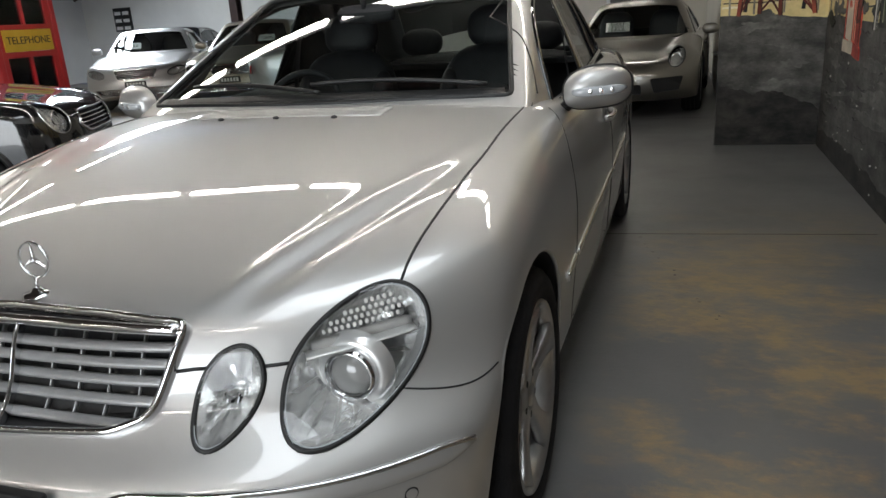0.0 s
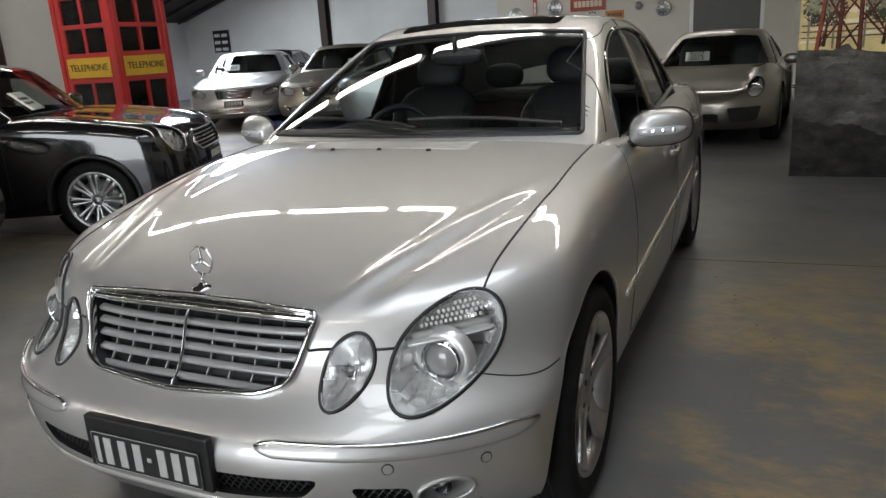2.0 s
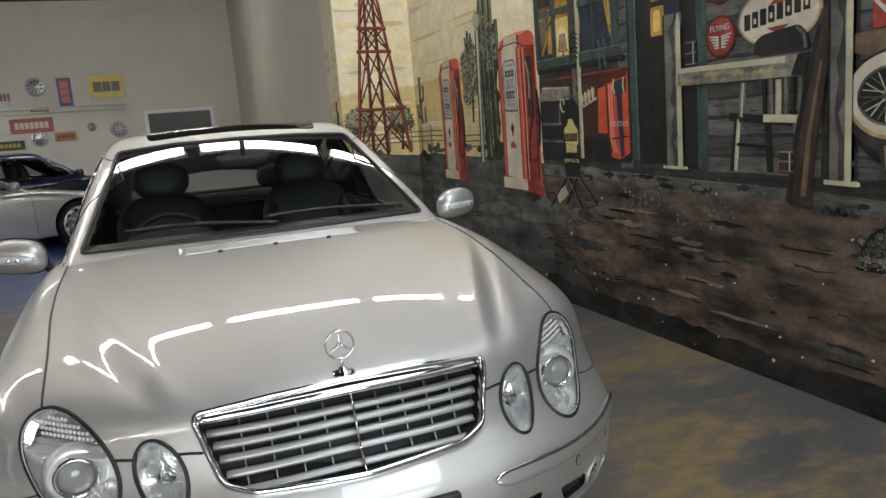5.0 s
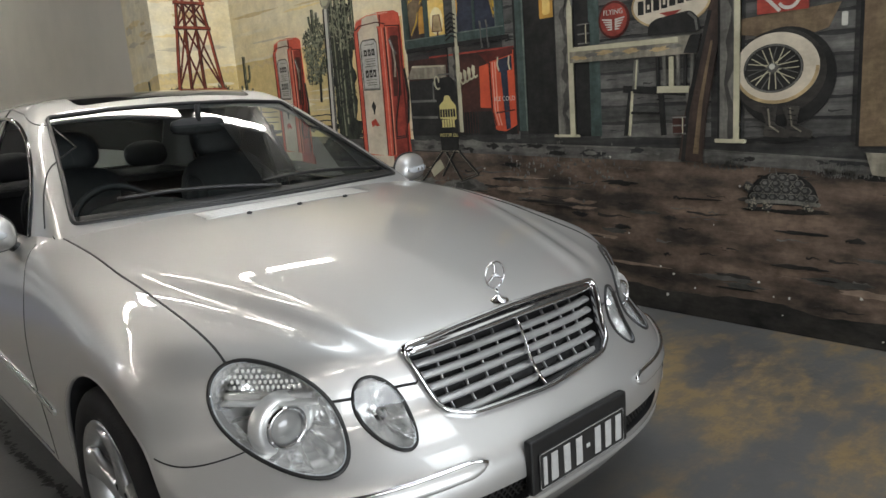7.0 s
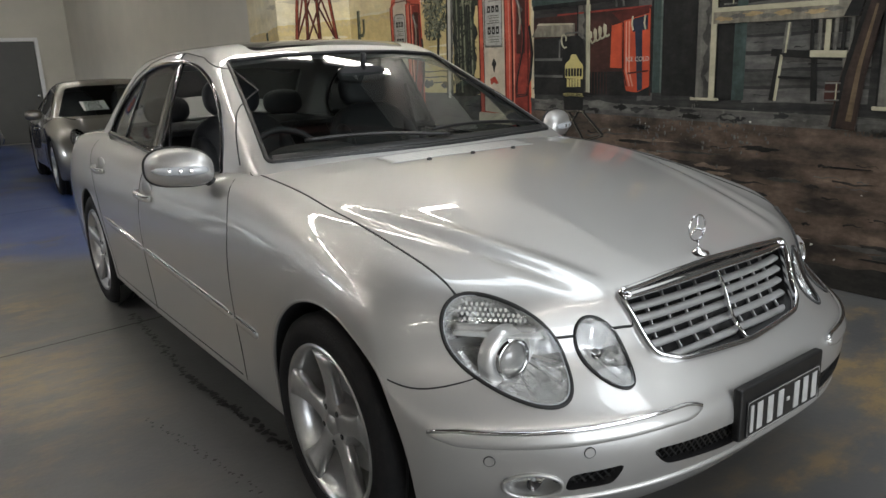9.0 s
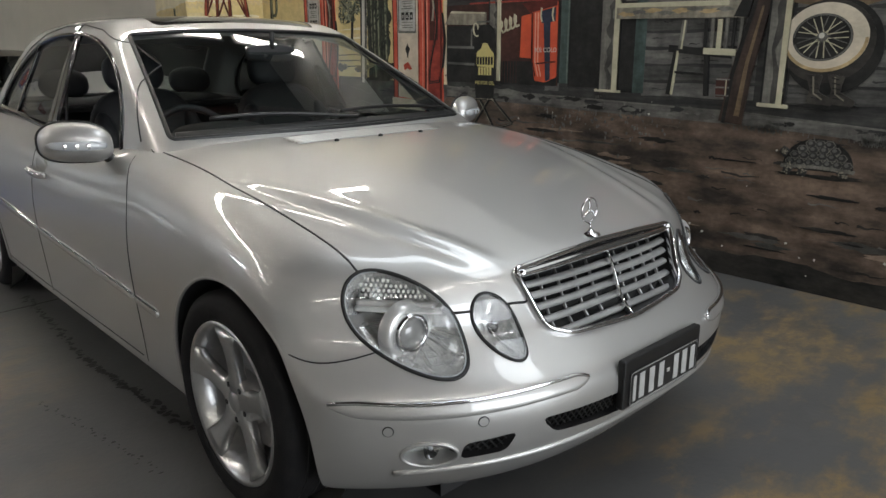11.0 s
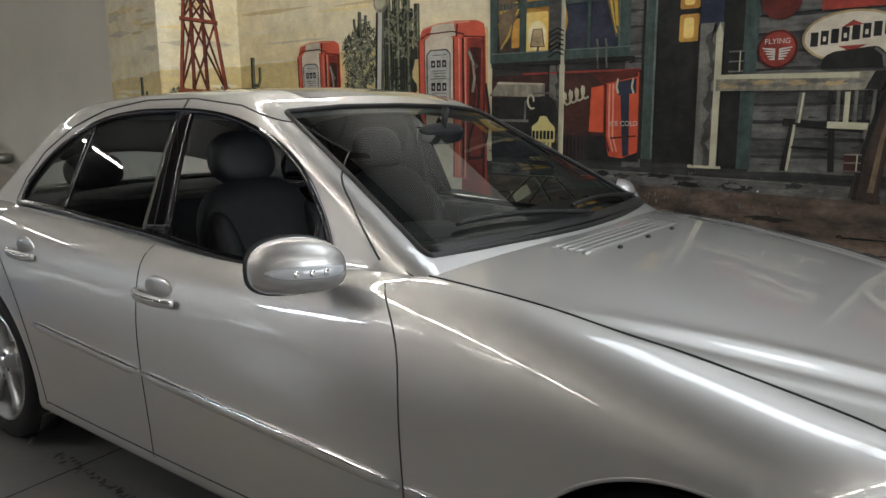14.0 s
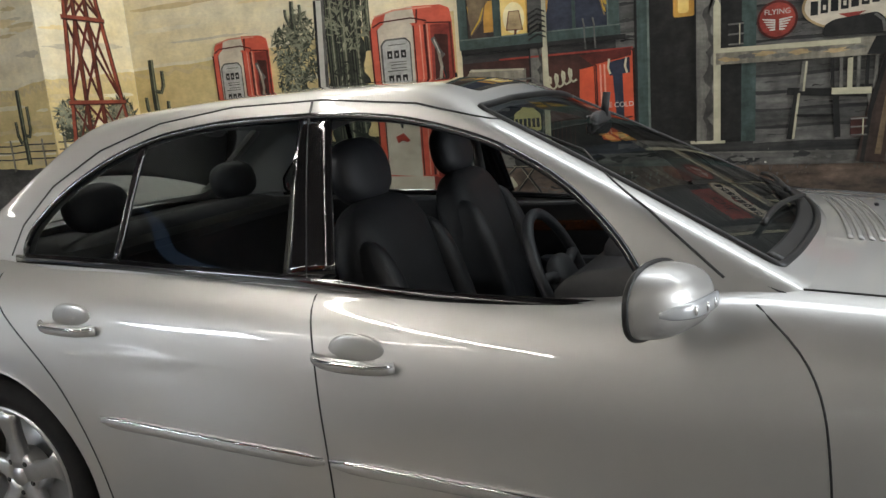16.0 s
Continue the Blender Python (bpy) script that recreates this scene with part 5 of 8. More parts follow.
PUMP_RED = wash("mural_pump_red", (0.66, 0.13, 0.075), (0.52, 0.085, 0.05), 6)
PUMP_WHITE = wash("mural_pump_white", (0.66, 0.59, 0.47), (0.52, 0.46, 0.36), 6)
PINK = wash("mural_pink_light", (0.76, 0.34, 0.24), (0.66, 0.26, 0.17), 6)
DIAL = wash("mural_dial_grey", (0.52, 0.52, 0.49), (0.40, 0.40, 0.38), 7)
ORANGE = wash("mural_orange_red", (0.66, 0.11, 0.045), (0.52, 0.075, 0.035), 5)
RED_SHADE = wash("mural_shaded_red", (0.10, 0.028, 0.02), (0.035, 0.015, 0.012), 5)
COUNTER = wash("mural_counter", (0.10, 0.035, 0.026), (0.045, 0.02, 0.017), 4)
RUST = wash("mural_rust_steel", (0.24, 0.055, 0.03), (0.10, 0.028, 0.018), 9)
RUST_LIGHT = wash("mural_light_rust", (0.36, 0.085, 0.045), (0.20, 0.045, 0.028), 9)
WHITEISH = wash("mural_white", (0.62, 0.61, 0.55), (0.48, 0.47, 0.42), 7)
TEAL = wash("mural_teal", (0.045, 0.072, 0.066), (0.085, 0.125, 0.112), 6, (1, 4, 0.8))
TEAL_LIGHT = wash("mural_light_teal", (0.13, 0.175, 0.155), (0.20, 0.24, 0.21), 6)
YELLOW = wash("mural_yellow", (0.68, 0.46, 0.06), (0.52, 0.30, 0.04), 7)
CAN = wash("mural_can_yellow", (0.66, 0.58, 0.24), (0.56, 0.47, 0.18), 7)
AMBER_PAINT = wash("mural_amber", (0.62, 0.34, 0.07), (0.40, 0.19, 0.04), 6)
GLOWY = wash("mural_lamp_yellow", (0.86, 0.68, 0.26), (0.80, 0.54, 0.14), 5)
LAMP_WHITE = wash("mural_lamp_white", (0.88, 0.80, 0.52), (0.86, 0.74, 0.40), 5)
BLUE = wash("mural_night_blue", (0.020, 0.028, 0.055), (0.05, 0.058, 0.085), 5)
LEAF = wash("mural_sage_leaf", (0.045, 0.05, 0.035), (0.12, 0.13, 0.085), 20)
LEAF_LIGHT = wash("mural_light_leaf", (0.22, 0.23, 0.16), (0.32, 0.32, 0.22), 20)
LEAF_DARK = wash("mural_dark_leaf", (0.020, 0.024, 0.019), (0.055, 0.062, 0.045), 14)
CACTUS = wash("mural_cactus", (0.06, 0.075, 0.05), (0.16, 0.175, 0.11), 8, (1, 6, 0.6))
BROWN = wash("mural_brown_wood", (0.085, 0.055, 0.042), (0.035, 0.025, 0.021), 5, (1, 4, 1))
BOOT = wash("mural_boot_leather", (0.09, 0.082, 0.07), (0.04, 0.037, 0.033), 12)
rng = random.Random(7)


def wavy(a0, a1, z, amp, n=40, seed=0, slope=0.0):
    r = random.Random(seed)
    ph = [r.uniform(0, 6.28) for _ in range(4)]
    out = []
    for i in range(n + 1):
        u = i / n
        w = sum(math.sin(u * f * 6.28 + p) / f for f, p in zip((1.3, 2.9, 6.1, 13), ph))
        out.append((a0 + (a1 - a0) * u, z + slope * u + amp * w))
    return out


def jagged(a0, a1, z, amp, n):
    return [(a0 + (a1 - a0) * i / n, z + amp * noise.fractal((i * 0.09, 3.3, 0.7), 0.7, 2.0, 5)) for i in range(n + 1)]


def jagged_up(a0, a1, z0, z1):
    left = [(a0 + 0.05 * noise.fractal((i * 0.4, 1.1, 9.0), 0.7, 2.0, 4), z0 + (z1 - z0) * i / 24) for i in range(25)]
    right = [(a1 + 0.05 * noise.fractal((i * 0.4, 5.1, 2.0), 0.7, 2.0, 4), z0 + (z1 - z0) * i / 24) for i in range(25)]
    return left + right[::-1]


def blot(cy, cz, a, b, seed):
    """A ragged painted patch."""
    return [(cy + a * math.cos(t) * (1 + 0.5 * noise.fractal((math.cos(t) * 1.5 + seed * 7.1, math.sin(t) * 1.5, 0.2), 0.8, 2.0, 5)), cz + b * math.sin(t) * (1 + 0.7 * noise.fractal((math.cos(t) * 1.5, math.sin(t) * 1.5 + seed * 3.7, 5.2), 0.8, 2.0, 5))) for t in np.arange(40) / 40 * 2 * np.pi]


def paint_mural():
    # grounds
    for face, a0, a1 in (("side", PIER_Y + 0.002, 6.19), (True, PIER_X, 2.288), (False, PIER_Y - 0.003, 2.3)):
        picture("painted_sky", rect(a0, a1, 0.9, 2.85), SKY, 1, pier=face)
    crest = {"side": wavy(6.185, PIER_Y + 0.002, 1.66, 0.012, seed=2, slope=0.06), True: wavy(PIER_X, 2.286, 1.72, 0.018, seed=3, slope=0.06), False: wavy(PIER_Y - 0.004, 2.5, 1.77, 0.015, seed=4, slope=0.17)}
    for face, line in crest.items():
        picture("painted_dune", line + [(line[-1][0], 1.0), (line[0][0], 1.0)], DUNE, 2, pier=face)
        picture("painted_crest", stroke([(a, b + 0.012) for a, b in line], 0.022), DUNE_EDGE, 3, pier=face)
        picture("painted_dune_shade", stroke([(a, b - 0.02 - 0.02 * (i % 3)) for i, (a, b) in enumerate(line)], 0.03), SAND_SHADE, 3, pier=face)
    for k in range(16):
        for face, a0, a1 in (("side", 5.3, 6.1), (True, PIER_X + 0.05, 2.2), (False, PIER_Y - 0.1, 3.3)):
            c, w = a0 + (a1 - a0) * rng.random(), abs(a1 - a0) * rng.uniform(0.1, 0.3)
            z = rng.uniform(1.85, 2.75)
            lim = sorted((a0, a1))
            picture("painted_cloud", [(min(max(y, lim[0] - 0.04), lim[1] + 0.04), v) for y, v in blot(c, z, w, rng.uniform(0.008, 0.03), 1000 + k * 3)], (DUNE_EDGE, SAND_SHADE, CLOUD_GREY, SKY_WARM)[k % 4], 2, pier=face)
            picture("painted_dune_streak", [(min(max(y, lim[0] - 0.04), lim[1] + 0.04), v) for y, v in blot(a0 + (a1 - a0) * rng.random(), rng.uniform(1.15, 1.62), w, rng.uniform(0.006, 0.02), 1100 + k * 3)], (DUNE_EDGE, SAND_SHADE)[k % 2], 3, pier=face)
    picture("painted_road", wavy(6.185, PIER_Y + 0.002, 1.12, 0.008, seed=15) + [(PIER_Y + 0.002, 0.003), (6.185, 0.003)], ROAD, 4, pier="side")
    picture("painted_road", wavy(PIER_X, 2.286, 1.11, 0.010, seed=5, slope=-0.06) + [(2.286, 0.003), (PIER_X, 0.003)], ROAD, 4, pier=True)
    picture("painted_road", wavy(PIER_Y - 0.004, 1.3, 1.07, 0.012, seed=6, slope=-0.08) + [(1.3, 0.003), (PIER_Y - 0.004, 0.003)], ROAD, 4)
    picture("painted_earth", [(2.9, 0.72), (2.46, 0.92), (1.3, 0.90), (0.1, 0.88)] + wavy(-1.0, -8.9, 0.82, 0.012, seed=8, slope=-0.05) + [(-8.9, 0.003), (1.6, 0.003), (2.3, 0.45)], EARTH, 5)
    picture("painted_verge", wavy(PIER_Y - 0.01, 2.2, 0.50, 0.05, seed=9, slope=0.25)[:-1] + wavy(2.2, PIER_Y - 0.01, 0.60, 0.03, seed=10, slope=-0.12), GREYBAND, 5)
    picture("painted_bank", [(5.0, 0.70), (4.0, 0.72), (3.1, 0.70), (2.46, 0.72), (2.46, 0.62), (3.2, 0.60), (4.2, 0.62), (5.0, 0.64)], ROAD, 6)
    picture("painted_base", jagged(PIER_Y - 0.004, -8.9, 0.15, 0.05, 300) + [(-8.9, 0.002), (PIER_Y - 0.004, 0.002)], NIGHT, 6)
    picture("painted_base", wavy(PIER_X, 2.286, 0.55, 0.05, seed=12, slope=-0.2) + [(2.286, 0.002), (PIER_X, 0.002)], NIGHT, 5, pier=True)
    # rough earth streaks and chipped paint
    for k in range(120):
        y, z = rng.uniform(-3.5, 2.4), rng.uniform(0.16, 0.80)
        w = rng.uniform(0.05, 0.30) * (0.4 + z)
        picture("painted_streak", stroke(wavy(y, y - w, z, 0.006, 8, seed=100 + k), rng.uniform(0.004, 0.02), 0.002), rng.choice((NIGHT, LINE, GREYBAND, EARTH)), 6)
    for k in range(60):
        y, z = rng.uniform(1.5, 5.2), rng.uniform(0.25, 1.1)
        picture("painted_streak", stroke(wavy(y, y - rng.uniform(0.05, 0.35), z, 0.008, 8, seed=300 + k), rng.uniform(0.004, 0.016), 0.002), rng.choice((NIGHT, GREYBAND, LINE)), 6)
    for k in range(46):
        y, z = rng.uniform(-4, 2.2), rng.uniform(0.2, 0.8)
        picture("painted_shade", blot(y, z, rng.uniform(0.05, 0.20), rng.uniform(0.006, 0.02), k), (ROAD, EARTH_LIGHT, EARTH, NIGHT)[k % 4], 7)
    for k in range(30):
        y, z = rng.uniform(1.4, 5.1), rng.uniform(0.3, 1.05)
        picture("painted_shade", blot(y, z, rng.uniform(0.08, 0.35), rng.uniform(0.02, 0.06), 80 + k), (ROAD, GREYBAND)[k % 2], 7)
    for k in range(12):
        y, z = rng.uniform(1.55, 2.2), rng.uniform(0.5, 1.1)
        picture("painted_shade", blot(y, z, rng.uniform(0.05, 0.25), rng.uniform(0.02, 0.06), 200 + k), (ROAD, GREYBAND)[k % 2], 7, pier=True)
    for k in range(60):
        y, z = rng.uniform(-2.5, 5.0), rng.choice((rng.uniform(0.03, 0.3), rng.uniform(0.1, 0.9)))
        r = rng.uniform(0.003, 0.010)
        picture("paint_chip", [(y + r * math.cos(a) * rng.uniform(0.5, 1.2), z + r * math.sin(a) * rng.uniform(0.5, 1.3)) for a in (0, 1.1, 2.2, 3.3, 4.4, 5.4)], WHITEISH, 9)
    # windmill tower on the pier
    def lerp(a, b, u):
        return (a[0] + (b[0] - a[0]) * u, a[1] + (b[1] - a[1]) * u)
    feet, heads = [(1.61, 1.09), (1.77, 1.10), (1.93, 1.08), (2.19, 1.08)], [(1.775, 2.75), (1.815, 2.75), (1.90, 2.75), (1.945, 2.75)]
    for k, (a, b) in enumerate(zip(feet, heads)):
        picture("painted_tower_leg", stroke([a, b], 0.034, 0.024), RUST if k % 3 else RUST_LIGHT, 9, pier=True)
        picture("painted_tower_edge", stroke([(a[0] + 0.014, a[1]), (b[0] + 0.010, b[1])], 0.009), RED_SHADE, 10, pier=True)
    for z in (1.565, 2.165, 2.40):
        u = (z - 1.09) / 1.66
        a, b = lerp(feet[0], heads[0], u), lerp(feet[3], heads[3], u)
        picture("painted_tower_rail", stroke([(a[0] - 0.03, z), (b[0] + 0.03, z - 0.008)], 0.032), RUST_LIGHT, 11, pier=True)
        picture("painted_tower_edge", stroke([(a[0] - 0.03, z - 0.014), (b[0] + 0.03, z - 0.022)], 0.008), RED_SHADE, 12, pier=True)
    for z0, z1 in ((1.10, 1.55), (1.57, 2.15), (2.17, 2.40), (2.41, 2.75)):
        for i, j in ((0, 2), (1, 3), (3, 1), (2, 0), (0, 1), (3, 2)):
            picture("painted_tower_brace", stroke([lerp(feet[i], heads[i], (z0 - 1.09) / 1.66), lerp(feet[j], heads[j], (z1 - 1.09) / 1.66)], 0.016), RUST if (i + j) % 2 else RED_DARK, 8, pier=True)
    # bushes and trees of many small leaves
    def foliage(cy, cz, ry, rz, n, pier=False, lvl=6, tone=None):
        vs, fs = [], []
        for _ in range(n):
            a, r = rng.uniform(0, 6.28), rng.uniform(0.05, 1) ** 0.6
            y, z = cy + ry * r * math.cos(a), cz + rz * r * math.sin(a) * (1.1 if math.sin(a) > 0 else 0.8)
            t, l, w = rng.uniform(0, 6.28), rng.uniform(0.015, 0.042), rng.uniform(0.004, 0.010)
            c, s = math.cos(t), math.sin(t)
            k = len(vs)
            q = [(y - c * l, z - s * l), (y - s * w, z + c * w), (y + c * l, z + s * l), (y + s * w, z - c * w)]
            d = 0.0012 * lvl + rng.uniform(0, 0.0015)
            vs += [(u, PIER_Y - d, v) if pier else (WALL_X - d, u, v) for u, v in q]
            fs.append((k, k + 1, k + 2, k + 3))
        solid("painted_foliage", vs, fs, tone or LEAF, MURAL, smooth=False, kind="stuff")
    for cx, rx in ((1.66, 0.17), (2.10, 0.15)):
        foliage(cx, 1.42, rx, 0.16, 330, True)
        foliage(cx - 0.03, 1.47, rx * 0.8, 0.10, 110, True, 7, LEAF_LIGHT)
        picture("painted_trunk", stroke([(cx, 1.12), (cx + 0.02, 1.35)], 0.03, 0.015), LINE, 6, pier=True)
    for cy, cz, ry, rz, n in ((3.80, 1.80, 0.10, 0.17, 170), (3.66, 1.92, 0.11, 0.13, 150), (3.64, 1.70, 0.12, 0.16, 170), (3.76, 1.58, 0.13, 0.10, 120)):
        foliage(cy, cz, ry, rz, n)
        foliage(cy + 0.01, cz + 0.02, ry, rz, n // 3, False, 8, LEAF_LIGHT)
    picture("painted_trunk", stroke([(3.70, 1.35), (3.68, 1.6)], 0.03), LINE, 6)
    # cacti, ribbed
    def cactus(a, z0, z1, w, arms, pier=False):
        def limb(pts, w0, w1):
            pts = np.asarray(pts, float)
            picture("painted_cactus", stroke(pts, w0, w1), CACTUS, 8, pier=pier)
            for o, tone in ((-0.28, LEAF_LIGHT), (0.05, LINE), (0.33, LINE)):
                picture("painted_rib", stroke(pts + np.array([o * w0, 0]), w0 * 0.13), tone, 9, pier=pier)
        limb([(a, z0), (a + 0.005, (z0 + z1) / 2), (a, z1)], w, w * 0.75)
        for s, za, zb in arms:
            limb([(a, za), (a + s * w * 1.2, za - 0.01), (a + s * w * 1.7, za + 0.04), (a + s * w * 1.75, zb)], w * 0.6, w * 0.5)
    cactus(5.57, 1.15, 1.68, 0.045, ((1, 1.32, 1.46), (-1, 1.36, 1.56)), "side")
    cactus(5.05, 1.38, 1.86, 0.055, ((-1, 1.62, 1.77), (1, 1.45, 1.58)))
    cactus(4.93, 1.38, 1.54, 0.035, ())
    cactus(3.71, 1.94, 2.14, 0.035, ((1, 2.0, 2.09), (-1, 1.99, 2.11)))
    picture("painted_thicket", jagged_up(3.17, 3.46, 1.02, 2.12), LEAF_DARK, 5)
    for a, z0, z1, w in ((3.42, 1.3, 2.35, 0.075), (3.33, 1.15, 2.6, 0.085), (3.23, 1.2, 2.45, 0.080), (3.13, 1.75, 2.15, 0.06), (3.38, 1.05, 1.6, 0.08)):
        cactus(a, z0, z1, w, ())
    foliage(3.30, 1.45, 0.16, 0.35, 200, False, 9, LEAF_DARK)
    foliage(3.28, 1.95, 0.17, 0.25, 140, False, 10, LEAF_LIGHT)
    # fence and low scrub
    for z in (1.195, 1.245, 1.295):
        picture("painted_fence_rail", stroke(wavy(1.485, 2.286, z, 0.004, 10, seed=60), 0.010), POST_DARK, 5, pier=True)
        picture("painted_fence_rail", stroke(wavy(5.25, 6.18, z - 0.005, 0.004, 10, seed=62), 0.010), POST_DARK, 5, pier="side")
        picture("painted_fence_rail", stroke(wavy(PIER_Y - 0.005, 4.50, z, 0.004, 10, seed=61), 0.010), POST_DARK, 5)
        picture("painted_fence_rail", stroke(wavy(3.95, 3.5, z - 0.06, 0.004, 10, seed=63), 0.010), POST_DARK, 5)
    for a in (1.53, 1.72, 1.95, 2.2):
        picture("painted_fence_post", rect(a, a + 0.016, 1.10, 1.33), POST, 6, pier=True)
    for a in (5.38, 5.75, 6.1):
        picture("painted_fence_post", rect(a, a + 0.016, 1.10, 1.33), POST, 6, pier="side")
    for a in (5.1, 4.8):
        picture("painted_fence_post", rect(a, a + 0.03, 1.05, 1.36), POST, 6)
    for k in range(26):
        picture("painted_scrub", blot(rng.uniform(2.5, 5.2), rng.uniform(1.0, 1.14), rng.uniform(0.04, 0.12), rng.uniform(0.015, 0.04), 400 + k), LEAF_DARK if k % 2 else ROAD, 7)
    # pole with a globe
    picture("painted_pole", [(3.50, 1.0), (3.565, 1.0), (3.515, 2.12), (3.445, 2.12)], WHITEISH, 10)
    picture("painted_pole_shade", [(3.50, 1.0), (3.52, 1.0), (3.467, 2.12), (3.445, 2.12)], GREYBAND, 11)
    picture("painted_pole_line", [(3.560, 1.0), (3.580, 1.0), (3.530, 2.12), (3.510, 2.12)], LINE, 11)
    picture("painted_globe", ring2(3.48, 2.19, 0.075), POST, 11)
    picture("painted_globe", ring2(3.485, 2.195, 0.055), POST_LIGHT, 12)

    # petrol pumps: rounded red casing, white front stripe, dial, side with hose
    def pump(y0, y1, z0, z1):
        w, h = y0 - y1, z1 - z0
        f = lambda u, v: (y0 - u * w, z0 + v * h)
        def shape(name, uv, tone, lvl, r=0.01):
            picture(name, rounded([f(*p) for p in uv], r), tone, lvl)
        shape("painted_pump_body", [(-0.03, 0.0), (1.0, -0.04), (0.97, 0.90), (0.95, 0.965), (0.85, 0.99), (0.5, 1.0), (0.2, 0.985), (0.03, 0.955), (0.0, 0.90)], PUMP_RED, 8, 0.012)
        shape("painted_pump_cap", [(0.02, 0.92), (0.18, 0.965), (0.55, 0.985), (0.52, 0.905), (0.15, 0.90)], PUMP_RED, 9)
        shape("painted_pump_stripe", [(0.15, 0.905), (0.20, 0.985), (0.52, 0.999), (0.55, 0.905)], PUMP_WHITE, 10, 0.006)
        shape("painted_pump_cap_side", [(0.60, 0.90), (0.62, 0.985), (0.84, 0.98), (0.94, 0.95), (0.96, 0.895)], PUMP_RED, 10)
        shape("painted_pump_side", [(0.70, 0.0), (0.98, -0.03), (0.96, 0.88), (0.72, 0.885)], RED_MID, 9)
        shape("painted_pump_recess", [(0.74, 0.42), (0.90, 0.42), (0.92, 0.82), (0.76, 0.83)], RED_SHADE, 10)
        shape("painted_pump_front", [(0.06, 0.02), (0.50, 0.0), (0.51, 0.89), (0.46, 0.915), (0.14, 0.915), (0.08, 0.89)], PUMP_WHITE, 10, 0.012)
        for u, wid, tone in ((0.035, 0.075, PUMP_RED), (0.585, 0.11, PUMP_RED)):
            shape("painted_pump_band", [(u - wid / 2, 0.0), (u + wid / 2, -0.005), (u + wid / 2, 0.90), (u - wid / 2, 0.905)], tone, 11, 0.005)
        for u, tone, wid in ((-0.015, RED_DARK, 0.012), (0.075, RED_DARK, 0.006), (0.52, RED_DARK, 0.008), (0.60, PINK, 0.008), (0.655, RED_DARK, 0.016), (0.685, PINK, 0.007), (0.955, RED_DARK, 0.014)):
            picture("painted_pump_edge", stroke([f(u, 0.01), f(u + 0.01, 0.45), f(u, 0.89)], wid), tone, 12)
        for pts, tone in ((((0.02, 0.905), (0.12, 0.93), (0.5, 0.935), (0.68, 0.91)), RED_DARK), (((0.05, 0.965), (0.3, 0.99), (0.75, 0.985)), PINK), (((0.66, 0.90), (0.95, 0.885)), RED_DARK), (((0.56, 0.90), (0.575, 0.98)), RED_DARK)):
            picture("painted_pump_edge", stroke([f(*p) for p in pts], 0.009), tone, 12)
        shape("painted_dial_rim", [(0.10, 0.475), (0.47, 0.47), (0.475, 0.80), (0.42, 0.83), (0.16, 0.83), (0.10, 0.80)], GREYBAND, 11, 0.012)
        shape("painted_pump_dial", [(0.125, 0.49), (0.455, 0.485), (0.46, 0.795), (0.41, 0.82), (0.17, 0.82), (0.125, 0.795)], DIAL, 12, 0.012)
        for v0, s in ((0.715, 1.0), (0.565, 1.15)):
            for u0 in (0.18, 0.265, 0.35):
                shape("painted_figure", [(u0, v0), (u0 + 0.06, v0), (u0 + 0.06, v0 + 0.045 * s), (u0, v0 + 0.045 * s)], LINE, 13, 0.003)
                shape("painted_figure_gap", [(u0 + 0.022, v0 + 0.012), (u0 + 0.042, v0 + 0.012), (u0 + 0.042, v0 + 0.03 * s), (u0 + 0.022, v0 + 0.03 * s)], DIAL, 14, 0.002)
        for v0 in (0.79, 0.69, 0.675, 0.655, 0.64, 0.545, 0.525, 0.51):
            picture("painted_small_print", rect(f(0.17 + 0.03 * (v0 * 100 % 2), 0)[0], f(0.41, 0)[0], f(0, v0)[1], f(0, v0 + 0.005)[1]), GREYBAND, 13)
        shape("painted_badge", [(0.24, 0.36), (0.29, 0.40), (0.34, 0.36), (0.31, 0.33), (0.30, 0.30), (0.28, 0.30), (0.27, 0.33)], LINE, 11, 0.003)
        shape("painted_badge", [(0.20, 0.25), (0.30, 0.27), (0.38, 0.22), (0.33, 0.215), (0.28, 0.225), (0.22, 0.21)], RED, 11, 0.003)
        hang = [f(0.80 + 0.07 * math.sin(i * 0.27), 0.70 - 0.03 * i) for i in range(20)] + [f(0.92, 0.14), f(0.98, 0.25), f(1.02, 0.42), f(0.97, 0.60)]
        picture("painted_hose", stroke(hang, 0.024), LINE, 12)
        picture("painted_hose_light", stroke([(y + 0.004, z) for y, z in hang], 0.005), RED_MID, 13)
        picture("painted_nozzle", stroke([f(0.74, 0.81), f(0.81, 0.73), f(0.86, 0.70)], 0.028), GREYBAND, 13)
        picture("painted_nozzle", stroke([f(0.80, 0.74), f(0.83, 0.64), f(0.80, 0.55)], 0.020), POST, 13)
        picture("painted_nozzle_glint", stroke([f(0.755, 0.80), f(0.82, 0.72)], 0.006), WHITEISH, 14)
        shape("painted_pump_foot", [(-0.06, -0.07), (0.64, -0.075), (0.64, 0.0), (-0.05, 0.01)], PUMP_WHITE, 13, 0.006)
        shape("painted_pump_foot", [(0.64, -0.08), (1.06, -0.10), (1.04, -0.03), (0.64, 0.0)], RED_MID, 13, 0.006)
    pump(4.43, 3.93, 0.90, 1.95)
    pump(3.10, 2.50, 0.88, 2.0)

    # the shack: boards with ragged gaps, window, doorway
    picture("painted_shack", rect(-8.9, 2.46, 0.88, 2.85), BOARD_DARK, 4)
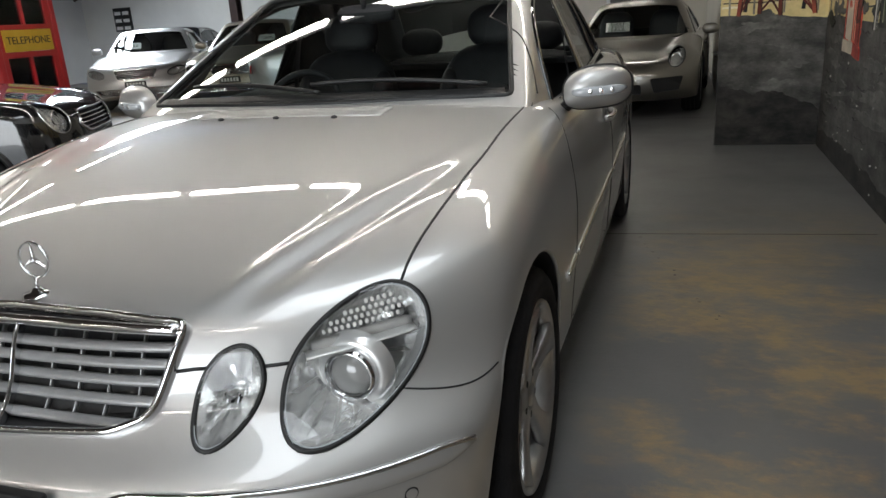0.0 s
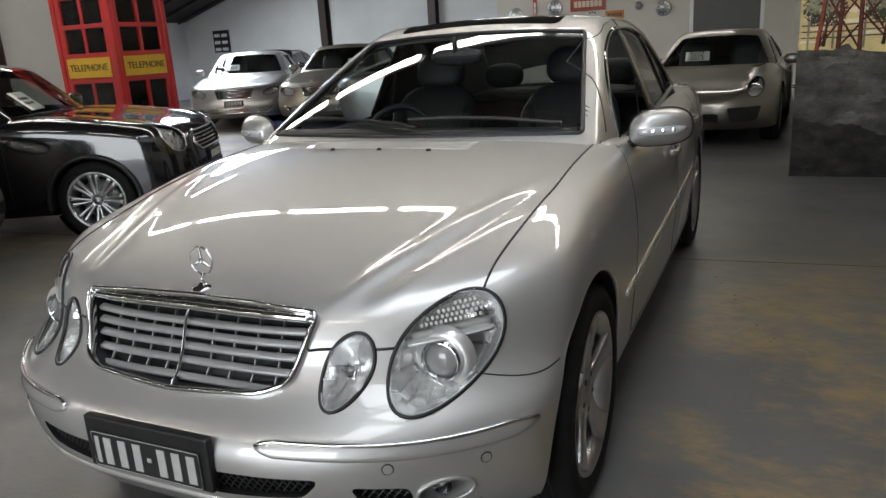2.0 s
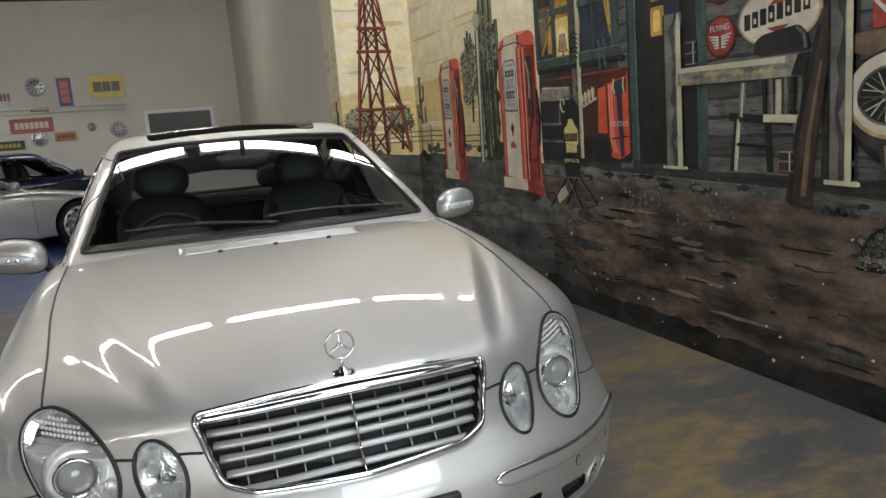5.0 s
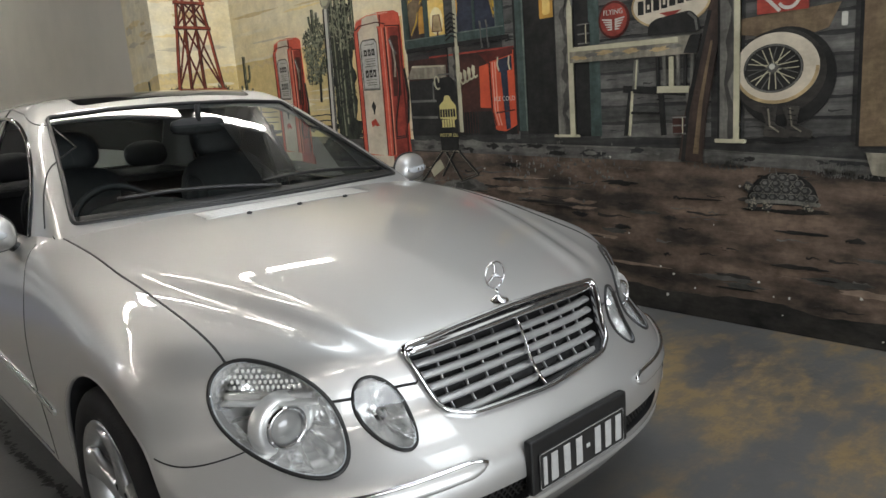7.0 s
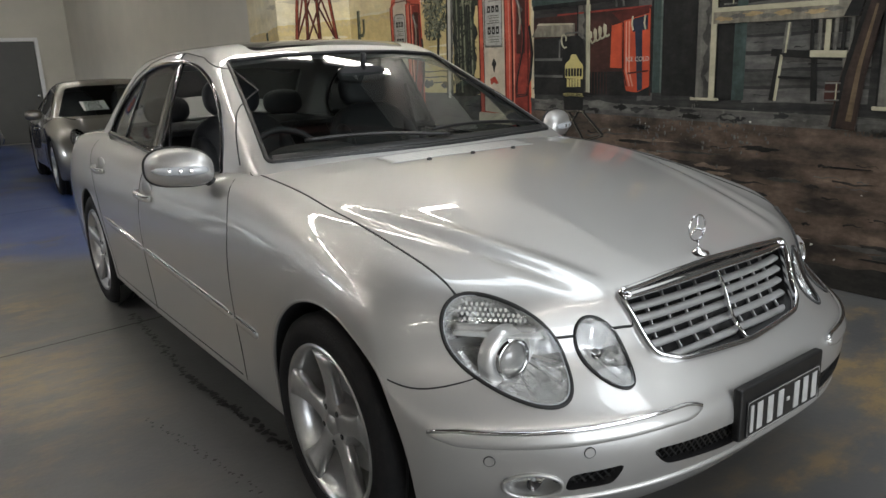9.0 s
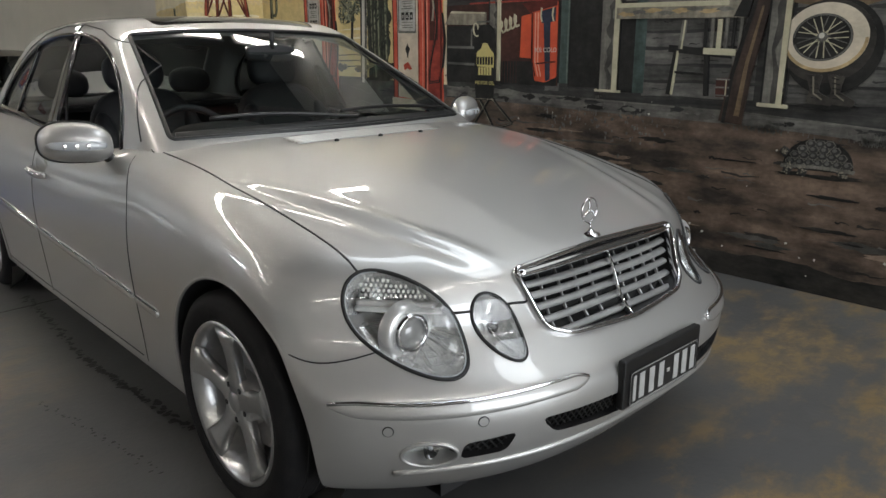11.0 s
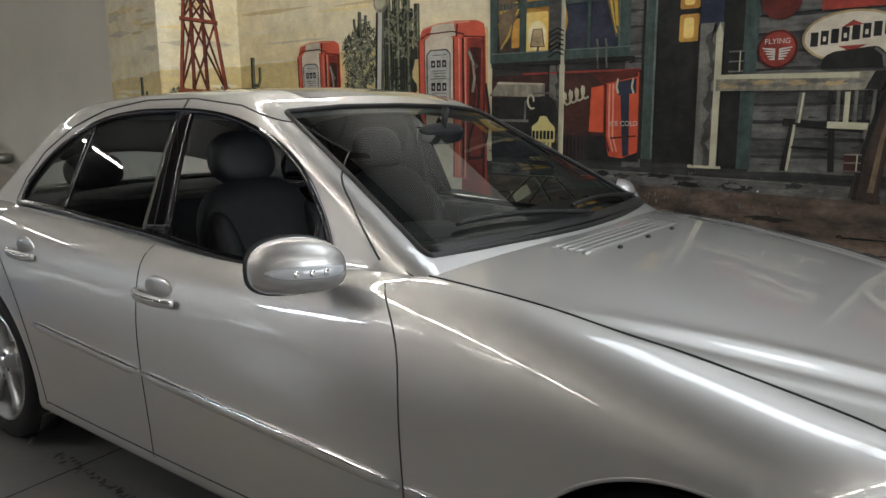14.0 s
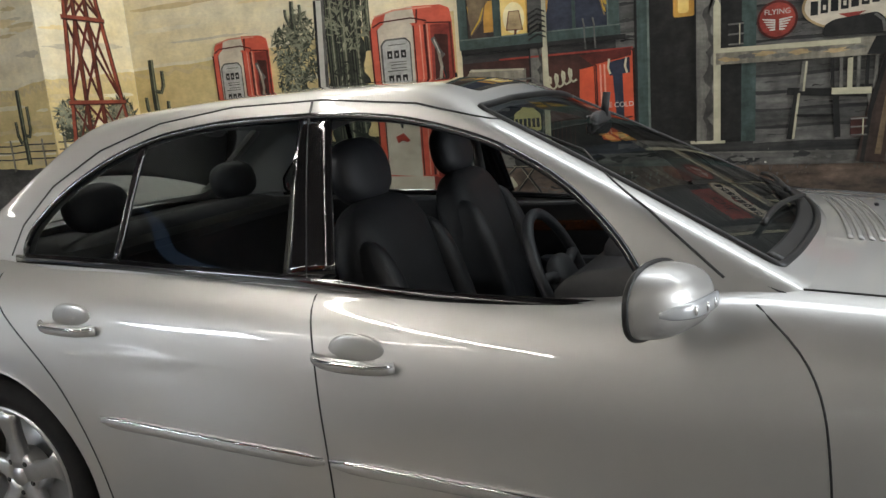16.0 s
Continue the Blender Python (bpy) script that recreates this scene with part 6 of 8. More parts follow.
    for k in range(18):
        z = 1.0 + k * 0.095
        for y0, y1 in ((0.72, 0.02), (-0.16, -0.66), (-0.82, -2.8), (1.48, 1.36)):
            picture("painted_board", wavy(y0, y1, z + 0.008, 0.004, 10, seed=500 + k) + wavy(y1, y0, z + 0.086, 0.004, 10, seed=540 + k), BOARD if (k + int(y0 * 3)) % 3 else BOARD_MID, 6)
            n = max(1, int((y0 - y1) * 5))
            for j in range(n):
                c = y1 + (y0 - y1) * rng.random()
                ln = rng.uniform(0.05, 0.16)
                if c - ln > y1:
                    picture("painted_grain", stroke(wavy(c, c - ln, z + rng.uniform(0.02, 0.08), 0.003, 6, seed=600 + k * 9 + j), rng.uniform(0.004, 0.012), 0.001), (LINE, BOARD_DARK, GREYBAND)[j % 3], 7)
    picture("painted_window", rect(1.50, 2.42, 1.74, 2.75), BLUE, 7)
    picture("painted_window_glow", ring2(2.10, 1.93, 0.22, 30), AMBER_PAINT, 8)
    picture("painted_wall_inside", rect(2.22, 2.42, 1.74, 2.75), BROWN, 8)
    picture("painted_window_glow", rect(2.23, 2.30, 1.78, 1.97), AMBER_PAINT, 9)
    picture("painted_lamp_glow", rounded(rect(2.02, 2.19, 1.725, 2.0), 0.02), GLOWY, 10)
    picture("painted_lamp_glow", ring2(2.10, 1.85, 0.07, 24, 1.35), LAMP_WHITE, 11)
    picture("painted_lamp_shade", [(2.15, 1.78), (2.045, 1.775), (2.065, 1.89), (2.13, 1.89)], TAN, 12)
    picture("painted_lamp_line", stroke([(2.15, 1.78), (2.13, 1.89), (2.065, 1.89), (2.045, 1.775), (2.15, 1.78)], 0.006), RED_DARK, 13)
    picture("painted_lamp_foot", stroke([(2.11, 1.715), (2.095, 1.75), (2.09, 1.78)], 0.014), RED_DARK, 13)
    picture("painted_lamp_foot", stroke([(2.08, 1.715), (2.10, 1.75)], 0.010), RED_DARK, 13)
    for k in range(5):
        u = k / 4
        picture("painted_curtain", [(2.405, 2.10 - 0.05 * k), (2.26 - 0.01 * k, 2.10 - 0.02 * k), (2.30 + 0.015 * k, 1.86), (2.385, 1.765 + 0.01 * k)], YELLOW if k % 2 else TAN_DARK, 12 + k % 3)
        picture("painted_curtain_fold", stroke([(2.395 - 0.028 * k, 2.08), (2.385 - 0.02 * k, 1.80 + 0.035 * k)], 0.008), TAN_DARK, 15)
        picture("painted_curtain", [(1.66 - 0.026 * k, 2.2), (1.66 - 0.026 * (k + 1), 2.2), (1.535 - 0.003 * k, 1.80 + 0.02 * k), (1.545, 1.81 + 0.022 * k)], YELLOW if k % 2 else TAN_DARK, 12)
    for pts in (rect(1.45, 2.47, 1.685, 1.745), rect(2.41, 2.47, 1.72, 2.75), rect(1.455, 1.52, 1.72, 2.75), rect(2.185, 2.235, 1.735, 2.75), rect(1.50, 2.42, 2.03, 2.07)):
        picture("painted_window_frame", pts, TEAL, 14)
    picture("painted_window_bar", rect(1.715, 1.735, 1.74, 2.75), TEAL, 14)
    for pts in (((1.455, 1.742), (2.46, 1.748)), ((1.522, 1.745), (1.522, 2.7))):
        picture("painted_frame_light", stroke(pts, 0.008), TEAL_LIGHT, 15)
    picture("painted_sill_shadow", rect(1.42, 2.46, 1.655, 1.685), LINE, 13)
    for y in (1.66, 1.60):
        picture("painted_tap", stroke([(y, 1.62), (y + 0.004, 1.76), (y + 0.012, 1.80)], 0.008), GREYBAND, 16)
    # counter with cooler chest
    picture("painted_counter", rect(1.37, 2.46, 1.04, 1.60), COUNTER, 7)
    picture("painted_counter_edge", stroke([(2.21, 1.605), (1.38, 1.602)], 0.012), RED_MID, 9)
    picture("painted_counter_shade", rect(1.38, 2.46, 1.04, 1.20), LINE, 8)
    for k in range(14):
        picture("painted_counter_slat", rect(1.74 + 0.027 * k, 1.745 + 0.027 * k, 1.05, 1.20), COUNTER, 9)
    picture("painted_bench_top", [(2.48, 1.465), (2.04, 1.45), (2.04, 1.54), (2.40, 1.56)], POST, 10)
    picture("painted_bench_light", [(2.42, 1.545), (2.05, 1.53), (2.05, 1.54), (2.40, 1.56)], POST_LIGHT, 11)
    picture("painted_bench_dark", rect(2.05, 2.46, 1.06, 1.45), LINE, 8)
    for z in (1.18, 1.30):
        picture("painted_bench_shelf", stroke([(2.46, z), (2.06, z - 0.01)], 0.018), BOARD, 9)
    for wave in ([(2.15 - 0.03 * math.cos(i * 0.35) - 0.0015 * i, 1.42 + 0.045 * math.sin(i * 0.35)) for i in range(16)],
                 [(1.90 - 0.0062 * i - 0.018 * math.cos(i * 0.9), 1.43 + 0.0018 * i + 0.045 * math.sin(i * 0.9)) for i in range(28)]):
        picture("painted_flourish", stroke(wave, 0.012), POST_LIGHT, 12)
    picture("painted_cooler_side", [(1.70, 1.50), (1.615, 1.515), (1.61, 1.22), (1.71, 1.225)], ORANGE, 10)
    picture("painted_cooler", rounded([(1.61, 1.52), (1.385, 1.59), (1.38, 1.10), (1.48, 1.06), (1.57, 1.07), (1.60, 1.20)], 0.012), ORANGE, 10)
    picture("painted_cooler_top", [(1.70, 1.585), (1.39, 1.605), (1.39, 1.56), (1.62, 1.52)], RED_DARK, 11)
    picture("painted_cooler_dark", [(1.505, 1.50), (1.445, 1.51), (1.435, 1.08), (1.475, 1.07)], BLUE, 11)
    picture("painted_cooler_dark", [(1.53, 1.53), (1.40, 1.55), (1.40, 1.46), (1.52, 1.45)], BLUE, 11)
    for y in (1.60, 1.575, 1.55):
        picture("painted_cooler_rib", stroke([(y, 1.52), (y - 0.005, 1.20), (y - 0.035, 1.10)], 0.010), PINK if y < 1.59 else RED_DARK, 12)
    for y0, y1 in ((1.52, 1.49), (1.42, 1.40)):
        picture("painted_cooler_mark", stroke([(y0, 1.55), (y0 + 0.008, 1.50), (y0 - 0.004, 1.46)], 0.012), POST_LIGHT, 13)
    picture("painted_cooler_line", stroke([(1.56, 1.185), (1.39, 1.20)], 0.010), RED_DARK, 12)
    text_mesh("painted_lettering", "ICE COLD", 0.042, pose(WALL_X - 0.0165, 1.475, 1.275, 90, 0, -90), WHITEISH, MURAL, 0.0005)
    # free-standing sign
    picture("painted_sign_board", rounded([(2.14, 0.93), (1.96, 0.93), (1.935, 1.33), (1.955, 1.42), (2.0, 1.455), (2.08, 1.455), (2.14, 1.41), (2.16, 1.33)], 0.02), LINE, 12)
    picture("painted_sign_arch", stroke([(2.19, 1.30), (2.185, 1.42), (2.12, 1.475), (2.0, 1.475), (1.93, 1.42)], 0.012), GREYBAND, 12)
    picture("painted_sign_can", rounded([(2.13, 1.16), (1.955, 1.15), (1.955, 1.25), (2.0, 1.29), (2.02, 1.325), (2.07, 1.325), (2.08, 1.29), (2.13, 1.26)], 0.014), CAN, 13)
    for z, n, w in ((1.20, 6, 0.019), (1.125, 5, 0.019)):
        for k in range(n):
            y = 2.045 + (k - (n - 1) / 2) * -0.028
            picture("painted_sign_bar", rect(y - w / 2, y + w / 2, z - 0.028, z + 0.028), LINE if z > 1.15 else CAN, 14)
    text_mesh("painted_lettering", "MOTOR OIL", 0.036, pose(WALL_X - 0.0175, 2.045, 1.04, 90, 0, -90), CAN, MURAL, 0.0005)
    for a, b in (((2.13, 0.93), (2.38, 0.70)), ((2.10, 0.92), (1.95, 0.71)), ((2.0, 0.93), (2.15, 0.74)), ((1.97, 0.93), (1.77, 0.76)), ((2.15, 0.925), (1.94, 0.925)), ((1.95, 0.71), (1.77, 0.76))):
        picture("painted_sign_leg", stroke([a, b], 0.018), LINE, 13)
        picture("painted_sign_leg_light", stroke([(a[0] + 0.004, a[1]), (b[0] + 0.004, b[1])], 0.004), POST, 14)
    picture("painted_paper", [(2.30, 0.80), (2.17, 0.86), (2.13, 0.80), (2.25, 0.73)], POST_LIGHT, 10)
    # posts: grey face, pale lit edge, dark edge
    def post(y0, y1, z0, z1, lit, tone=None, lvl=16):
        w = y1 - y0
        picture("painted_post", rect(y0, y1, z0, z1), tone or POST_GREY, lvl)
        picture("painted_post_shade", jagged_up(y0 + (0.30 if lit < 0 else 0.45) * w, y0 + (0.55 if lit < 0 else 0.7) * w, z0, z1), POST_DARK, lvl + 1)
        a = y0 if lit < 0 else y1 - 0.28 * w
        picture("painted_post_light", [(a, z0), (a + 0.28 * w, z0), (a + 0.28 * w, z1 - 0.06), (a + 0.14 * w, z1), (a, z1 - 0.06)], POST_LIGHT, lvl + 1)
        picture("painted_post_line", stroke([(y1 if lit < 0 else y0, z0), (y1 if lit < 0 else y0, z1)], 0.010), LINE, lvl + 2)
    post(1.90, 2.01, 1.06, 1.80, -1, lvl=9)
    picture("painted_post", rect(1.90, 2.01, 1.80, 2.7), BOARD_MID, 15)
    picture("painted_post_light", rect(1.895, 1.92, 1.06, 2.7), POST_LIGHT, 16)
    for k in range(6):
        picture("painted_notch", [(2.01, 1.70 + 0.03 * k), (1.95, 1.73 + 0.03 * k), (1.90, 1.71 + 0.03 * k), (1.90, 1.72 + 0.03 * k), (1.95, 1.742 + 0.03 * k), (2.01, 1.712 + 0.03 * k)], LINE, 17)
    picture("painted_post", rect(1.285, 1.36, 1.06, 2.7), TEAL, 10)
    picture("painted_post_line", rect(1.355, 1.37, 1.06, 2.7), LINE, 11)
    picture("painted_post_light", rect(1.285, 1.297, 1.06, 2.7), TEAL_LIGHT, 11)
    picture("painted_doorway", rect(1.03, 1.285, 1.04, 2.7), LINE, 7)
    for z0, z1 in ((1.745, 1.90), (1.93, 2.06)):
        picture("painted_door_lamp", rounded(rect(1.035, 1.15, z0, z1), 0.015), AMBER_PAINT, 9)
        picture("painted_door_lamp", rounded(rect(1.065, 1.125, z0 + 0.02, z1 - 0.02), 0.02), GLOWY, 10)
    picture("painted_post", rect(0.90, 1.03, 1.83, 2.7), BLUE, 12)
    post(0.895, 1.03, 1.03, 1.84, -1)
    picture("painted_post_foot", rounded([(1.06, 1.035), (0.87, 1.03), (0.87, 1.015), (1.06, 1.018)], 0.004), POST_LIGHT, 17)
    picture("painted_post", rect(0.71, 0.79, 1.02, 2.7), TEAL, 8)
    picture("painted_post_line", rect(0.785, 0.80, 1.02, 2.7), LINE, 9)
    picture("painted_gap", rect(0.80, 0.90, 1.02, 2.7), LINE, 8)
    picture("painted_rail", [(0.92, 1.46), (0.09, 1.445), (0.07, 1.54), (0.92, 1.55)], POST, 17)
    picture("painted_rail_light", [(0.92, 1.525), (0.20, 1.51), (0.20, 1.538), (0.92, 1.55)], POST_LIGHT, 18)
    picture("painted_rail_dark", [(0.17, 1.45), (0.09, 1.445), (0.07, 1.54), (0.13, 1.54)], LINE, 18)
    for k in range(8):
        picture("painted_grain", blot(0.85 - 0.09 * k, 1.485 + 0.008 * (k % 3), 0.05, 0.012, 700 + k), POST_GREY if k % 2 else TAN, 18)
    for y, z, h, tone in ((0.815, 1.555, 0.13, LINE), (0.195, 1.02, 0.105, RED_SHADE)):
        picture("painted_tin", rounded(rect(y - 0.04, y + 0.04, z, z + h), 0.008), tone, 18)
        for v in (0.08, 0.5, 0.92):
            picture("painted_tin_band", stroke([(y + 0.04, z + h * v), (y - 0.04, z + h * v)], 0.009), GREYBAND, 19)
        picture("painted_tin_glint", stroke([(y - 0.02, z + 0.01), (y - 0.02, z + h - 0.01)], 0.006), POST_LIGHT, 19)
    # round and oval signs
    picture("painted_round_sign", ring2(0.605, 1.675, 0.102), RED_DARK, 13)
    picture("painted_round_sign", ring2(0.605, 1.675, 0.090), RED_MID, 14)
    for k in (1, -1):
        for j in range(5):
            picture("painted_wing", stroke([(0.605 + k * 0.010, 1.672 - 0.012 * j), (0.605 + k * (0.075 - 0.009 * j), 1.682 - 0.015 * j)], 0.011, 0.006), WHITEISH, 15)
    text_mesh("painted_lettering", "FLYING", 0.040, pose(WALL_X - 0.0195, 0.605, 1.715, 90, 0, -90), WHITEISH, MURAL, 0.0005)
    picture("painted_round_sign", ring2(0.60, 1.93, 0.10), RED_DARK, 13)
    picture("painted_oval_sign", ring2(0.25, 1.72, 0.235, 48, 0.56), TAN, 13)
    picture("painted_oval_face", ring2(0.25, 1.72, 0.222, 48, 0.54), PUMP_WHITE, 14)
    for k in range(8):
        y, z = 0.425 - 0.048 * k, 1.712 + 0.006 * k
        picture("painted_sign_bar", rect(y - 0.018, y + 0.018, z - 0.036, z + 0.036), LINE, 15)
        if k % 2:
            picture("painted_sign_gap", rect(y - 0.007, y + 0.007, z - 0.018, z + 0.006), PUMP_WHITE, 16)
    picture("painted_arrow", [(0.31, 1.672), (0.18, 1.675), (0.245, 1.64)], RED_MID, 15)
    picture("painted_arrow", [(0.30, 1.765), (0.20, 1.775), (0.25, 1.80)], RED_MID, 15)
    picture("painted_oil_sign", rect(0.04, 0.40, 1.86, 2.08), RED_MID, 13)
    text_mesh("painted_lettering", "OIL", 0.12, pose(WALL_X - 0.0175, 0.21, 1.945, 90, 0, -90), LINE, MURAL, 0.0005)
    picture("painted_cushion", rounded([(0.385, 1.56), (0.075, 1.555), (0.09, 1.63), (0.13, 1.665), (0.33, 1.645), (0.375, 1.62)], 0.02), LINE, 18)
    picture("painted_cushion_light", stroke([(0.09, 1.56), (0.10, 1.62), (0.14, 1.655)], 0.014), GREYBAND, 19)
    # chair
    for pts, w, tone in ((((0.55, 1.285), (0.12, 1.245)), 0.040, LINE), (((0.50, 1.27), (0.535, 1.02)), 0.030, LINE), (((0.49, 1.27), (0.515, 1.02)), 0.012, POST_LIGHT), (((0.31, 1.25), (0.295, 1.02)), 0.030, LINE), (((0.15, 1.25), (0.13, 1.10)), 0.022, POST_GREY),
                         (((0.50, 1.15), (0.30, 1.14)), 0.014, LINE), (((0.46, 1.44), (0.475, 1.28)), 0.028, POST_GREY), (((0.455, 1.44), (0.468, 1.28)), 0.010, POST_LIGHT)):
        picture("painted_chair", stroke(pts, w), tone, 14 if w > 0.025 else 15)
    for k in range(6):
        picture("painted_chair_spindle", stroke([(0.33 - 0.042 * k, 1.445), (0.325 - 0.040 * k, 1.27)], 0.016), (LINE, POST_GREY)[k % 2], 15)
    picture("painted_chair_arm", stroke([(0.33, 1.27), (0.14, 1.262)], 0.035), POST_LIGHT, 16)
    picture("painted_chair_arm", stroke([(0.245, 1.44), (0.245, 1.25)], 0.024), POST_LIGHT, 16)
    # leaning trunk, post, wheel, boots
    picture("painted_prop", stroke([(0.135, 0.88), (0.10, 1.15), (0.045, 1.40), (-0.03, 1.70)], 0.135, 0.085), BROWN, 17)
    picture("painted_prop_light", stroke([(0.10, 0.92), (0.07, 1.2), (0.01, 1.5)], 0.030, 0.012), TAN_DARK, 18)
    picture("painted_prop_dark", stroke([(0.175, 0.88), (0.145, 1.15), (0.085, 1.40), (0.02, 1.65)], 0.022), LINE, 18)
    post(-0.14, -0.03, 0.99, 2.7, -1, lvl=19)
    picture("painted_post_foot", rounded([(-0.01, 1.0), (-0.17, 0.995), (-0.17, 0.975), (-0.01, 0.98)], 0.005), POST_LIGHT, 21)
    picture("painted_tyre", ring2(-0.355, 1.29, 0.235, 48, 1.0), LINE, 12)
    picture("painted_tyre", ring2(-0.325, 1.315, 0.225, 48, 0.90), NIGHT, 13)
    picture("painted_whitewall", ring2(-0.315, 1.335, 0.205, 48, 0.82), PUMP_WHITE, 14)
    picture("painted_whitewall_shade", stroke(ring2(-0.315, 1.335, 0.196, 48, 0.82)[24:46], 0.016), TAN, 15)
    picture("painted_wheel_well", ring2(-0.302, 1.335, 0.145, 40, 0.80), LINE, 15)
    picture("painted_wheel_rim", stroke(ring2(-0.302, 1.335, 0.138, 40, 0.80)[:39], 0.008), GREYBAND, 16)
    for k in range(22):
        a = k * 2 * math.pi / 22
        b = a + (0.5 if k % 2 else -0.5)
        picture("painted_spoke", stroke([(-0.302 + 0.02 * math.cos(b), 1.338 + 0.016 * math.sin(b)), (-0.302 + 0.125 * math.cos(a), 1.335 + 0.10 * math.sin(a))], 0.0045), POST_LIGHT if k % 3 else GREYBAND, 16)
    picture("painted_hub", ring2(-0.302, 1.338, 0.027, 20, 0.85), GREYBAND, 17)
    picture("painted_hub", ring2(-0.300, 1.344, 0.014, 14), WHITEISH, 18)
    for o in (0, -0.105):
        picture("painted_boot", rounded([(-0.245 + o, 1.155), (-0.33 + o, 1.15), (-0.315 + o, 1.07), (-0.39 + o, 1.03), (-0.385 + o, 1.0), (-0.26 + o, 1.01), (-0.275 + o, 1.08)], 0.010), BOOT, 17)
        for k in range(5):
            picture("painted_crease", stroke([(-0.27 + o - 0.004 * k, 1.14 - 0.025 * k), (-0.305 + o - 0.008 * k, 1.13 - 0.024 * k)], 0.005), LINE, 18)
        picture("painted_boot_light", stroke([(-0.285 + o, 1.145), (-0.295 + o, 1.06), (-0.34 + o, 1.03)], 0.008), POST, 18)
    picture("painted_boot_shadow", blot(-0.36, 0.995, 0.16, 0.018, 12), LINE, 16)
    picture("painted_red_sign", rect(-0.46, -0.22, 1.595, 1.9), RED_MID, 13)
    picture("painted_sign_line", stroke([(-0.23, 1.70), (-0.33, 1.60)], 0.016), WHITEISH, 14)
    picture("painted_sign_ring", stroke(ring2(-0.37, 1.66, 0.05, 24)[:23], 0.016), WHITEISH, 14)
    picture("painted_plank", [(-0.14, 1.585), (-0.60, 1.605), (-0.55, 1.50), (-0.40, 1.46), (-0.14, 1.51)], TAN_DARK, 11)
    picture("painted_lantern", rounded(rect(-0.63, -0.605, 1.50, 1.56), 0.008), WHITEISH, 11)
    picture("painted_post", rect(-0.86, -0.69, 0.96, 2.7), TAN_DARK, 16)
    picture("painted_post_line", rect(-0.70, -0.685, 0.96, 2.7), LINE, 17)
    picture("painted_step", [(-0.73, 0.93), (-0.98, 0.92), (-0.98, 0.80), (-0.76, 0.83)], POST, 15)
    # porch floor and its broken edge
    picture("painted_porch", [(2.46, 1.06), (1.1, 1.025), (0.03, 0.99), (-0.72, 0.945), (-2.9, 0.86), (-2.9, 0.75), (-0.73, 0.83), (0.03, 0.87), (1.1, 0.89), (2.46, 0.93)], BOARD_DARK, 6)
    picture("painted_porch_edge", [(2.46, 1.0), (1.1, 0.965), (0.03, 0.935), (-0.72, 0.89), (-2.9, 0.81), (-2.9, 0.75), (-0.73, 0.83), (0.03, 0.87), (1.1, 0.89), (2.46, 0.93)], BOARD, 7)
    picture("painted_porch_line", stroke([(2.46, 1.0), (1.1, 0.967), (0.03, 0.937), (-0.72, 0.892), (-2.9, 0.812)], 0.010), GREYBAND, 8)
    for k in range(40):
        y = rng.uniform(-1.5, 2.4)
        z = float(np.interp(y, (-2.9, -0.73, 0.03, 1.1, 2.46), (0.78, 0.86, 0.90, 0.93, 0.965)))
        picture("painted_porch_wear", blot(y, z + rng.uniform(-0.02, 0.03), rng.uniform(0.02, 0.10), rng.uniform(0.006, 0.022), 800 + k), (LINE, BOARD_DARK, ROAD, GREYBAND)[k % 4], 8)
    # tortoise: domed shell of scutes with pale borders, pebbled legs
    dome = lambda u, v: (-0.355 - 0.175 * u, 0.665 + 0.165 * v)
    picture("painted_tortoise_shell", [dome(math.cos(a), max(math.sin(a), 0) ** 0.8) for a in np.linspace(0, math.pi, 24)], LINE, 9)
    for v, n, half in ((0.24, 7, 0.80), (0.46, 6, 0.66), (0.66, 4, 0.46), (0.84, 3, 0.26)):
        for k in range(n):
            y, z = dome(half * (2 * k / (n - 1) - 1) + 0.03 * (n % 2), v)
            picture("painted_scute_edge", ring2(y, z, 0.030, 6, 0.75), POST_GREY, 10)
            picture("painted_scute", ring2(y, z, 0.025, 6, 0.75), BOARD_DARK, 11)
            picture("painted_scute", ring2(y + 0.003, z + 0.003, 0.012, 6, 0.85), BOARD, 12)
    for k in range(22):
        u = -1 + 2 * k / 21
        picture("painted_scute_edge", ring2(*dome(u, 0.06 + 0.05 * math.cos(u * 1.5)), 0.011, 6), POST_GREY, 12)
    for y0, z0, y1, z1, w in ((-0.20, 0.74, -0.165, 0.765, 0.05), (-0.22, 0.70, -0.20, 0.635, 0.05), (-0.29, 0.68, -0.28, 0.635, 0.05), (-0.47, 0.68, -0.49, 0.645, 0.045)):
        picture("painted_tortoise_leg", stroke([(y0, z0), (y1, z1)], w, w * 0.8), BOARD_DARK, 10)
        for _ in range(14):
            u = rng.random()
            picture("painted_scale", ring2(y0 + (y1 - y0) * u + rng.uniform(-0.02, 0.02), z0 + (z1 - z0) * u + rng.uniform(-0.008, 0.008), 0.004, 6), POST, 13)
    picture("painted_tortoise_shadow", blot(-0.33, 0.635, 0.19, 0.012, 33), LINE, 8)
    # chipped and scuffed ground below the porch
    for k in range(70):
        y, z = rng.uniform(-3.0, 2.3), rng.uniform(0.18, 0.86)
        picture("painted_crust", blot(y, z, rng.uniform(0.03, 0.14), rng.uniform(0.004, 0.014), 900 + k), (NIGHT, LINE, EARTH)[k % 3], 9)
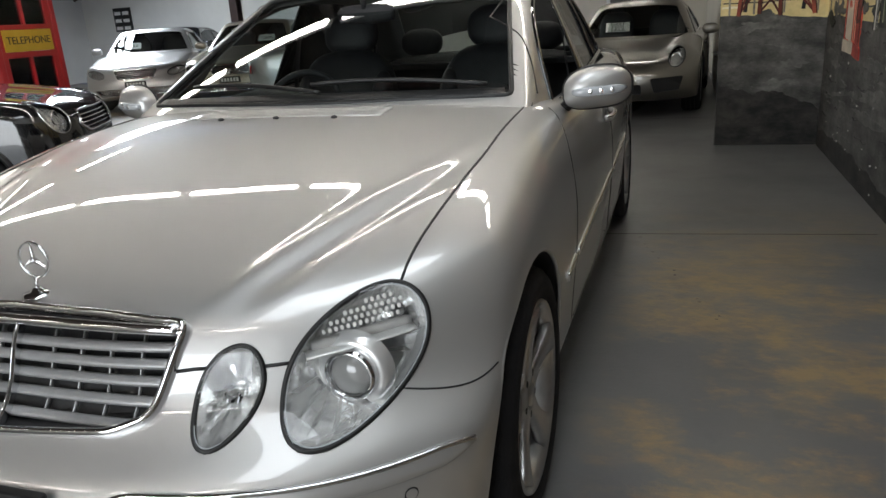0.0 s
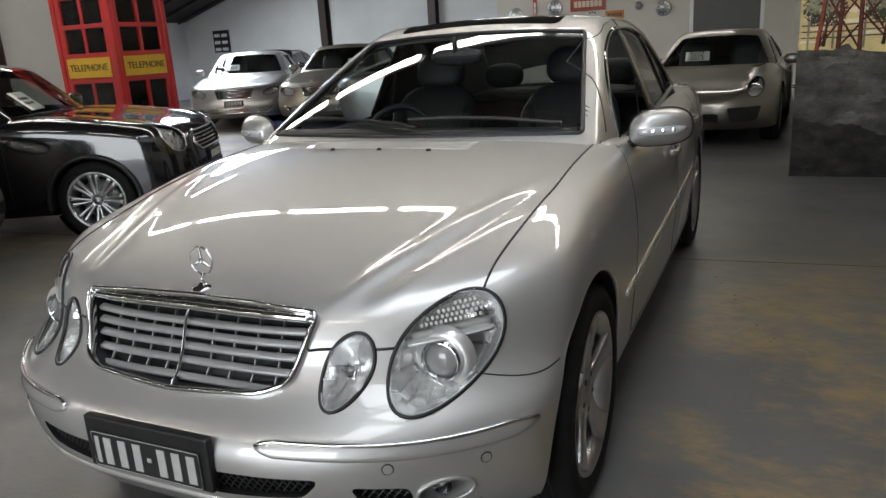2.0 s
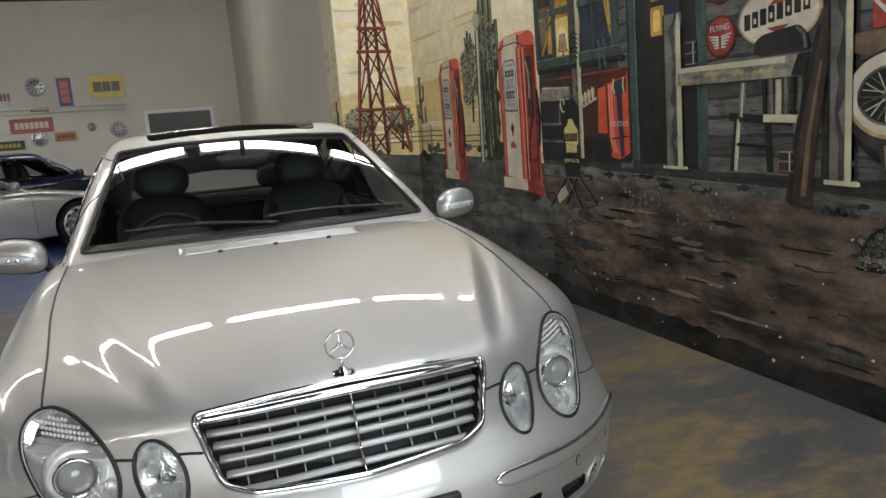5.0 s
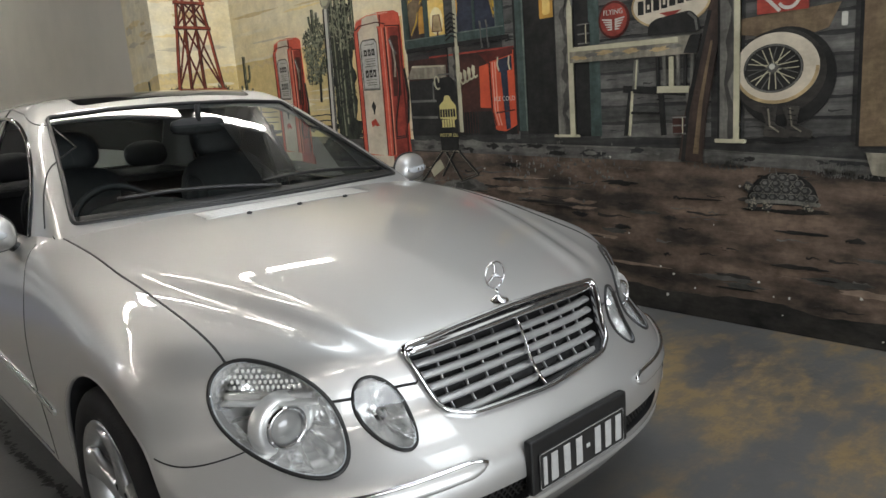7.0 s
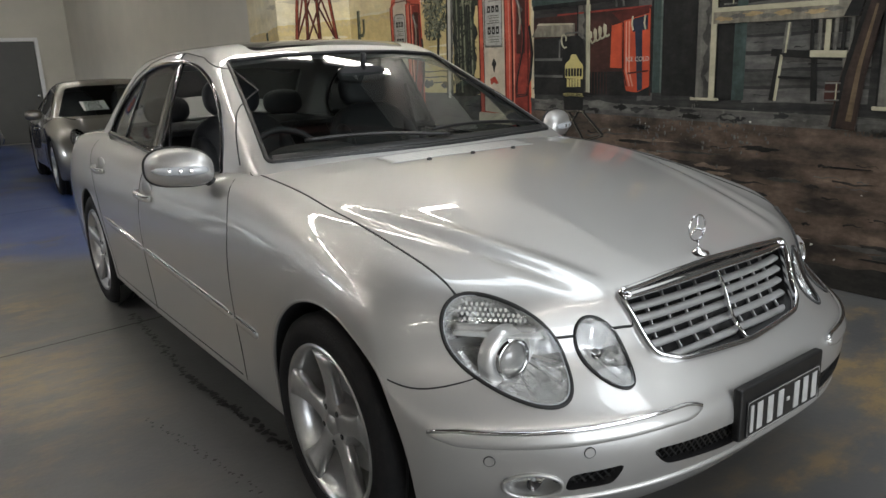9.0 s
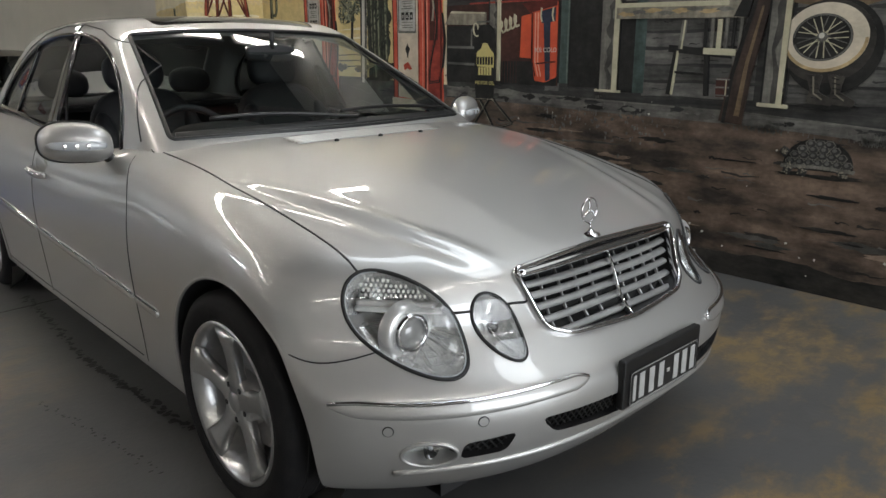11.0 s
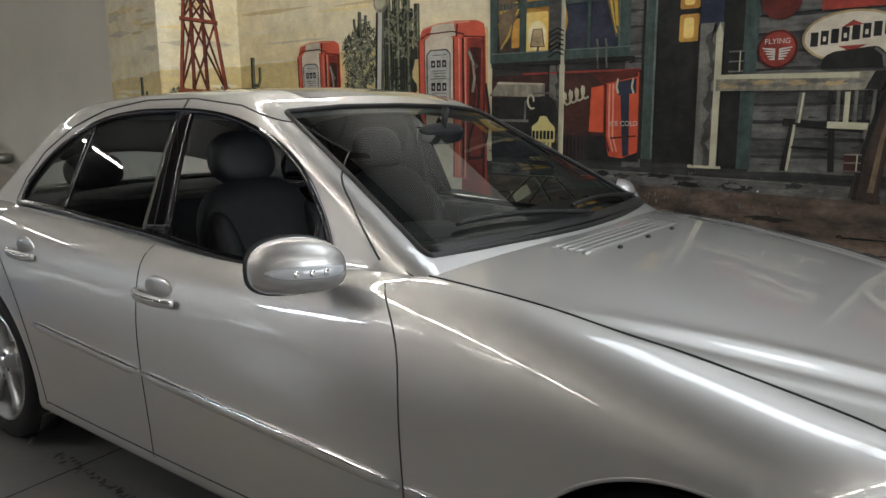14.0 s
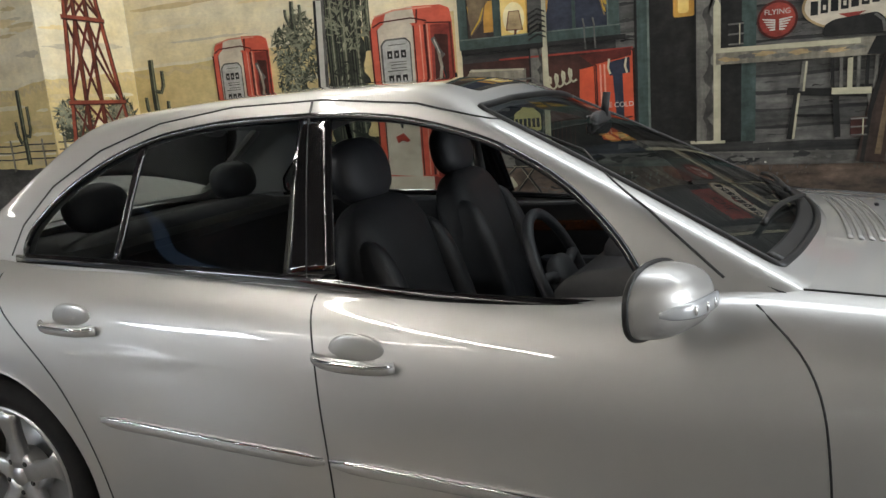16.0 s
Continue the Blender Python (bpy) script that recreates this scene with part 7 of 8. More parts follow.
    for cy, cz, n in ((1.05, 0.88, 40), (0.75, 0.80, 45), (1.35, 0.78, 30), (2.1, 0.6, 30), (3.4, 0.7, 25)):
        for _ in range(n):
            y, z, r = rng.gauss(cy, 0.10), rng.gauss(cz, 0.07), rng.uniform(0.002, 0.007)
            picture("paint_chip", [(y + r * math.cos(a) * rng.uniform(0.5, 1.2), z + r * 2 * math.sin(a) * rng.uniform(0.5, 1.3)) for a in (0, 1.1, 2.2, 3.3, 4.4, 5.4)], GREYBAND, 10)
    # grass tufts along the porch
    vs, fs = [], []
    for k in range(320):
        y = rng.choice((rng.gauss(-0.06, 0.06), rng.gauss(-0.62, 0.08), rng.uniform(-2.5, 2.4)))
        z = np.interp(y, (-2.9, -0.73, 0.03, 1.1, 2.46), (0.74, 0.82, 0.86, 0.88, 0.92)) + rng.uniform(-0.02, 0.015)
        l, b = rng.uniform(0.02, 0.055), rng.uniform(-0.02, 0.02)
        i = len(vs)
        vs += [(WALL_X - 0.012, y - 0.003, z), (WALL_X - 0.012, y + 0.003, z), (WALL_X - 0.012, y + b, z + l)]
        fs.append((i, i + 1, i + 2))
    solid("painted_grass", vs, fs, GREYBAND, MURAL, smooth=False, kind="stuff")


paint_mural()

# ---- the other parked cars: same way of building, fewer stations ----
def make_forms(c):
    hood, roof, wide, nose = (spline(c[k]) for k in ("hood", "roof", "wide", "nose"))
    tail_y, w = c["tail"], c["half"]
    sy0, sz0, ss = c["screen"]
    by0, bz0, bs = c["back"]
    b0, b1 = c["lean"]
    belt = sz0

    def body(x, y, z):
        x = np.abs(x)
        fender = c["fender"] * np.exp(-((x - w * 0.78) / 0.16) ** 2) * (1 - bump1(y, 0.2, 1.0))
        top = z - hood(y) + c["crown"] * x * x - fender
        side = x - wide(y) + 0.10 * np.maximum(z - 0.55, 0) ** 1.5 + 0.25 * np.maximum(0.45 - z, 0) ** 2
        front = (nose(z) + c["bow"] * (x / w) ** 3 - y) * 0.8
        back = (y - tail_y + 0.30 * (x / w) ** 3 + 0.5 * (z - 0.6) ** 2) * 0.9
        f = smax(top, side, 0.14)
        f = smax(f, front, 0.10)
        return smax(smax(f, back, 0.15), 0.2 - z, 0.05)

    def shell(x, y, z):
        x = np.abs(x)
        top = z - roof(y) + 0.10 * x * x
        side = x - b0 + (b0 - b1) * (z - belt) / (c["height"] - belt) + 0.04 * ((y - 1.6) / 1.4) ** 2
        screen = (sy0 + 0.3 * x * x + (z - sz0) * ss - y) / math.hypot(1, ss)
        back = (y - by0 + 0.3 * x * x + (z - bz0) * bs) / math.hypot(1, bs)
        return smax(smax(smax(top, side, 0.12), screen, 0.05), back, 0.08)
    return body, shell


def parked_car(label, m, c, colour):
    car = thing(c["kind"], label, "car", m, "parked cars")
    body, shell = make_forms(c)
    p, q = skin(body, 0.1, c["tail"] - 0.8, 0.5, 46, 90, 170)
    front = lambda k: k[:, 1] < 0.35
    lamps, holes = [], []
    for s in (1, -1):
        for spec in c["lamps"]:
            line = oval(*spec) * np.array([s, 1])
            q, a = cut(body, p, q, line, 1, lambda k: front(k) & (k[:, 0] * s > 0.15))
            lamps.append((a, line))
        for cy in (0.0, c["base"]):
            q, _ = cut(body, p, q, arch(cy, c["wheel"] + 0.045, c["wheel"]), 0, lambda k: (k[:, 0] * s > 0.4) & (k[:, 2] < 0.85))
    for line, how in c["mouths"]:
        for s in ((1,) if min(v[0] for v in line) < 0 else (1, -1)):
            l2 = rounded(np.array(line, float) * np.array([s, 1]), 0.02)
            q, a = cut(body, p, q, l2, 1, front)
            holes.append((l2, how))
    q, _ = cut(body, p, q, rounded([(-c["lean"][0] + 0.06, c["screen"][0] + 0.3), (0, c["screen"][0] + 0.1), (c["lean"][0] - 0.06, c["screen"][0] + 0.3), (c["lean"][0] - 0.1, c["back"][0] - 0.45), (-c["lean"][0] + 0.1, c["back"][0] - 0.45)], 0.05), 2, lambda k: k[:, 2] > 0.6)
    skin_part("body", body, p, q, colour, car)
    for a, line in lamps:
        if len(a) == 0:
            continue
        lamp = skin_part("headlamp", body, p, a, LENS, car, "clear headlamp lens", 0.004)
        lamp.visible_shadow = False
        skin_part("reflector", body, p, a, LAMP_BOWL, lamp, "silver reflector", -0.03)
        e = on_form(body, [np.array(line).mean(0)], 1, -1, -0.012)[0]
        lathe("lamp_ring", [(0.035, 0.012), (0.05, 0.0), (0.055, 0.01)], "y", e, CHROME, lamp, n=20)
        tube("seal", on_form(body, dense(line, 0.03), 1, -1, 0.002), 0.006, c.get("bezel", BLACK), lamp, closed=True, n=6)
    for l2, how in holes:
        edge = on_form(body, dense(l2, 0.03), 1, -1)
        n = len(edge)
        inn = edge + np.array([0, 0.05, 0])
        solid("opening", np.concatenate((edge, inn)), [(i, (i + 1) % n, n + (i + 1) % n, n + i) for i in range(n)] + [tuple(range(n, 2 * n))], DARK, car, "dark air opening", smooth=False)
        if how == "chrome":
            tube("grille_frame", edge, 0.014, CHROME, car, "chrome grille frame", closed=True, n=8)
            lo, hi = l2.min(0), l2.max(0)
            for z in np.linspace(lo[1], hi[1], 6)[1:-1]:
                xs = np.linspace(lo[0] + 0.04, hi[0] - 0.04, 12)
                sweep("grille_slat", on_form(body, [(x, z) for x in xs], 1, -1, -0.015), (0, 0, 1), 0.008, 0.012, CHROME, car, n=6)
    # cabin
    p, q = skin(shell, 1.5, 2.0, c["screen"][1] + 0.06, 44, 30, 150)
    z0, y0, ss = c["screen"][1], c["screen"][0], c["screen"][2]
    b0, b1 = c["lean"]
    top = c["height"] - 0.085
    scr = rounded([(-b0 + 0.09, z0 + 0.02), (b0 - 0.09, z0 + 0.02), (b1 - 0.04, top - 0.02), (b1 * 0.5, top), (-b1 * 0.5, top), (-b1 + 0.04, top - 0.02)], 0.03)
    q, a = cut(shell, p, q, scr, 1, lambda k: (k[:, 1] < 1.5) & (k[:, 2] > z0 - 0.05))
    g = skin_part("windscreen", shell, p, a, GLASS, car, "tinted windscreen", -0.003)
    g.visible_shadow = False
    bz, by, bs = c["back"][1], c["back"][0], c["back"][2]
    yy = lambda z: y0 + 0.30 + (z - z0) * ss
    yb = lambda z: by - 0.22 - (z - bz) * bs
    sidew = rounded([(yy(z0 + 0.03), z0 + 0.02), (yy(top - 0.1), top - 0.08), (yy(top) + 0.25, top - 0.03), (yb(top) - 0.2, top - 0.04), (yb(z0 + 0.05), z0 + 0.06)], 0.05)
    for s in (1, -1):
        q, a = cut(shell, p, q, sidew, 0, lambda k: (k[:, 0] * s > 0.3) & (k[:, 2] > z0 - 0.02))
        g = skin_part("side_glass", shell, p, a, SIDE_GLASS, car, "dark tinted side glass", -0.004)
        g.visible_shadow = False
        side = 1 if s > 0 else -1
        tube("window_trim", on_form_from(shell, dense(sidew, 0.04), 0, side, z0), 0.010, PIANO, car, closed=True, n=6)
        mid_y = (yy(z0) + yb(z0)) / 2 + 0.15
        sweep("window_post", on_form_from(shell, [(mid_y, z0 + 0.03 + (top - z0 - 0.07) * k / 6) for k in range(7)], 0, side, z0), (0, 1, 0), 0.035, 0.008, PIANO, car, n=6, square=4)
        blob("door_mirror", (s * (b0 + 0.16), y0 + 0.32, z0 + 0.06), (0.20, 0.12, 0.13), colour, car, "painted door mirror", square=2.6, n=20)
        for cy in (0.0, c["base"]):
            wheel(car, s * (c["half"] - 0.125), cy, s, c["wheel"], c["rim"], 0.21, c["spokes"], c.get("twin", False), SATIN)
            a_ = arch(cy, c["wheel"] + 0.045, c["wheel"])
            a_ = np.array(sorted([v for v in a_.tolist() if v[1] > 0.22], key=lambda v: math.atan2(v[0] - cy, v[1] - c["wheel"])))
            l3 = on_form(body, a_, 0, side)
            inner = l3.copy()
            inner[:, 0] = side * (c["half"] - 0.33)
            k = len(l3)
            solid("arch_liner", np.concatenate((l3 - np.array([side * 0.004, 0, 0]), inner)), [(i, i + 1, k + i + 1, k + i) for i in range(k - 1)] + [tuple(range(k, 2 * k))], DARK, car)
            if c.get("cladding"):
                tube("arch_cladding", l3, 0.022, BLACK, car, "black wheel arch trim", n=8)
        ys = [0.62, 1.75]
        for y in ys:
            tube("shut_line", on_form(body, [(y, z) for z in np.linspace(0.3, z0 - 0.03, 8)], 0, side, 0.0), 0.003, BLACK, car, n=5)
        e = on_form(body, [(1.55, z0 - 0.14)], 0, side, 0.012)[0]
        blob("door_handle", e, (0.03, 0.2, 0.03), CHROME, car, square=2.5, n=14)
        if c.get("tail_lamp"):
            e = on_form_back(body, [(s * c["half"] * 0.72, z) for z in (0.62, 0.68, 0.74)])
            sweep("tail_lamp", e, (1, 0, 0), 0.10, 0.02, TAIL_RED, car, "red tail lamp", n=10)
    q = q[p[q][:, :, 2].max(1) > z0 - 0.03]
    skin_part("roof_shell", shell, p, q, colour, car)
    block("cabin_floor", (-b0 + 0.08, y0 + 0.35, 0.3), (b0 - 0.08, by - 0.4, z0 - 0.2), DARK, car, bevel=0.02)
    for s in (1, -1):
        blob("seat", (s * 0.34, 1.55, z0 + 0.02), (0.48, 0.16, 0.62), LEATHER, car, square=3, n=20, turn=(-16, 0, 0))
        blob("headrest", (s * 0.34, 1.66, z0 + 0.32), (0.26, 0.10, 0.17), LEATHER, car, square=2.5, n=16)
    if c.get("plate"):
        z = c["plate"]
        e = on_form(body, [(0, z)], 1, -1)[0]
        pl = block("number_plate", (-0.18, e[1] - 0.018, z - 0.05), (0.18, e[1] - 0.004, z + 0.05), BLACK, car, bevel=0.004)
        for k in range(6):
            block("plate_bar", (-0.15 + k * 0.052, e[1] - 0.021, z - 0.03), (-0.118 + k * 0.052, e[1] - 0.0185, z + 0.03), PAPER, pl, bevel=0)
    if c.get("paper"):
        x, z = c["paper"]
        e = on_form_screen(shell, x, z)
        tilt = math.degrees(math.atan(ss))
        pp = new("paper_notice")
        pp.parent, pp.matrix_local = car, pose(*e, -tilt, 0, 6) @ pose(0, 0.02, 0)
        tagged(pp, "white paper price notice behind the windscreen")
        block("sheet", (-0.15, -0.001, -0.11), (0.15, 0.001, 0.11), PAPER, pp, bevel=0)
        for k, word in enumerate(c.get("notice", ())):
            text_mesh("lettering", word, 0.085, pose(0, -0.002, 0.066 - 0.066 * k, 90, 0, 0), INK, pp, 0.001)
        for k in range(0 if "notice" in c else 2):
            for j in range(4):
                block("print_bar", (-0.10 + 0.052 * j, -0.0025, 0.012 - 0.055 * k), (-0.064 + 0.052 * j, -0.0012, 0.042 - 0.055 * k), INK, pp, bevel=0)
    return car


def on_form_from(F, pts2, ax, start, z0):
    p = np.zeros((len(pts2), 3))
    p[:, 1:] = pts2
    d = np.zeros_like(p)
    d[:, 0] = start
    return shoot(F, p, d, 3.0)


def on_form_back(F, pts2):
    p = np.array([(x, 2.0, z) for x, z in pts2], float)
    return shoot(F, p, np.tile([0, 1.0, 0], (len(p), 1)), 4.0)


def on_form_screen(F, x, z):
    p = shoot(F, np.array([[x, 1.8, z]]), np.array([[0, -1.0, 0]]), 4.0)[0]
    return p


TAIL_RED = mat("red_lamp_glass", (0.35, 0.01, 0.012), rough=0.08, coat=1.0)
COUPE = dict(kind="sports_coupe", height=1.30, half=0.885, base=2.35, tail=3.45, wheel=0.32, rim=0.235, spokes=5, fender=0.10, crown=0.05, bow=0.42,
             hood=[(-1.0, 0.56), (-0.7, 0.64), (-0.3, 0.71), (0.2, 0.78), (0.6, 0.84), (1.2, 0.86), (2.2, 0.90), (2.8, 0.86), (3.4, 0.70)], roof=[(0.9, 1.22), (1.3, 1.285), (1.6, 1.30), (2.1, 1.25), (2.7, 1.08), (3.2, 0.9)],
             wide=[(-0.8, 0.82), (0.0, 0.875), (1.2, 0.86), (2.3, 0.885), (3.4, 0.80)], nose=[(0.2, -0.80), (0.3, -0.90), (0.45, -0.93), (0.58, -0.86), (0.7, -0.72), (0.85, -0.45)],
             screen=(0.52, 0.84, 1.75), back=(2.95, 0.9, 2.2), lean=(0.76, 0.52), lamps=[(0.62, 0.665, 0.10, 0.085, 10)],
             mouths=[([(0.36, 0.46), (0.70, 0.47), (0.66, 0.32), (0.40, 0.30)], ""), ([(-0.27, 0.40), (0.27, 0.40), (0.27, 0.29), (-0.27, 0.29)], "")], paper=(-0.22, 0.99), notice=("NOT", "FOR", "SALE"))
HATCH = dict(kind="hatchback_car", height=1.41, half=0.84, base=2.467, tail=2.95, wheel=0.305, rim=0.225, spokes=8, twin=True, fender=0.02, crown=0.06, bow=0.28, cladding=True,
             hood=[(-0.8, 0.74), (-0.6, 0.82), (-0.3, 0.89), (0.1, 0.95), (0.6, 0.98), (1.5, 0.96), (2.9, 0.98)], roof=[(0.8, 1.36), (1.2, 1.40), (1.6, 1.41), (2.2, 1.40), (2.8, 1.36)],
             wide=[(-0.6, 0.80), (0.0, 0.835), (1.2, 0.84), (2.4, 0.84), (2.95, 0.80)], nose=[(0.2, -0.68), (0.3, -0.74), (0.5, -0.76), (0.65, -0.74), (0.8, -0.69), (0.95, -0.58)],
             screen=(0.42, 0.96, 1.15), back=(2.95, 1.0, 0.45), lean=(0.76, 0.62), lamps=[(0.60, 0.745, 0.12, 0.10, 8)], bezel=CHROME,
             mouths=[([(-0.36, 0.76), (0.36, 0.76), (0.40, 0.66), (0.30, 0.60), (-0.30, 0.60), (-0.40, 0.66)], "chrome"), ([(-0.45, 0.46), (0.45, 0.46), (0.40, 0.34), (-0.40, 0.34)], "")], plate=0.53, paper=(-0.3, 1.1))
GRAND = dict(kind="grand_coupe", height=1.42, half=0.935, base=2.955, tail=4.1, wheel=0.335, rim=0.24, spokes=5, fender=0.02, crown=0.07, bow=0.34,
             hood=[(-0.9, 0.70), (-0.7, 0.78), (-0.4, 0.84), (0.1, 0.92), (0.6, 0.98), (1.4, 0.96), (2.5, 1.0), (3.3, 1.02), (4.1, 0.96)], roof=[(0.9, 1.32), (1.3, 1.40), (1.7, 1.42), (2.3, 1.40), (2.9, 1.30), (3.4, 1.14)],
             wide=[(-0.8, 0.88), (0.0, 0.925), (1.5, 0.935), (2.9, 0.93), (4.0, 0.85)], nose=[(0.2, -0.78), (0.32, -0.87), (0.5, -0.88), (0.62, -0.82), (0.75, -0.74), (0.9, -0.55)],
             screen=(0.52, 0.97, 1.75), back=(3.5, 1.02, 1.7), lean=(0.82, 0.60), lamps=[(0.68, 0.665, 0.065, 0.15, -14)],
             mouths=[([(-0.36, 0.72), (0.36, 0.72), (0.30, 0.57), (-0.30, 0.57)], "chrome"), ([(-0.72, 0.40), (0.72, 0.40), (0.62, 0.30), (-0.62, 0.30)], "chrome")], plate=0.48, paper=(-0.30, 1.12))
LIMO = dict(GRAND, kind="luxury_saloon", height=1.45, tail=4.2, roof=[(0.9, 1.36), (1.3, 1.43), (1.8, 1.45), (2.5, 1.43), (3.0, 1.34), (3.4, 1.2)], back=(3.6, 1.02, 1.5), lamps=[(0.66, 0.665, 0.075, 0.16, -8)], paper=(0.30, 1.12))
TOURER = dict(GRAND, kind="touring_coupe", height=1.32, base=2.752, tail=3.85, half=0.93, wheel=0.34, rim=0.26, spokes=10, tail_lamp=True, roof=[(0.9, 1.22), (1.3, 1.30), (1.7, 1.32), (2.3, 1.28), (2.9, 1.16), (3.4, 1.02)],
              hood=[(-0.9, 0.62), (-0.7, 0.70), (-0.4, 0.77), (0.1, 0.85), (0.6, 0.92), (1.4, 0.92), (2.4, 0.96), (3.0, 0.99), (3.8, 0.90)], screen=(0.5, 0.92, 1.9), back=(3.6, 0.96, 2.3), lean=(0.78, 0.55), lamps=[(0.70, 0.65, 0.06, 0.15, -30)], mouths=[([(-0.30, 0.60), (0.30, 0.60), (0.28, 0.44), (-0.28, 0.44)], "chrome")], paper=None, plate=0.38)
WAGON = dict(GRAND, kind="compact_suv", height=1.55, base=2.66, tail=3.6, half=0.90, hood=[(-0.9, 0.80), (-0.7, 0.88), (-0.4, 0.95), (0.1, 1.0), (0.6, 1.04), (1.4, 1.02), (3.5, 1.05)], nose=[(0.2, -0.72), (0.32, -0.82), (0.5, -0.84), (0.7, -0.80), (0.85, -0.74), (1.0, -0.6)], screen=(0.5, 1.03, 1.4), back=(3.6, 1.05, 0.7),
             roof=[(0.9, 1.45), (1.3, 1.53), (1.8, 1.55), (2.6, 1.53), (3.3, 1.47)], lamps=[(0.66, 0.78, 0.07, 0.15, -8)], mouths=[([(0.03, 0.86), (0.30, 0.86), (0.26, 0.70), (0.06, 0.70)], "chrome"), ([(-0.5, 0.46), (0.5, 0.46), (0.45, 0.36), (-0.45, 0.36)], "")], paper=None)
parked_car("olive grey metallic sports coupe with round headlamps, price notice inside", pose(0.52, 7.7, 0, 0, 0, -3), COUPE, paint("olive_grey_paint", (0.20, 0.19, 0.165), 0.34))
parked_car("gloss black hatchback with chrome-ringed lamps and multi-spoke alloys", pose(-3.91, 2.78, 0, 0, 0, 118), HATCH, mat("black_car_paint", (0.006, 0.006, 0.007), rough=0.12, coat=1.0))
parked_car("silver two-door grand coupe with wide chrome grille", pose(-8.34, 9.84, 0, 0, 0, 28), GRAND, paint("pale_silver_paint", (0.60, 0.60, 0.60), 0.34))
parked_car("champagne gold luxury saloon with chrome grille, notice in windscreen", pose(-6.36, 10.04, 0, 0, 0, 17.6), LIMO, paint("champagne_paint", (0.40, 0.36, 0.29), 0.34))
parked_car("pale silver touring coupe with multi-spoke alloys", pose(-1.9, 10.35, 0, 0, 0, 113), TOURER, paint("ice_silver_paint", (0.55, 0.57, 0.58), 0.34))
parked_car("dark blue saloon behind the silver coupe", pose(-1.3, 12.9, 0, 0, 0, 113), dict(LIMO, kind="dark_saloon"), paint("midnight_blue_paint", (0.02, 0.025, 0.07), 0.3))
parked_car("black luxury saloon parked against the white wall", pose(-10.2, 12.6, 0, 0, 0, 20), dict(LIMO, kind="black_saloon"), mat("black_saloon_paint", (0.008, 0.008, 0.009), rough=0.12, coat=1.0))
parked_car("grey metallic compact SUV with twin grilles", pose(-4.05, 0.56, 0, 0, 0, 122), WAGON, paint("warm_grey_paint", (0.36, 0.35, 0.33), 0.34))

# ---- telephone box and wall signs ----
PHONE_RED = mat("telephone_box_red", (0.50, 0.018, 0.02), (0.42, 0.014, 0.016), rough=0.3, scale=4, coat=0.6)
SIGN_YELLOW = mat("sign_yellow", (0.70, 0.45, 0.04), (0.62, 0.38, 0.03), rough=0.4, scale=8)
PANE = glass("clear_pane", (0.97, 0.985, 0.98))


def telephone_box(x, y, turn):
    t = thing("telephone_box", "red cast-iron telephone box with yellow sign panels", "telephone box", pose(x, y, 0, 0, 0, turn))
    w, h = 0.46, 2.45
    block("plinth", (-w - 0.02, -w - 0.02, 0), (w + 0.02, w + 0.02, 0.14), PHONE_RED, t, bevel=0.01)
    for sx in (-1, 1):
        for sy in (-1, 1):
            block("corner_post", (sx * w - 0.07 * (sx > 0), sy * w - 0.07 * (sy > 0), 0.14), (sx * w + 0.07 * (sx < 0), sy * w + 0.07 * (sy < 0), h - 0.2), PHONE_RED, t, bevel=0.012)
    block("cornice", (-w - 0.03, -w - 0.03, h - 0.2), (w + 0.03, w + 0.03, h - 0.04), PHONE_RED, t, bevel=0.02)
    blob("roof_dome", (0, 0, h - 0.05), (2 * w, 2 * w, 0.34), PHONE_RED, t, square=3.5)
    for k in range(4):
        f = new("glazed_side")
        f.parent, f.matrix_local = t, pose(0, 0, 0, 0, 0, 90 * k)
        tagged(f, "glazed side with red bars and sign panel")
        y0, y1 = -w + 0.015, -w + 0.055
        i = w - 0.07
        for a, b in ((-i, -i + 0.07), (i - 0.07, i), (-0.02, 0.02)):
            block("stile", (a, y0, 0.14), (b, y1, h - 0.2), PHONE_RED, f, bevel=0.006)
        for z0, z1 in ((0.14, 0.40), (0.70, 0.76), (1.12, 1.18), (1.42, 1.47), (1.75, 1.80), (2.08, 2.25)):
            block("rail", (-i, y0 - 0.002, z0), (i, y1 + 0.002, z1), PHONE_RED, f, bevel=0.005)
        for z0, z1 in ((0.40, 0.70), (0.76, 1.12), (1.47, 1.75), (1.80, 2.08)):
            for a, b in ((-i + 0.07, -0.02), (0.02, i - 0.07)):
                pn = block("pane", (a, -w + 0.032, z0), (b, -w + 0.038, z1), PANE, f, bevel=0)
                pn.visible_shadow = False
        block("sign_panel", (-i + 0.05, y0 - 0.012, 1.185), (i - 0.05, y0 + 0.004, 1.415), SIGN_YELLOW, f, bevel=0.004)
        text_mesh("sign_lettering", "TELEPHONE", 0.112, pose(0, y0 - 0.014, 1.30, 90, 0, 0), INK, f)
    return t


telephone_box(-6.2, 4.95, 2)


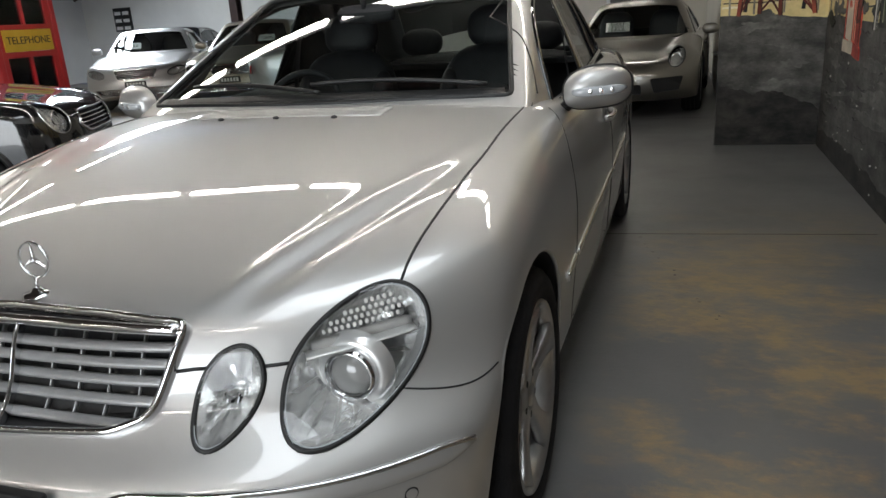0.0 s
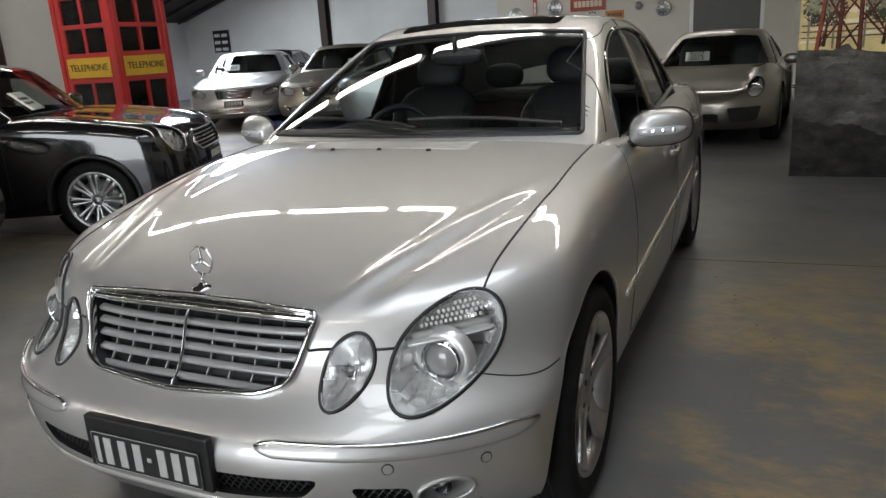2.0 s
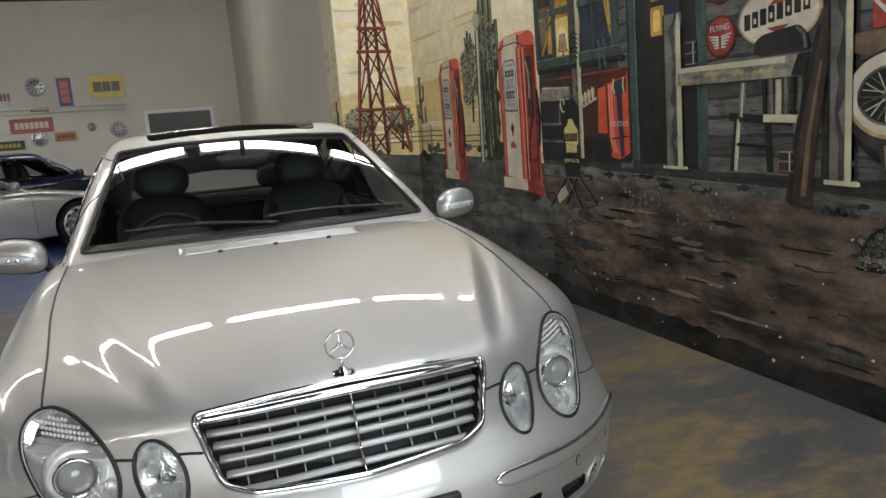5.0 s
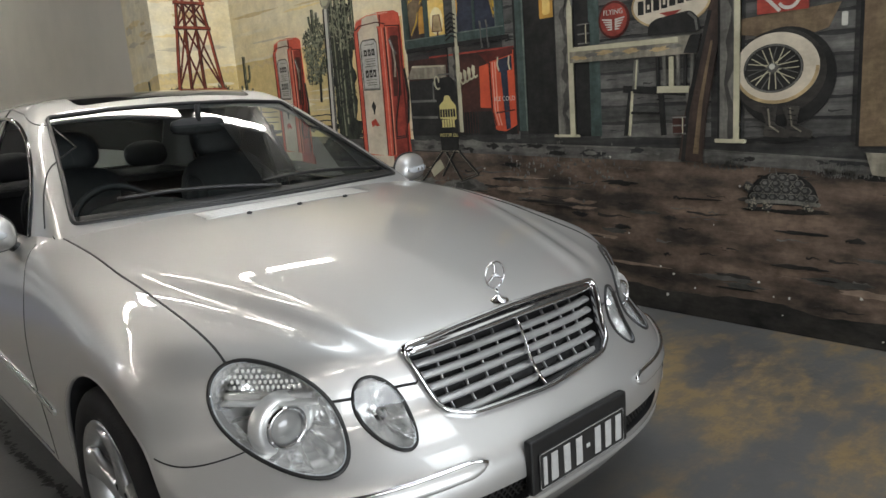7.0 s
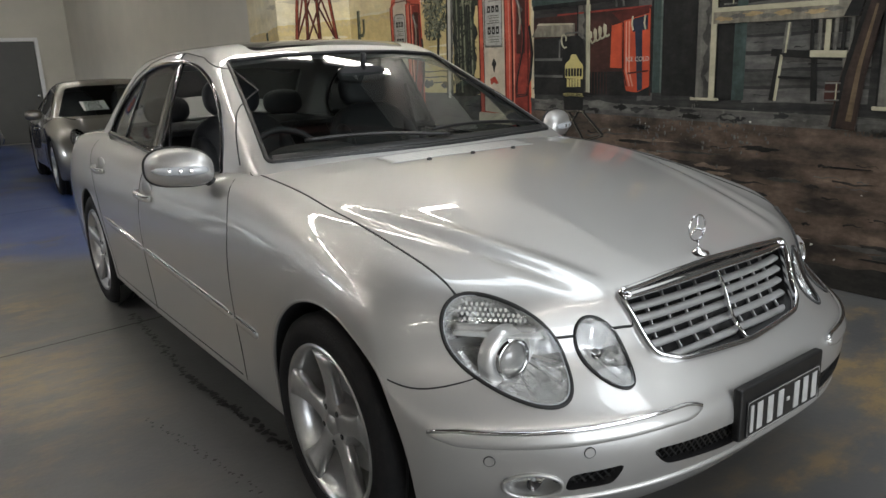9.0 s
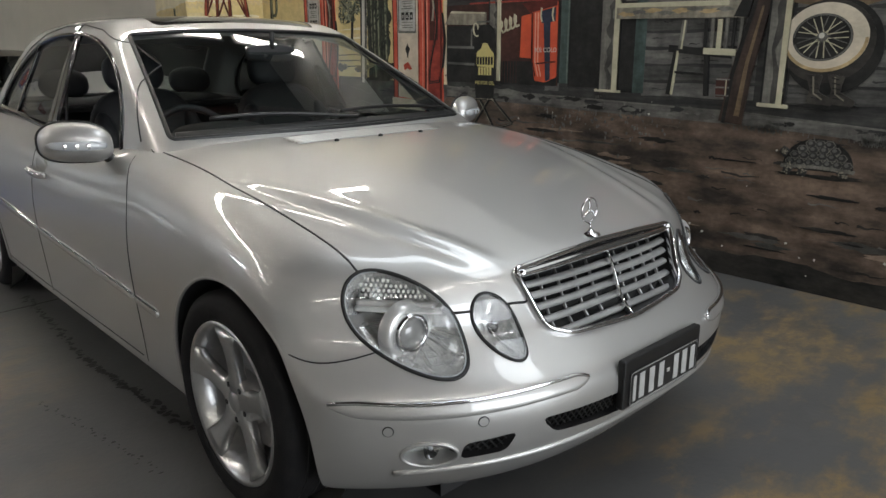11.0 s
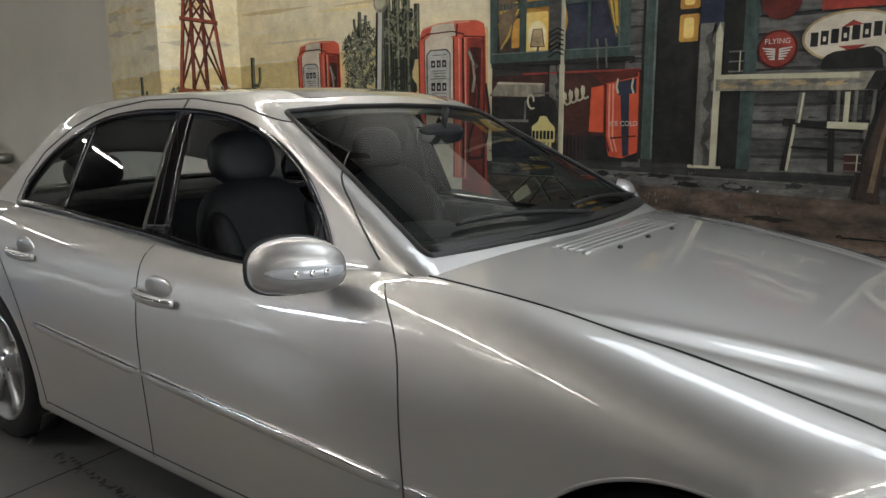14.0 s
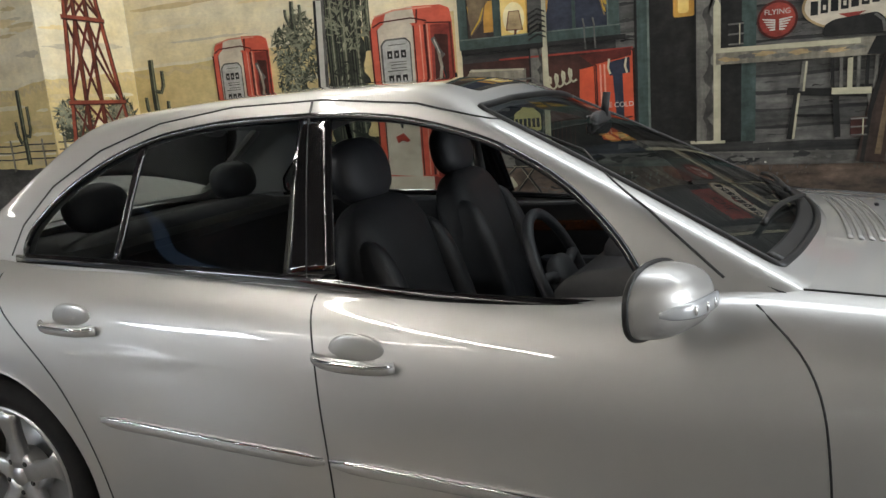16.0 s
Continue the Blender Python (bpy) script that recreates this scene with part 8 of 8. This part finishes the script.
def wall_sign(kind, label, x, z, w, h, c1, c2, bars=0, tilt=0, barc=None):
    s = thing(kind, label, "sign", pose(x, BACK_Y - 0.004, z, 0, tilt, 0), "wall signs")
    block("panel", (-w / 2, -0.02, -h / 2), (w / 2, 0, h / 2), mat(kind + "_enamel", c1, tuple(v * 0.8 for v in c1), rough=0.35, scale=6), s, bevel=0.006)
    ink = mat(kind + "_print", c2, rough=0.4)
    for k in range(bars):
        if w > h:
            bw = w * 0.8 / bars
            block("print_bar", (-w * 0.4 + bw * k + 0.01, -0.024, -h * 0.22), (-w * 0.4 + bw * (k + 1) - 0.01, -0.0205, h * 0.22), ink, s, bevel=0)
        else:
            bh = h * 0.8 / bars
            block("print_bar", (-w * 0.3, -0.024, -h * 0.4 + bh * k + 0.01), (w * 0.3, -0.0205, -h * 0.4 + bh * (k + 1) - 0.01), ink, s, bevel=0)
    return s


def wheel_trim(x, z, r):
    t = thing("wheel_trim", "chrome wheel trim hung on the wall", "wheel trim", pose(x, BACK_Y - 0.004, z), "wheel trims")
    lathe("dish", [(0.001, -0.05), (r * 0.3, -0.045), (r * 0.45, -0.02), (r * 0.8, -0.03), (r, -0.012), (r, 0)], "y", (0, 0, 0), SATIN, t, n=32)
    for k in range(10):
        a = k * math.pi / 5
        block("slot", (-0.012, -0.034, r * 0.5), (0.012, -0.022, r * 0.76), DARK, t, bevel=0).matrix_local = pose(0, 0, 0, 0, math.degrees(a), 0)
    return t


wall_sign("portrait_sign", "tall green enamel sign with a pale figure shape", -4.18, 2.86, 0.36, 0.86, (0.10, 0.14, 0.05), (0.45, 0.25, 0.08), 2)
wall_sign("oil_sign", "white enamel sign with red and black bars", -3.46, 2.68, 0.52, 0.36, (0.66, 0.66, 0.62), (0.20, 0.05, 0.05), 6)
wheel_trim(-2.73, 2.87, 0.2)
wall_sign("name_sign", "small dark strip sign", -2.72, 2.37, 0.36, 0.10, (0.05, 0.06, 0.05), (0.5, 0.5, 0.45), 4)
wall_sign("pump_sign", "upright blue and red enamel sign", -2.16, 2.73, 0.29, 0.62, (0.06, 0.06, 0.22), (0.55, 0.10, 0.08), 3)
wall_sign("yellow_sign", "yellow enamel sign with dark emblem", -1.29, 2.80, 0.72, 0.50, (0.62, 0.44, 0.03), (0.08, 0.06, 0.03), 3)
wheel_trim(-4.75, 1.88, 0.19)
wall_sign("thermometer_sign", "narrow red and white upright sign", -4.25, 1.90, 0.10, 0.68, (0.55, 0.05, 0.04), (0.7, 0.7, 0.66), 4)
wheel_trim(-3.74, 2.0, 0.19)
wall_sign("red_strip_sign", "red-brown enamel sign with white script bars", -2.93, 2.04, 0.86, 0.32, (0.36, 0.07, 0.03), (0.65, 0.55, 0.45), 7)
wall_sign("dark_strip_sign", "black strip sign with yellow bars", -3.5, 1.63, 0.74, 0.20, (0.03, 0.03, 0.02), (0.45, 0.36, 0.06), 7)
wheel_trim(-2.82, 1.74, 0.17)
wall_sign("orange_sign", "orange enamel sign with dark bars", -2.29, 1.75, 0.44, 0.20, (0.50, 0.18, 0.04), (0.10, 0.04, 0.02), 5)
wheel_trim(-1.73, 1.92, 0.1)
wheel_trim(-1.17, 1.82, 0.18)
rail = thing("wall_conduit", "pale conduit along the back wall", "conduit", kind="structure")
tube("pipe", [(-4.98, BACK_Y - 0.03, 2.32), (-0.95, BACK_Y - 0.03, 2.29)], 0.025, CREAM_WALL, rail)
tube("pipe", [(-4.98, BACK_Y - 0.03, 2.41), (-0.95, BACK_Y - 0.03, 2.38)], 0.02, CREAM_WALL, rail)
door = thing("door_1", "grey flush rear door in a metal frame", "door", kind="structure")
GREY_DOOR = mat("grey_door_paint", (0.10, 0.10, 0.095), (0.085, 0.085, 0.08), rough=0.5, scale=3)
block("leaf", (-0.5, BACK_Y - 0.03, 0.02), (0.9, BACK_Y, 2.12), GREY_DOOR, door)
for lo, hi in (((-0.58, 0), (-0.505, 2.2)), ((0.905, 0), (0.98, 2.2)), ((-0.505, 2.125), (0.905, 2.2))):
    block("door_frame", (lo[0], BACK_Y - 0.05, lo[1]), (hi[0], BACK_Y, hi[1]), WHITE_TIN, door)
lathe("door_knob", [(0.001, -0.06), (0.03, -0.055), (0.03, -0.03), (0.012, -0.02), (0.012, 0)], "y", (0.82, BACK_Y - 0.03, 1.0), CHROME, door, n=16)
board = thing("notice_board", "small black notice board with pale labels on white wall", "notice board", pose(-15.5, FAR_Y - 0.004, 1.82, 0, 0, -90))
block("panel", (0, -0.33, -0.35), (0.03, 0.33, 0.35), BLACK, board)
for k in range(6):
    block("label_bar", (0.031, -0.28 + 0.3 * (k % 2), -0.3 + 0.22 * (k // 2)), (0.034, -0.05 + 0.3 * (k % 2), -0.2 + 0.22 * (k // 2)), PAPER, board, bevel=0)
